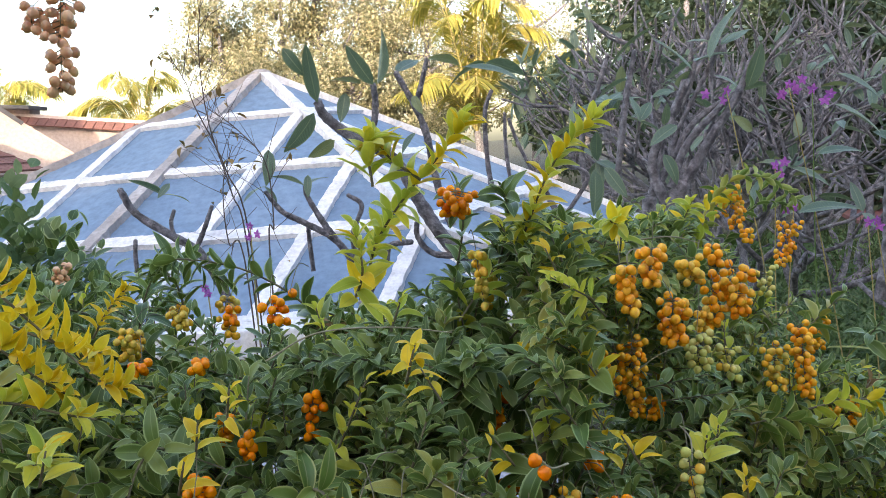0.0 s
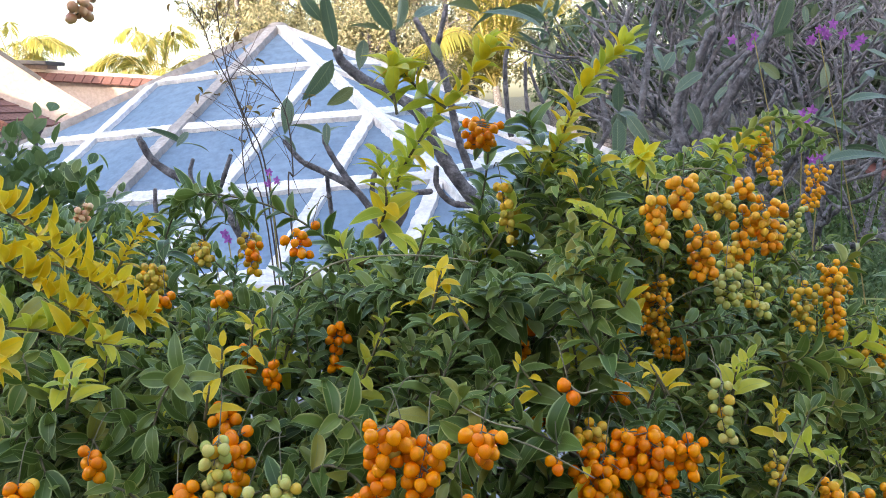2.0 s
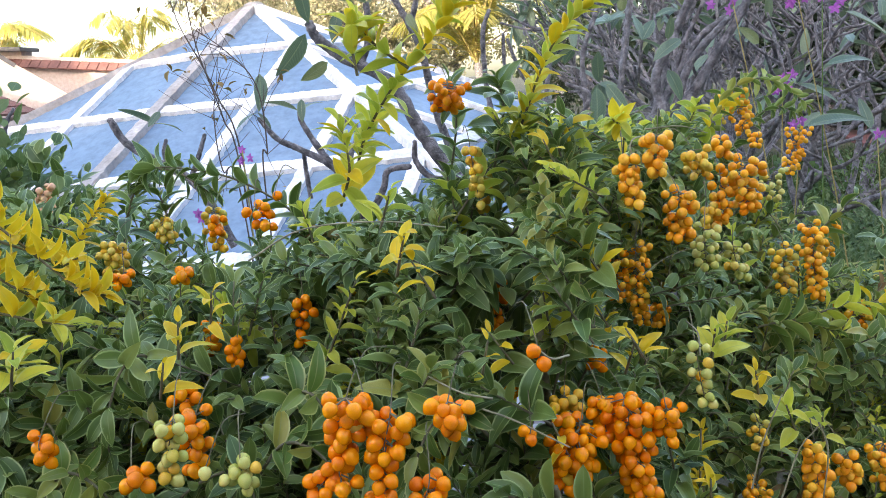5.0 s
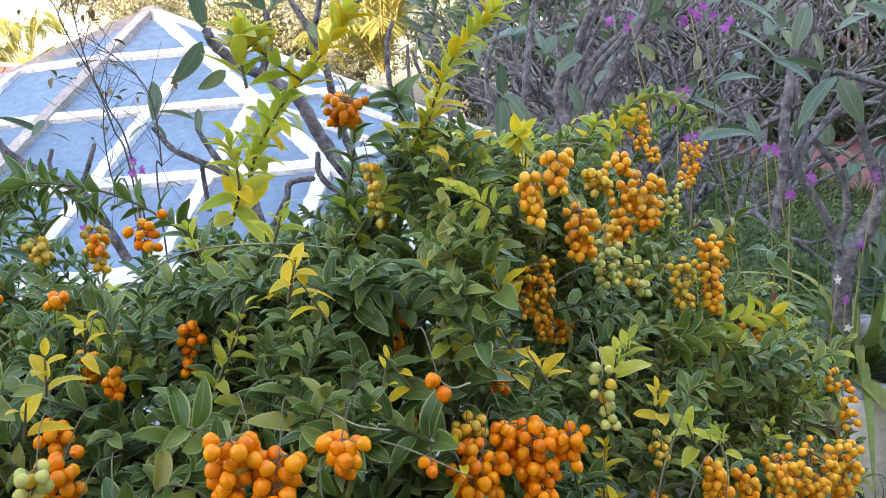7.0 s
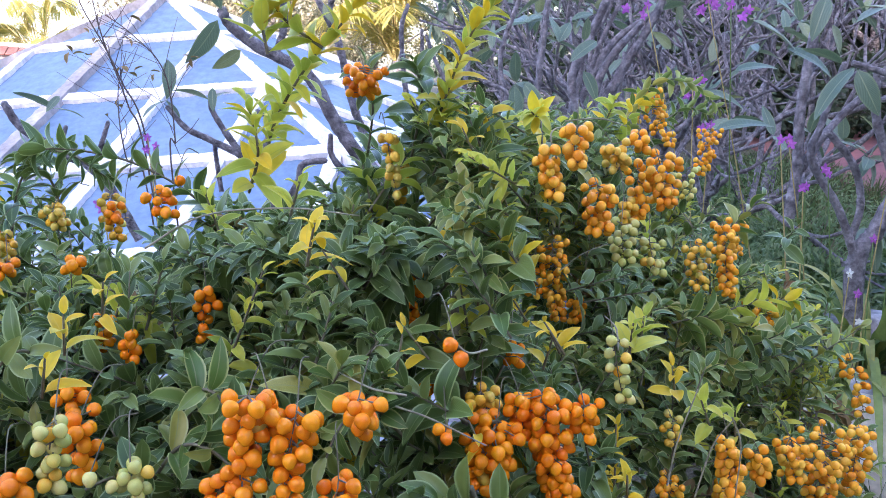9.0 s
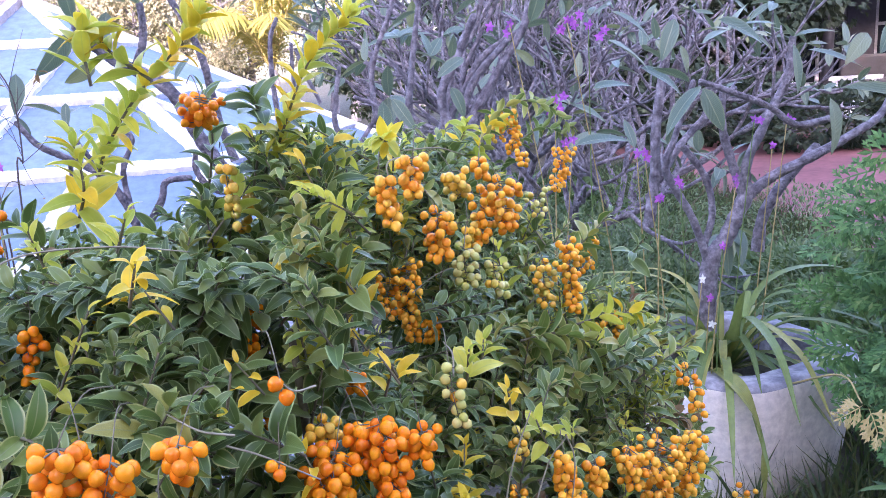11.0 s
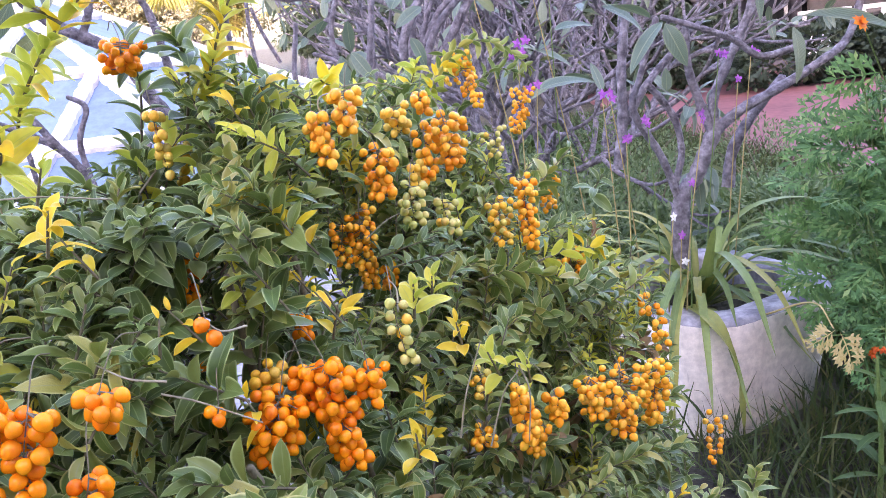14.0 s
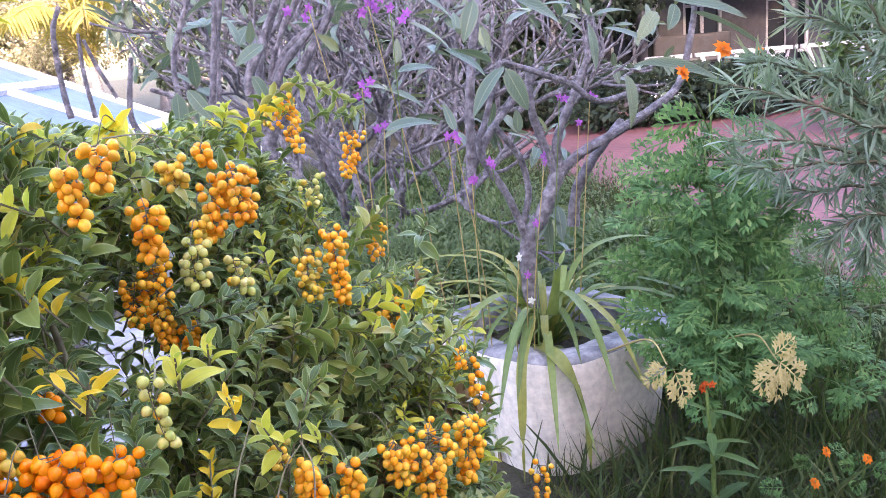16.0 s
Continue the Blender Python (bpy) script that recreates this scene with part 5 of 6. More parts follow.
def shaped_frangipani(place, label, limbs, leaves, seed, spans=()):
    """A frangipani whose main limbs follow given curves: (points, thick, thin); leaves: (tip, direction, how many, size)."""
    rg = random.Random(seed)
    root = thing("frangipani_tree", label, "tree", place, "frangipani trees")
    o = Vector(place)
    for pts, a, c in limbs:
        b = Bunch()
        b.tube([Vector(p) - o for p in spline(pts, 9)], a * 0.9, c * 0.9, 9, 0.2, rg)
        b.limb_part("limb", M["bark"], root)
    for tip, d, n, size in leaves:
        rosette(root, Vector(tip) - o, Vector(d), n, size, rg)
    for a, b in spans:
        a, b = Vector(a), Vector(b)
        d = (b - a).normalized() + Vector((0, rg.uniform(-0.35, 0.2), 0))
        size = (b - a).length * 1.08
        level = size > 0.17 or abs(b.z - a.z) < 0.5 * (b - a).length
        plum_leaf(root, a - o, d, size, rg, (rg.uniform(-0.5, 0.5), -0.3 if level else -1, 1 if level else rg.uniform(0, 0.5)))
    return root


shaped_frangipani((-0.048, 2.500, 0), "frangipani with curved dark limbs and few leaves before the skylight",
    (([(-0.048, 2.500, -0.03), (-0.002, 2.450, 0.708), (-0.001, 2.350, 0.975)], 0.034, 0.028),
     ([(-0.001, 2.350, 0.975), (-0.092, 2.300, 1.080), (-0.157, 2.300, 1.191), (-0.220, 2.300, 1.318), (-0.342, 2.300, 1.399), (-0.410, 2.300, 1.460), (-0.427, 2.300, 1.501)], 0.025, 0.014),
     ([(-0.295, 2.300, 1.380), (-0.271, 2.300, 1.434), (-0.263, 2.300, 1.488), (-0.265, 2.300, 1.536)], 0.012, 0.010),
     ([(-0.076, 2.400, 1.110), (-0.109, 2.400, 1.231), (-0.131, 2.400, 1.384), (-0.158, 2.400, 1.469), (-0.208, 2.400, 1.574)], 0.014, 0.010),
     ([(-0.158, 2.400, 1.469), (-0.136, 2.400, 1.532), (-0.114, 2.400, 1.604)], 0.010, 0.008),
     ([(-0.373, 2.400, 0.852), (-0.348, 2.300, 0.974), (-0.404, 2.300, 1.094), (-0.497, 2.300, 1.159), (-0.559, 2.300, 1.196), (-0.603, 2.300, 1.257)], 0.014, 0.008),
     ([(-0.404, 2.300, 1.094), (-0.447, 2.300, 1.163), (-0.481, 2.300, 1.232), (-0.486, 2.300, 1.265)], 0.011, 0.008),
     ([(-0.348, 2.300, 0.974), (-0.361, 2.300, 1.108), (-0.328, 2.300, 1.196), (-0.366, 2.300, 1.231)], 0.010, 0.007),
     ([(-0.354, 2.300, 0.907), (-0.278, 2.300, 1.019), (-0.256, 2.300, 1.075), (-0.190, 2.300, 1.082)], 0.013, 0.009),
     ([(-0.497, 2.350, 1.009), (-0.500, 2.350, 1.095), (-0.489, 2.300, 1.150)], 0.008, 0.007),
     ([(-0.030, 2.300, 1.035), (-0.127, 2.300, 1.042), (-0.173, 2.300, 1.094), (-0.171, 2.300, 1.152)], 0.012, 0.008),
     ([(-0.726, 2.300, 0.898), (-0.806, 2.300, 1.081), (-0.899, 2.300, 1.154), (-0.992, 2.300, 1.223), (-1.030, 2.300, 1.296)], 0.016, 0.011),
     ([(-0.830, 2.300, 1.099), (-0.798, 2.300, 1.155), (-0.764, 2.300, 1.228)], 0.009, 0.007),
     ([(-0.884, 2.300, 1.137), (-0.890, 2.300, 1.187), (-0.877, 2.300, 1.224)], 0.008, 0.006),
     ([(-1.009, 2.300, 1.019), (-1.008, 2.300, 1.095), (-1.002, 2.300, 1.145)], 0.008, 0.007),
     ([(-1.553, 2.600, 1.157), (-1.512, 2.600, 1.305), (-1.475, 2.600, 1.358)], 0.008, 0.006)),
    (((-0.208, 2.400, 1.574), (-0.3, 0, 1), 2, 0.13),
     ((-0.114, 2.400, 1.604), (0.2, 0, 1), 1, 0.13),
     ((-0.601, 2.300, 1.273), (-0.2, 0, -0.4), 2, 0.09),
     ((-0.486, 2.300, 1.265), (0, 0, 1), 2, 0.09),
     ((-0.902, 2.300, 1.271), (0, 0, 0.3), 2, 0.09)), 9,
    (((-0.418, 2.250, 1.495), (-0.430, 2.220, 1.661)), ((-0.259, 2.250, 1.532), (-0.321, 2.220, 1.633)), ((-0.248, 2.250, 1.531), (-0.185, 2.220, 1.674)), ((-0.291, 2.250, 1.535), (-0.383, 2.220, 1.582)), ((-0.337, 2.250, 1.515), (-0.353, 2.220, 1.443)), ((-0.420, 2.200, 1.466), (-0.488, 2.170, 1.356)), ((-0.371, 2.200, 1.388), (-0.435, 2.170, 1.345)), ((-0.156, 2.300, 1.496), (-0.134, 2.270, 1.446)), ((-0.556, 2.200, 1.376), (-0.553, 2.170, 1.284)), ((-0.454, 2.200, 1.299), (-0.453, 2.170, 1.243)), ((-0.842, 2.200, 1.304), (-0.867, 2.170, 1.266)), ((-0.149, 2.200, 1.391), (-0.196, 2.170, 1.354)), ((-0.489, 2.200, 1.644), (-0.444, 2.170, 1.571)),))
shaped_frangipani((0.630, 3.000, 0), "frangipani with forked grey limbs and drooping leaves behind the bush",
    (([(0.630, 3.000, -0.03), (0.615, 3.000, 0.827), (0.637, 3.000, 1.101)], 0.036, 0.03),
     ([(0.637, 3.000, 1.090), (0.714, 3.000, 1.220), (0.812, 3.000, 1.367), (0.976, 3.000, 1.465)], 0.018, 0.011),
     ([(0.636, 3.000, 1.080), (0.673, 3.000, 1.223), (0.710, 3.000, 1.364), (0.784, 3.000, 1.460), (0.819, 3.000, 1.578)], 0.017, 0.010),
     ([(0.565, 3.200, 1.025), (0.563, 3.200, 1.204), (0.582, 3.200, 1.378), (0.616, 3.200, 1.549)], 0.013, 0.010),
     ([(0.714, 3.000, 1.220), (0.750, 3.000, 1.341), (0.858, 3.000, 1.535), (0.911, 3.000, 1.630)], 0.010, 0.008),
     ([(0.258, 2.700, 0.978), (0.265, 2.700, 1.092), (0.233, 2.700, 1.189), (0.261, 2.700, 1.356)], 0.014, 0.008),
     ([(0.262, 2.700, 1.054), (0.323, 2.700, 1.126), (0.375, 2.700, 1.216), (0.302, 2.700, 1.259)], 0.009, 0.007),
     ([(0.058, 3.000, 1.185), (0.049, 3.000, 1.291), (0.052, 3.000, 1.456), (0.082, 3.000, 1.536)], 0.012, 0.008),
     ([(0.131, 3.000, 1.180), (0.120, 3.000, 1.327), (0.124, 3.000, 1.450)], 0.009, 0.007),
     ([(0.208, 3.000, 1.237), (0.163, 3.000, 1.344), (0.137, 3.000, 1.429)], 0.008, 0.007),
     ([(0.414, 3.100, 1.154), (0.414, 3.100, 1.347), (0.487, 3.100, 1.531), (0.524, 3.100, 1.632)], 0.012, 0.010)),
    (((0.976, 3.000, 1.465), (0.5, 0, 1), 2, 0.13),
     ((0.819, 3.000, 1.578), (0, 0, 1), 3, 0.15),
     ((0.911, 3.000, 1.630), (0.2, 0, 1), 3, 0.15),
     ((0.579, 3.000, 1.537), (0, 0, 1), 2, 0.14),
     ((0.060, 2.500, 1.591), (0, 0, 0.6), 2, 0.16)), 10,
    (((0.156, 2.400, 1.517), (0.013, 2.370, 1.618)), ((0.564, 2.400, 1.360), (0.569, 2.370, 1.423)), ((0.601, 2.400, 1.357), (0.505, 2.370, 1.320)), ((0.560, 2.400, 1.276), (0.599, 2.370, 1.197)), ((0.343, 2.300, 1.251), (0.339, 2.270, 1.130)), ((0.371, 2.300, 1.256), (0.420, 2.270, 1.168)), ((0.433, 2.500, 1.543), (0.537, 2.470, 1.698)), ((0.682, 2.500, 1.512), (0.579, 2.470, 1.628)), ((0.728, 2.500, 1.541), (0.765, 2.470, 1.711)), ((0.839, 2.500, 1.454), (0.877, 2.470, 1.571)), ((1.058, 2.400, 1.470), (1.183, 2.370, 1.410)),))
shaped_frangipani((1.400, 2.400, 0.28), "frangipani with leathery leaves growing out of the planter",
    (([(1.400, 2.400, 0.28), (1.393, 2.400, 0.632), (1.454, 2.400, 0.739), (1.527, 2.400, 0.882)], 0.034, 0.028),
     ([(1.527, 2.400, 0.873), (1.618, 2.400, 0.928), (1.732, 2.400, 0.971), (1.896, 2.400, 1.040), (2.017, 2.400, 1.115), (2.075, 2.400, 1.284), (2.090, 2.390, 1.430)], 0.022, 0.011),
     ([(1.527, 2.400, 0.873), (1.522, 2.400, 0.977), (1.583, 2.400, 1.101), (1.655, 2.400, 1.241), (1.672, 2.400, 1.365)], 0.020, 0.012),
     ([(1.515, 2.400, 0.865), (1.469, 2.400, 0.984), (1.434, 2.400, 1.098), (1.432, 2.400, 1.223)], 0.018, 0.012),
     ([(1.631, 2.500, 0.655), (1.649, 2.500, 0.775), (1.725, 2.500, 0.886), (1.848, 2.500, 1.002)], 0.024, 0.018),
     ([(1.429, 2.500, 0.688), (1.459, 2.500, 0.803), (1.434, 2.500, 0.923), (1.356, 2.500, 1.028), (1.336, 2.500, 1.040)], 0.014, 0.012),
     ([(1.394, 2.400, 0.652), (1.332, 2.400, 0.815), (1.242, 2.400, 0.975), (1.270, 2.400, 1.079), (1.333, 2.400, 1.249)], 0.016, 0.010),
     ([(1.275, 2.600, 0.756), (1.300, 2.600, 0.932), (1.303, 2.600, 1.086), (1.329, 2.600, 1.272), (1.365, 2.600, 1.453)], 0.022, 0.016),
     ([(1.309, 2.600, 0.911), (1.407, 2.600, 1.046), (1.596, 2.600, 1.212)], 0.016, 0.012),
     ([(1.708, 2.200, 1.128), (1.562, 2.200, 1.108), (1.465, 2.200, 1.168), (1.333, 2.200, 1.221), (1.243, 2.200, 1.253)], 0.012, 0.009)),
    (((1.454, 2.400, 1.396), (0, -0.3, 1), 4, 0.13),
     ((1.672, 2.400, 1.365), (0.1, -0.2, 1), 3, 0.12),
     ((2.09, 2.39, 1.43), (0.1, -0.2, 1), 5, 0.15)), 12,
    (((1.220, 2.150, 1.241), (1.080, 2.120, 1.155)), ((1.200, 2.100, 1.237), (1.236, 2.070, 1.120)), ((1.157, 2.150, 1.355), (1.174, 2.120, 1.290)), ((1.158, 2.100, 1.255), (1.007, 2.070, 1.322)), ((1.141, 2.150, 1.426), (1.085, 2.120, 1.328)), ((1.469, 2.100, 1.342), (1.494, 2.070, 1.212)), ((1.592, 2.100, 1.188), (1.605, 2.070, 1.037)), ((1.620, 2.100, 1.213), (1.970, 2.070, 1.176)), ((1.830, 2.100, 1.351), (2.034, 2.070, 1.263)), ((1.799, 2.150, 1.390), (2.035, 2.120, 1.340)), ((1.552, 2.150, 1.324), (1.718, 2.120, 1.283)), ((1.742, 2.150, 1.360), (1.637, 2.120, 1.298)), ((1.814, 2.150, 1.377), (1.747, 2.120, 1.302)), ((1.988, 2.100, 1.182), (2.223, 2.070, 1.101)), ((1.269, 2.150, 1.419), (1.419, 2.120, 1.371)),))
shaped_frangipani((0.621, 2.800, 0), "upright grey frangipani limbs behind the bush",
    (([(0.621, 2.800, -0.03), (0.647, 2.800, 0.959), (0.712, 2.800, 1.161)], 0.034, 0.03),
     ([(0.711, 2.800, 1.151), (0.807, 2.800, 1.301), (0.902, 2.800, 1.441), (0.956, 2.800, 1.565)], 0.020, 0.012),
     ([(0.646, 2.800, 1.093), (0.611, 2.800, 1.245), (0.688, 2.800, 1.401), (0.739, 2.800, 1.504)], 0.022, 0.014),
     ([(0.476, 2.800, 1.130), (0.508, 2.800, 1.308), (0.537, 2.800, 1.481), (0.566, 2.800, 1.617)], 0.012, 0.010),
     ([(0.672, 2.800, 1.146), (0.729, 2.800, 1.289), (0.862, 2.800, 1.425)], 0.018, 0.012)),
    (), 13,
    (((0.920, 2.200, 1.252), (1.023, 2.170, 1.284)), ((0.966, 2.200, 1.381), (1.079, 2.170, 1.316)), ((1.061, 2.200, 1.302), (1.185, 2.170, 1.255)), ((0.864, 2.200, 1.098), (1.010, 2.170, 1.145)), ((0.817, 2.400, 1.324), (0.749, 2.370, 1.375)),))


THICKET = "nearly bare grey frangipani in a thicket behind the bush"
for i, (x, y, h) in enumerate(((1.35, 3.7, 2.0), (1.75, 4.6, 2.2), (1.5, 5.4, 2.3), (2.4, 5.6, 2.5), (1.45, 6.6, 2.3), (2.0, 7.2, 2.7), (3.2, 7.0, 2.7))):
    frangipani((x, y, 0), h * 1.4, 300 + i, (0.1 * math.sin(i), 0.1 * math.cos(2 * i)), 0.2, 0.030, 0.68, THICKET, 0.15, 6, 2)


# ---------------------------------------------------------------- dry twig plant
def dry_plant(place, stems, seed):
    rg = random.Random(seed)
    root = thing("dry_plant", "thin dry plant with dark twigs and withered seed heads", "plant", place)
    o = Vector(place)
    pod = blade(1.0, 0.5, 3, 2, 0.6, 0.2)
    for pts in stems:
        line = spline([Vector(p) - o for p in pts], 7)
        b = Bunch()
        b.tube(line, 0.0024, 0.0010, 6)
        b.limb_part("stem", M["dry"], root)
        tw, heads = Bunch(), Bunch()
        for k in range(len(line) // 3, len(line) - 1):
            for _ in range(1):
                d = (line[k + 1] - line[k]).normalized() + rand_dir(rg) * 0.9
                e = line[k] + d.normalized() * rg.uniform(0.05, 0.16)
                tw.tube(spline([line[k], line[k].lerp(e, 0.5) + rand_dir(rg) * 0.008, e], 3), 0.0009, 0.0005, 4)
                for _ in range(rg.choice((0, 0, 0, 1, 2))):
                    put(heads, pod, e + rand_dir(rg) * 0.008, basis(rand_dir(rg) + Vector((0, 0, -0.6))), rg.uniform(0.012, 0.03))
        tw.limb_part("twigs", M["dry"], root, kind="stuff")
        heads.part("seed_heads", M["leaf_dry"], root, kind="stuff")


dry_plant((-0.537, 1.900, 0), ([(-0.537, 1.900, 0), (-0.551, 1.900, 1.086), (-0.578, 1.900, 1.280), (-0.614, 1.900, 1.444), (-0.620, 1.900, 1.602), (-0.598, 1.900, 1.755)],
    [(-0.537, 1.900, 0), (-0.548, 1.920, 1.096), (-0.592, 1.920, 1.334), (-0.650, 1.920, 1.487), (-0.664, 1.920, 1.542), (-0.697, 1.920, 1.610)],
    [(-0.517, 1.900, 0), (-0.497, 1.880, 1.085), (-0.479, 1.880, 1.193), (-0.483, 1.880, 1.341), (-0.542, 1.880, 1.425), (-0.610, 1.880, 1.482)],
    [(-0.557, 1.900, 0), (-0.576, 1.950, 1.051), (-0.614, 1.950, 1.153), (-0.613, 1.950, 1.293), (-0.581, 1.950, 1.388)]), 4)


# ---------------------------------------------------------------- ground orchids
PETAL = blade(1.0, 0.55, 3, 2, 0.2, 0.25)


def orchid(place, top, blooms, seed, mat="petal_purple", size=0.0165, label="ground orchid stem with purple blossoms"):
    rg = random.Random(seed)
    root = thing("orchid", label, "flower", place, "ground orchids")
    o = Vector(place)
    line = spline([Vector((0, 0, 0)), (Vector(top) - o) * 0.5 + Vector((rg.uniform(-.04, .04), 0, 0.04)), Vector(top) - o], 6)
    b = Bunch()
    b.tube(line, 0.0028, 0.0015, 5)
    b.limb_part("stem", M["straw" if seed % 3 else "stem"], root)
    for p in blooms:
        c = Vector(p) - o
        f = Bunch()
        axis = Vector((rg.uniform(-.5, .5), -1, rg.uniform(-.3, .3))).normalized()
        x = axis.orthogonal().normalized()
        y = axis.cross(x)
        for i in range(5):
            a = i * 1.2566 + rg.uniform(-.2, .2)
            put(f, PETAL, c, basis(x * math.cos(a) + y * math.sin(a) + axis * 0.3, axis), size * rg.uniform(0.85, 1.15))
        put(f, PETAL, c, basis(axis, (0, 0, 1)), size * 0.7)
        f.part("flower", M[mat], root, "")
    return root


orchid((0.895, 2.300, 0), (0.844, 2.300, 1.225), ((0.844, 2.300, 1.225), (0.858, 2.300, 1.200), (0.827, 2.300, 1.192), (0.870, 2.300, 1.231),), 1)
orchid((0.877, 2.300, 0), (0.716, 2.300, 1.441), ((0.716, 2.300, 1.441), (0.658, 2.300, 1.437), (0.705, 2.300, 1.416),), 2)
orchid((1.003, 2.300, 0), (0.950, 2.300, 1.427), ((0.950, 2.300, 1.427), (0.865, 2.300, 1.417), (0.984, 2.300, 1.394), (0.999, 2.300, 1.413), (0.901, 2.300, 1.440),), 3)
orchid((0.909, 2.400, 0), (0.931, 2.400, 1.096), ((0.931, 2.400, 1.096), (0.909, 2.400, 1.088),), 4)
orchid((1.091, 2.200, 0), (1.050, 2.200, 1.060), ((1.050, 2.200, 1.060),), 5)
orchid((1.183, 2.200, 0), (1.187, 2.200, 0.958), ((1.187, 2.200, 0.958), (1.177, 2.200, 0.972),), 6)
orchid((1.146, 2.200, 0), (1.118, 2.200, 0.923), ((1.118, 2.200, 0.923),), 7)
orchid((1.227, 2.100, 0), (1.304, 2.100, 0.965), ((1.304, 2.100, 0.965), (1.300, 2.100, 0.984),), 8)
orchid((1.392, 2.300, 0), (1.482, 2.300, 1.127), ((1.482, 2.300, 1.127), (1.502, 2.300, 1.120),), 9)
orchid((1.475, 2.300, 0), (1.594, 2.300, 1.123), ((1.594, 2.300, 1.123), (1.606, 2.300, 1.115),), 10)
orchid((1.505, 2.350, 0), (1.579, 2.350, 1.035), ((1.579, 2.350, 1.035),), 11)
orchid((1.245, 2.100, 0), (1.265, 2.100, 0.788), ((1.265, 2.100, 0.788),), 12)
orchid((1.245, 2.100, 0), (1.227, 2.100, 0.638), ((1.227, 2.100, 0.638),), 13)
orchid((1.217, 2.100, 0), (1.203, 2.100, 0.698), ((1.203, 2.100, 0.698),), 14, "petal_white", 0.016, "slender stem with a small white flower")
orchid((1.254, 2.100, 0), (1.237, 2.100, 0.558), ((1.237, 2.100, 0.558),), 15, "petal_white", 0.013, "slender stem with a small white flower")
orchid((-0.480, 1.700, 0), (-0.484, 1.700, 1.212), ((-0.484, 1.700, 1.212), (-0.470, 1.700, 1.193), (-0.489, 1.700, 1.188),), 16, size=0.011)
orchid((-0.532, 1.600, 0), (-0.557, 1.600, 1.088), ((-0.557, 1.600, 1.088), (-0.563, 1.600, 1.100),), 17, size=0.011)
orchid((4.907, 4.200, 0), (4.598, 4.200, 1.087), ((4.598, 4.200, 1.087), (4.847, 4.200, 0.963), (4.817, 4.200, 0.939),), 18)
orchid((1.103, 2.300, 0), (0.885, 2.300, 1.445), ((0.885, 2.300, 1.445), (0.907, 2.300, 1.428), (0.923, 2.300, 1.457), (0.869, 2.300, 1.423),), 19)
orchid((1.137, 2.200, 0), (1.072, 2.200, 1.063), ((1.072, 2.200, 1.063), (1.080, 2.200, 1.048),), 20)
orchid((1.170, 2.200, 0), (1.124, 2.200, 0.928), ((1.124, 2.200, 0.928),), 21)


# ---------------------------------------------------------------- feathery cosmos, bottlebrush, milkweed
def feather(rg):
    """One twice-divided leaf along +y, 1 long: webbed pinnae with pointed lobes."""
    b = Bunch()
    lobe = blade(1.0, 0.36, 2, 2, 0.15, 0.15, 0.85, 0.9)
    web = blade(1.0, 0.24, 2, 2, 0.1, 0.1, 0.7, 0.6)
    for k in range(5):
        v = 0.17 + 0.16 * k
        for s in (-1, 1):
            L = 0.50 * (1.08 - 0.95 * abs(v - 0.36)) * rg.uniform(0.85, 1.15)
            d = Vector((s * 0.86, 0.58, rg.uniform(-0.35, 0.12))).normalized()
            o = Vector((0, v, -0.2 * v * v))
            for q in (0.30, 0.58):
                for t in (-1, 1):
                    w = d * 0.8 + Vector((-d.y * t, d.x * t, rg.uniform(-0.2, 0.1))).normalized() * 0.55
                    put(b, lobe, o + d * L * q, basis(w), L * (0.52 - 0.24 * q))
            put(b, lobe, o + d * L * 0.62, basis(d), L * 0.42)
            put(b, web, o, basis(d), L * 0.9)
    put(b, lobe, (0, 0.80, -0.13), basis((0, 1, -0.2)), 0.28)
    put(b, blade(1.0, 0.04, 3, 2, 0, 0.2, 0.9, 0.3), (0, 0, 0.0), basis((0, 1, 0)), 0.95)
    return b


def feather_meshes(mat, n, seed):
    rg = random.Random(seed)
    out = []
    for _ in range(n):
        b = feather(rg)
        me = b.mesh("leaf")
        me.materials.append(M[mat])
        out.append(me)
    return out


FERN = feather_meshes("leaf_fern", 4, 1)
PALE = feather_meshes("leaf_pale", 2, 2)


def flower_head(root, place, mat, size, rg, n=8, axis=(0, -0.5, 1)):
    f = Bunch()
    axis = Vector(axis).normalized()
    x = axis.orthogonal().normalized()
    y = axis.cross(x)
    for i in range(n):
        for ring_ in (0, 1):
            a = i * 6.283 / n + ring_ * 0.4
            put(f, PETAL, Vector(place), basis((x * math.cos(a) + y * math.sin(a)) * (1 - 0.4 * ring_) + axis * (0.25 + 0.5 * ring_), axis), size * (1 - 0.25 * ring_) * rg.uniform(0.85, 1.1))
    f.part("flower", M[mat], root)


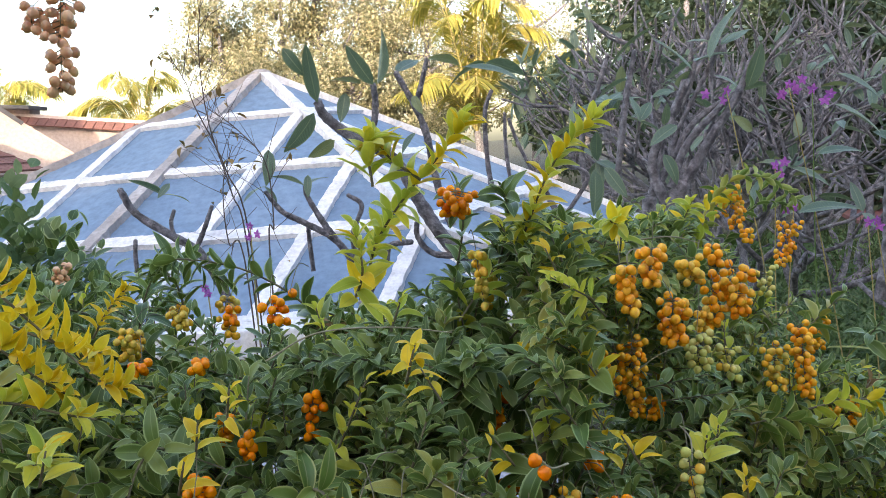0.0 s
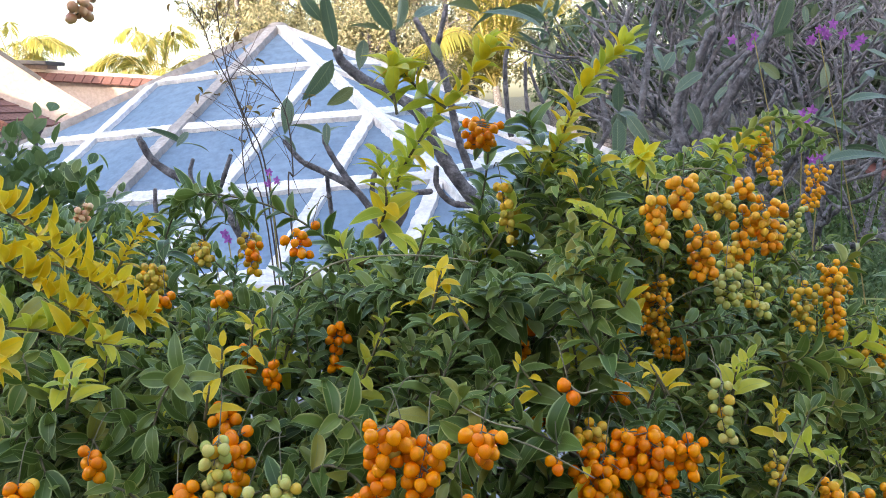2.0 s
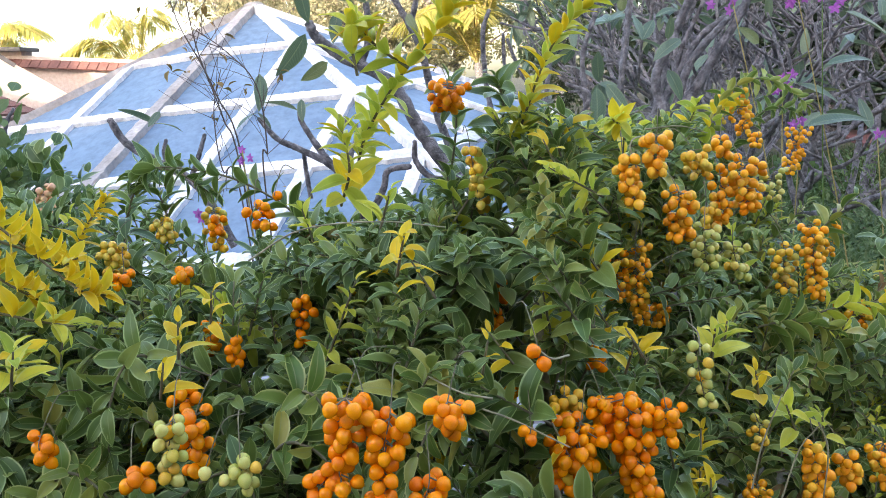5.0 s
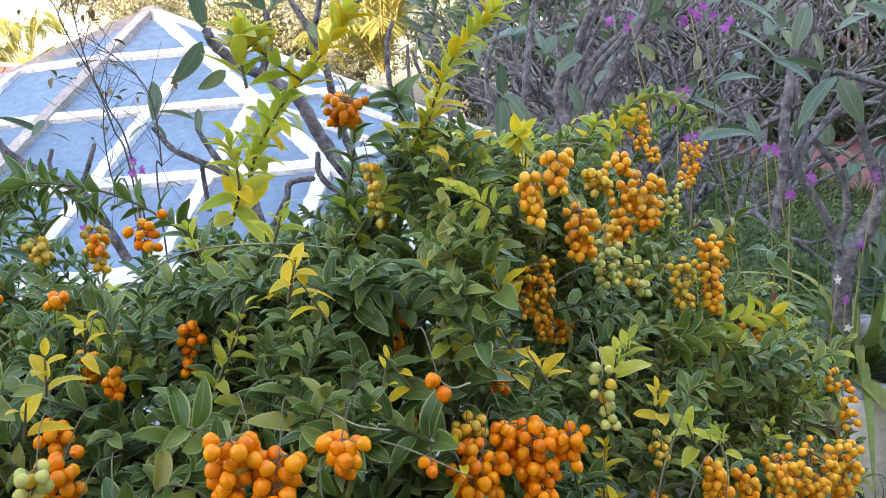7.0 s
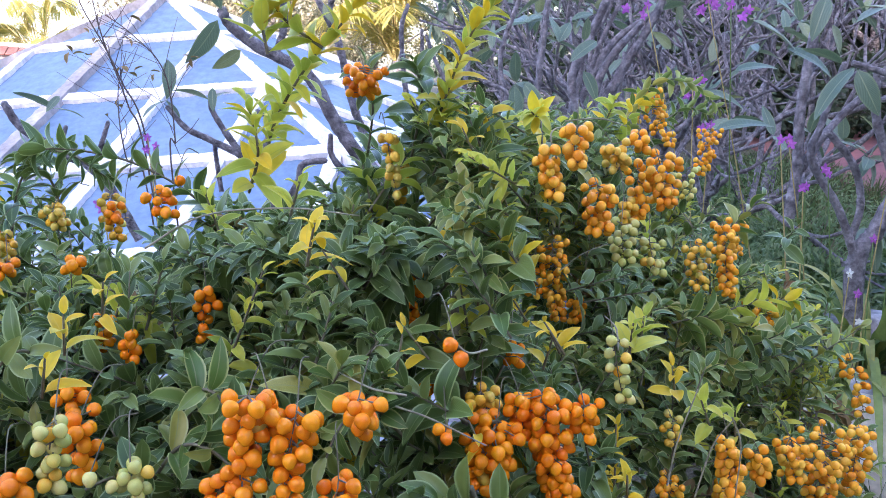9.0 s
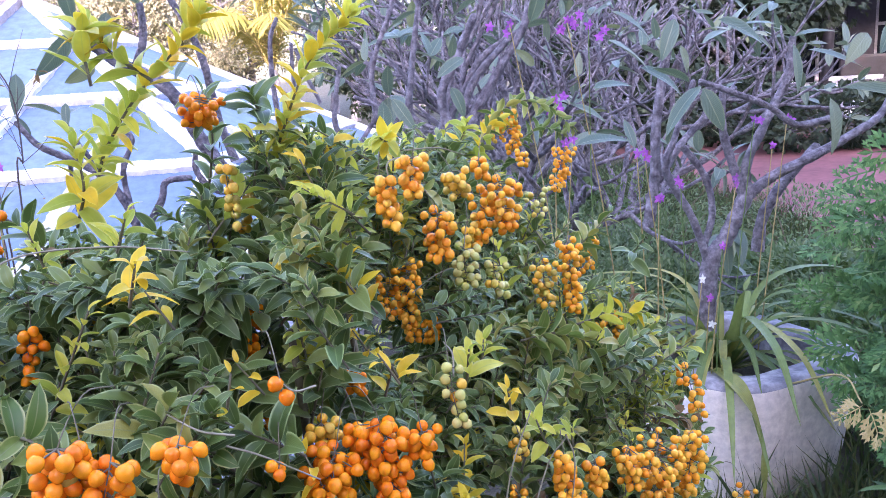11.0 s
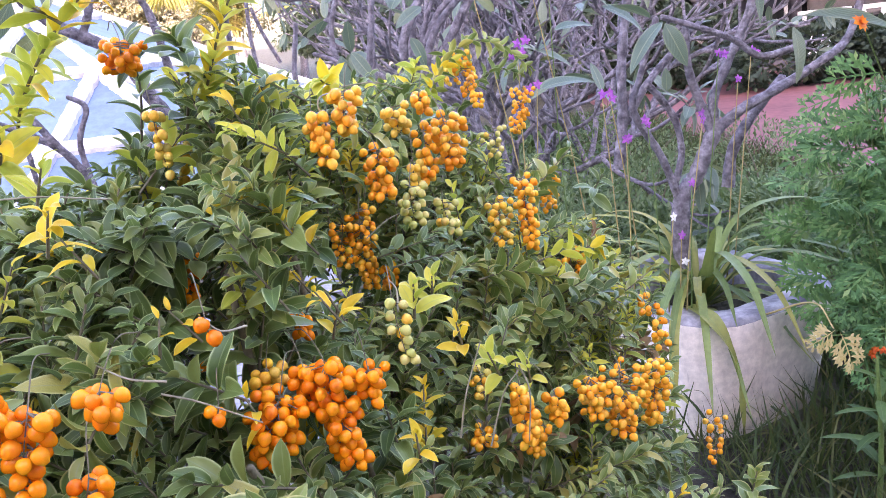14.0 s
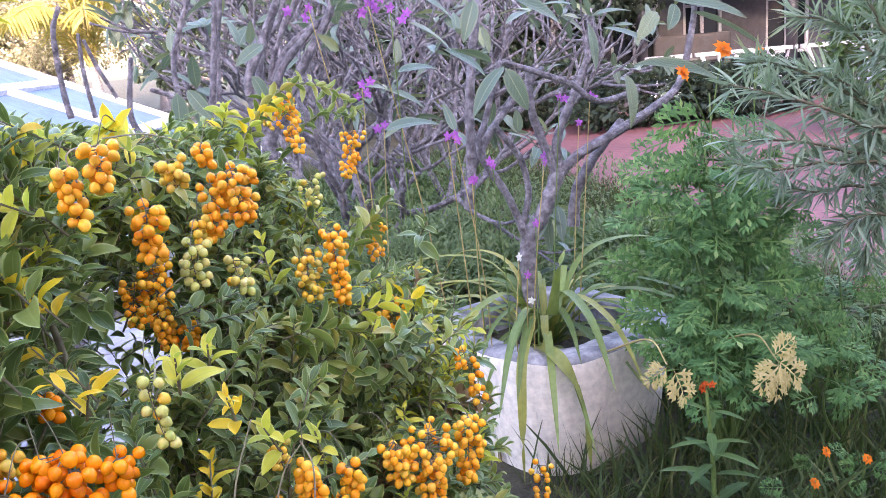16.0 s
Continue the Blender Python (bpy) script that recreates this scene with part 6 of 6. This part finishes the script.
def cosmos(place, stems, leaves, flowers, seed, size=0.13, reach=0.6):
    """Feathery-leaved cosmos. stems: the tips of its stems; leaves: how many on each."""
    rg = random.Random(seed)
    root = thing("cosmos_plant", "feathery green cosmos plant with orange flowers", "plant", place, "cosmos plants")
    o = Vector(place)
    for tip in stems:
        line = spline([Vector((rg.uniform(-.05, .05), rg.uniform(-.05, .05), 0)), (Vector(tip) - o) * 0.5 + rand_dir(rg) * 0.04, Vector(tip) - o], 8)
        b = Bunch()
        b.tube(line, 0.005, 0.002, 6)
        b.limb_part("stem", M["stem"], root)
        for i in range(leaves):
            v = 0.99 - reach * (i / leaves) ** 1.1
            k = int(v * (len(line) - 1))
            a = i * 2.4 + rg.uniform(-.5, .5)
            d = Vector((math.cos(a), math.sin(a), rg.uniform(-0.35, 0.4)))
            p = line[k] + Vector((d.x, d.y, 0.3)) * rg.uniform(0.0, 0.05)
            ob = new("leaf", FERN[rg.randrange(4)])
            ob.parent = root
            ob.matrix_basis = to_matrix(p, basis(d, (-0.35, -0.8, 0.7), rg.uniform(-.6, .6)), size * rg.uniform(0.75, 1.25) * (1.05 - 0.15 * v))
    for tip, sz in flowers:
        b = Bunch()
        e = Vector(tip) - o
        b.tube(spline([Vector(stems[0]) - o + Vector((0, 0, -0.1)), e * 0.9 + (Vector(stems[0]) - o) * 0.1, e], 5), 0.002, 0.0015, 5)
        b.limb_part("stem", M["stem"], root)
        flower_head(root, e, "petal_orange", sz, rg, 8, (rg.uniform(-.4, .4), -0.8, 0.6))
    return root


def bottlebrush(place, stems, seed, per=165, size=0.09):
    rg = random.Random(seed)
    root = thing("bottlebrush_shrub", "grey-green shrub with long narrow leaves", "shrub", place)
    o = Vector(place)
    shape = blade(1.0, 0.075, 3, 2, 0.2, 0.15, 0.9, 0.5)
    for pts in stems:
        line = spline([Vector(p) - o for p in pts], 8)
        b = Bunch()
        b.tube(line, 0.007, 0.002, 6)
        br = b.limb_part("branch", M["twig"], root)
        f = Bunch()
        for i in range(per):
            v = 0.25 + 0.75 * i / per
            k = min(len(line) - 2, int(v * (len(line) - 1)))
            d = (line[k + 1] - line[k]).normalized()
            w = d * 0.8 + rand_dir(rg) * 0.75
            put(f, shape, line[k].lerp(line[k + 1], rg.random()), basis(w, rand_dir(rg) + Vector((0, 0, 1))), size * rg.uniform(0.7, 1.25))
        f.part("foliage", M["leaf_narrow"], br, kind="stuff")
    return root


def milkweed(place, tip, seed):
    rg = random.Random(seed)
    root = thing("milkweed_plant", "upright milkweed with lance-shaped leaves and an orange-red flower head", "plant", place)
    e = Vector(tip) - Vector(place)
    line = spline([(0, 0, 0), e * 0.5 + Vector((0.01, 0, 0)), e], 8)
    b = Bunch()
    b.tube(line, 0.008, 0.004, 7)
    b.limb_part("stem", M["stem"], root)
    shape = blade(1.0, 0.2, 6, 4, 0.25, 0.25, 0.9, 0.7)
    for i in range(16):
        v = 0.35 + 0.6 * (i // 2) / 8
        k = int(v * (len(line) - 1))
        a = (i % 2) * 3.14 + (i // 2) * 1.2 + rg.uniform(-.3, .3)
        f = Bunch()
        put(f, shape, line[k], basis((math.cos(a), math.sin(a), 0.25), (0, 0, 1)), 0.15 * rg.uniform(0.75, 1.1) * (1.15 - 0.4 * v))
        f.part("leaf", M["leaf_shrub"], root)
    for i in range(7):
        flower_head(root, e + rand_dir(rg, 0.4) * 0.014 + Vector((0, 0, 0.01)), "petal_red", 0.012, rg, 5, rand_dir(rg) + Vector((0, 0, 1)))
    return root


cosmos((1.692, 1.78, 0), ((1.644, 1.800, 1.131), (1.701, 1.780, 1.081), (1.585, 1.820, 1.077), (1.535, 1.840, 0.991), (1.768, 1.800, 0.989), (1.574, 1.740, 1.016), (1.700, 1.800, 0.982), (1.564, 1.820, 0.936), (1.809, 1.800, 0.889), (1.529, 1.850, 0.828), (1.627, 1.750, 0.828), (1.965, 1.850, 0.710), (1.507, 1.850, 0.687), (1.527, 1.720, 0.726), (1.716, 1.720, 0.709), (1.983, 1.800, 0.578), (1.479, 1.780, 0.579), (1.549, 1.660, 0.613), (1.720, 1.660, 0.563), (1.484, 1.740, 0.509), (1.587, 1.640, 0.501), (1.863, 1.700, 0.439)), 9, (((1.647, 1.750, 1.241), 0.032), ((1.478, 1.700, 1.196), 0.026)), 21, 0.140, 0.30)
cosmos((2.051, 1.7, 0), ((2.004, 1.700, 0.663), (2.154, 1.700, 0.534), (1.873, 1.650, 0.485), (1.989, 1.620, 0.436), (1.885, 1.600, 0.382), (2.150, 1.660, 0.371)), 5, (), 22, 0.14, 0.36)
pale = thing("withered_cosmos", "feathery cosmos sprays turned pale cream", "plant", (1.572, 1.460, 0.501))
for i, (a, s) in enumerate(((-1.0, 0.10), (-0.1, 0.105), (0.75, 0.115), (2.2, 0.08))):
    ob = new("leaf", PALE[i % 2])
    ob.parent = pale
    ob.matrix_basis = to_matrix((0.0, 0.012 * i, 0.0), basis((math.sin(a), -0.2, -math.cos(a) * 0.8), (0.1, -1, 0.35)), s)
b = Bunch()
b.tube(spline([(0, 0.02, 0), (0.02, 0.12, 0.03), (0.0, 0.28, -0.05)], 5), 0.002, 0.003, 5)
b.limb_part("stem", M["straw"], pale)
pale = thing("withered_cosmos", "feathery cosmos sprays turned pale cream", "plant", (1.317, 1.550, 0.515))
for i, (a, s) in enumerate(((0.3, 0.105), (-1.2, 0.08))):
    ob = new("leaf", PALE[i % 2])
    ob.parent = pale
    ob.matrix_basis = to_matrix((0.0, 0.012 * i, 0.0), basis((math.sin(a), -0.2, -math.cos(a) * 0.8), (0.1, -1, 0.35)), s)
b = Bunch()
b.tube(spline([(0, 0.02, 0), (0.02, 0.12, 0.03), (0.0, 0.28, -0.05)], 5), 0.002, 0.003, 5)
b.limb_part("stem", M["straw"], pale)
bottlebrush((2.179, 1.6, 0), ([(2.179, 1.6, 0), (2.067, 1.550, 0.896), (1.899, 1.550, 1.033), (1.711, 1.550, 1.108), (1.488, 1.550, 1.169)],
    [(2.179, 1.6, 0), (2.109, 1.580, 0.841), (1.898, 1.580, 0.959), (1.708, 1.580, 1.011), (1.515, 1.580, 1.034)],
    [(2.179, 1.6, 0), (2.153, 1.610, 0.752), (1.977, 1.610, 0.856), (1.837, 1.610, 0.861), (1.722, 1.610, 0.892)],
    [(2.179, 1.6, 0), (2.170, 1.640, 1.029), (2.034, 1.640, 1.205), (1.912, 1.640, 1.284), (1.779, 1.640, 1.307)],
    [(2.179, 1.6, 0), (2.051, 1.550, 1.116), (1.963, 1.550, 1.262), (1.881, 1.550, 1.373), (1.823, 1.550, 1.452)],
    [(2.179, 1.6, 0), (2.119, 1.580, 0.699), (2.029, 1.580, 0.776), (1.927, 1.580, 0.776), (1.849, 1.580, 0.728)],
    [(2.179, 1.6, 0), (2.138, 1.610, 0.957), (2.028, 1.610, 1.045), (1.924, 1.610, 1.128), (1.808, 1.610, 1.166)],
    [(2.179, 1.6, 0), (2.182, 1.640, 0.872), (2.097, 1.640, 0.836), (2.061, 1.640, 0.730), (2.045, 1.640, 0.619)],
    [(2.179, 1.6, 0), (2.073, 1.550, 0.820), (1.827, 1.550, 0.942), (1.643, 1.550, 0.952), (1.505, 1.550, 0.984)],
    [(2.179, 1.6, 0), (2.086, 1.580, 1.156), (2.048, 1.580, 1.116), (1.974, 1.580, 1.008), (1.940, 1.580, 0.910)],
    [(2.179, 1.6, 0), (2.141, 1.610, 0.911), (1.966, 1.610, 1.081), (1.734, 1.610, 1.187), (1.610, 1.610, 1.211)]), 6)
milkweed((1.396, 1.500, 0), (1.376, 1.500, 0.461), 2)
cosmos((1.859, 1.470, 0), ((1.859, 1.470, 0.144),), 5, (((1.859, 1.450, 0.164), 0.017),), 40, 0.07)
cosmos((1.768, 1.520, 0), ((1.768, 1.520, 0.167),), 5, (((1.768, 1.500, 0.187), 0.017),), 41, 0.07)
cosmos((1.623, 1.420, 0), ((1.623, 1.420, 0.169),), 5, (((1.623, 1.400, 0.189), 0.017),), 42, 0.07)
cosmos((1.909, 1.920, 0), ((1.909, 1.920, 1.206),), 5, (((1.909, 1.900, 1.226), 0.017),), 43, 0.07)


# ---------------------------------------------------------------- shrubs and weeds
def leafy_shrub(name, label, place, rx, ry, rz, n, leaf, mat, seed, shape_w=0.6, category="shrub"):
    rg = random.Random(seed)
    root = thing(name, label, category, place)
    shape = [blade(1.0, shape_w * (0.9 + 0.1 * i), 4, 2, 0.2, 0.15 + 0.1 * i, 0.85, 0.6) for i in range(3)]
    b = Bunch()
    for i in range(9):
        a, v = rg.uniform(0, 6.28), rg.uniform(0.4, 0.9)
        b.tube(spline([(0, 0, -0.02), (rx * v * 0.4 * math.cos(a), ry * v * 0.4 * math.sin(a), rz * 0.8), (rx * v * math.cos(a), ry * v * math.sin(a), rz * rg.uniform(1.0, 1.8))], 5), 0.007, 0.002, 5)
    b.limb_part("stems", M["twig"], root, kind="stuff")
    f = Bunch()
    for i in range(n):
        d = rand_dir(rg)
        r = rg.uniform(0.45, 1.0) ** 0.6
        lump = 1 + 0.3 * noise.noise(Vector((d.x * 2.2 + seed, d.y * 2.2, d.z * 2.2)))
        p = Vector((d.x * rx * r * lump, d.y * ry * r * lump, rz + d.z * rz * r * lump))
        if p.z < 0.01:
            continue
        put(f, shape[rg.randrange(3)], p, basis(d + rand_dir(rg) * 0.8 + Vector((0, 0, 0.3)), rand_dir(rg) * 0.6 + Vector((0, -0.3, 1))), leaf * rg.uniform(0.7, 1.25))
    f.part("foliage", M[mat], root, kind="stuff")
    return root


leafy_shrub("shrub", "rounded green shrub beside the berry bush", (-0.743, 1.250, 0), 0.27, 0.25, 0.61, 8000, 0.032, "leaf", 1, 0.60)
leafy_shrub("shrub", "rounded green shrub beside the berry bush", (-0.854, 1.100, 0), 0.30, 0.25, 0.60, 3600, 0.030, "leaf_shrub", 2, 0.60)
leafy_shrub("shrub", "tall round-leaved shrub beside the berry bush", (-0.90, 1.32, 0), 0.30, 0.24, 0.695, 8000, 0.036, "leaf_weed", 12, 0.62)
leafy_shrub("weed_clump", "leafy green weeds under the frangipani trees", (1.452, 3.600, 0), 0.50, 0.40, 0.24, 2200, 0.050, "leaf_shrub", 3, 0.60)
leafy_shrub("weed_clump", "leafy green weeds under the frangipani trees", (1.584, 3.200, 0), 0.45, 0.35, 0.20, 2000, 0.045, "leaf_shrub", 4, 0.60)
leafy_shrub("weed_clump", "leafy green weeds along the drive", (2.315, 3.300, 0), 0.50, 0.35, 0.22, 2400, 0.045, "leaf_shrub", 5, 0.60)
leafy_shrub("weed_clump", "leafy green weeds along the drive", (1.601, 5.000, 0), 0.70, 0.50, 0.30, 2400, 0.060, "leaf_shrub", 6, 0.60)
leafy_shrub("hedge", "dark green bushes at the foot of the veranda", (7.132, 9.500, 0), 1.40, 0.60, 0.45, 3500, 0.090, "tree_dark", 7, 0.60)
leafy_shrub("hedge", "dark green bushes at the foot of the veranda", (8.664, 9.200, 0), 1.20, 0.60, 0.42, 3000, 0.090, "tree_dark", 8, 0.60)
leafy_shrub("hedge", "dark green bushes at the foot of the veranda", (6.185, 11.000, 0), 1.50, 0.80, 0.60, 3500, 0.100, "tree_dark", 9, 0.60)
leafy_shrub("weed_clump", "low green weeds beside the planter", (1.961, 2.600, 0), 0.35, 0.30, 0.20, 1500, 0.040, "leaf_shrub", 10, 0.60)
leafy_shrub("weed_clump", "fine-leaved green weeds among the frangipani trunks", (1.55, 3.10, 0), 0.35, 0.30, 0.27, 2600, 0.032, "leaf_weed", 60, 0.35)
leafy_shrub("weed_clump", "fine-leaved green weeds among the frangipani trunks", (2.00, 2.75, 0), 0.35, 0.30, 0.22, 2600, 0.032, "leaf_weed", 61, 0.35)
leafy_shrub("weed_clump", "fine-leaved green weeds among the frangipani trunks", (1.10, 3.30, 0), 0.40, 0.30, 0.30, 2600, 0.032, "leaf_weed", 62, 0.35)
leafy_shrub("weed_clump", "fine-leaved green weeds among the frangipani trunks", (2.50, 3.30, 0), 0.40, 0.35, 0.22, 2400, 0.032, "leaf_weed", 63, 0.35)
leafy_shrub("weed_clump", "fine-leaved green weeds among the frangipani trunks", (1.90, 3.90, 0), 0.50, 0.35, 0.28, 2400, 0.032, "leaf_weed", 64, 0.35)
leafy_shrub("weed_clump", "fine-leaved green weeds among the frangipani trunks", (2.60, 2.30, 0), 0.40, 0.35, 0.25, 2200, 0.032, "leaf_weed", 65, 0.35)
leafy_shrub("weed_clump", "fine-leaved green weeds among the frangipani trunks", (0.85, 3.90, 0), 0.40, 0.30, 0.26, 2000, 0.032, "leaf_weed", 66, 0.35)

for i, (x, y, r, h) in enumerate(((1.75, 3.45, 0.42, 0.34), (2.25, 2.95, 0.40, 0.30), (2.95, 4.2, 0.5, 0.30), (1.25, 4.3, 0.45, 0.36), (2.2, 4.6, 0.55, 0.36), (3.0, 3.1, 0.4, 0.2), (0.95, 2.7, 0.3, 0.27), (1.2, 3.0, 0.34, 0.33), (0.78, 3.35, 0.36, 0.32), (1.32, 3.65, 0.4, 0.34))):
    leafy_shrub("weed_clump", "tall fine-leaved weeds below the frangipani trees", (x, y, 0), r, r * 0.85, h, 2600, 0.030, "leaf_weed", 70 + i, 0.32)

leafy_shrub("climbing_shrub", "dark green climbing shrub beside the veranda railing", (7.85, 6.6, 0), 0.45, 0.4, 0.95, 3200, 0.085, "leaf_shrub", 81, 0.5)


def grass_field():
    rg = random.Random(77)
    b = Bunch()
    shapes = [blade(1.0, 0.020 + 0.009 * i, 3, 1, 0, 0.25 + 0.15 * i, 0.7, 0.5) for i in range(3)]
    edge_y, edge_x = (0.0, 2.6, 4.0, 5.6, 7.6, 12.2), (3.9, 3.3, 3.65, 4.05, 4.25, 5.4)
    n = 0
    while n < 46000:
        x, y = rg.uniform(0.45, 5.0), 0.9 + 8.5 * rg.random() ** 1.3
        if x > np.interp(y, edge_y, edge_x) or math.hypot(x - POT.x, y - POT.y) < 0.37 or x < 1.15 and y < 4.6:
            continue
        h = rg.uniform(0.06, 0.17) * (1.7 if y < 3 else 1.5)
        put(b, shapes[rg.randrange(3)], (x, y, -0.02), basis((rg.gauss(0, 0.45), rg.gauss(0, 0.45), 1), rand_dir(rg)), h)
        n += 1
    ob = b.part("grass", M["grass"], None, "", "stuff")
    tagged(ob, "unkempt green grass round the planter and trees", "grass", kind="stuff")


grass_field()
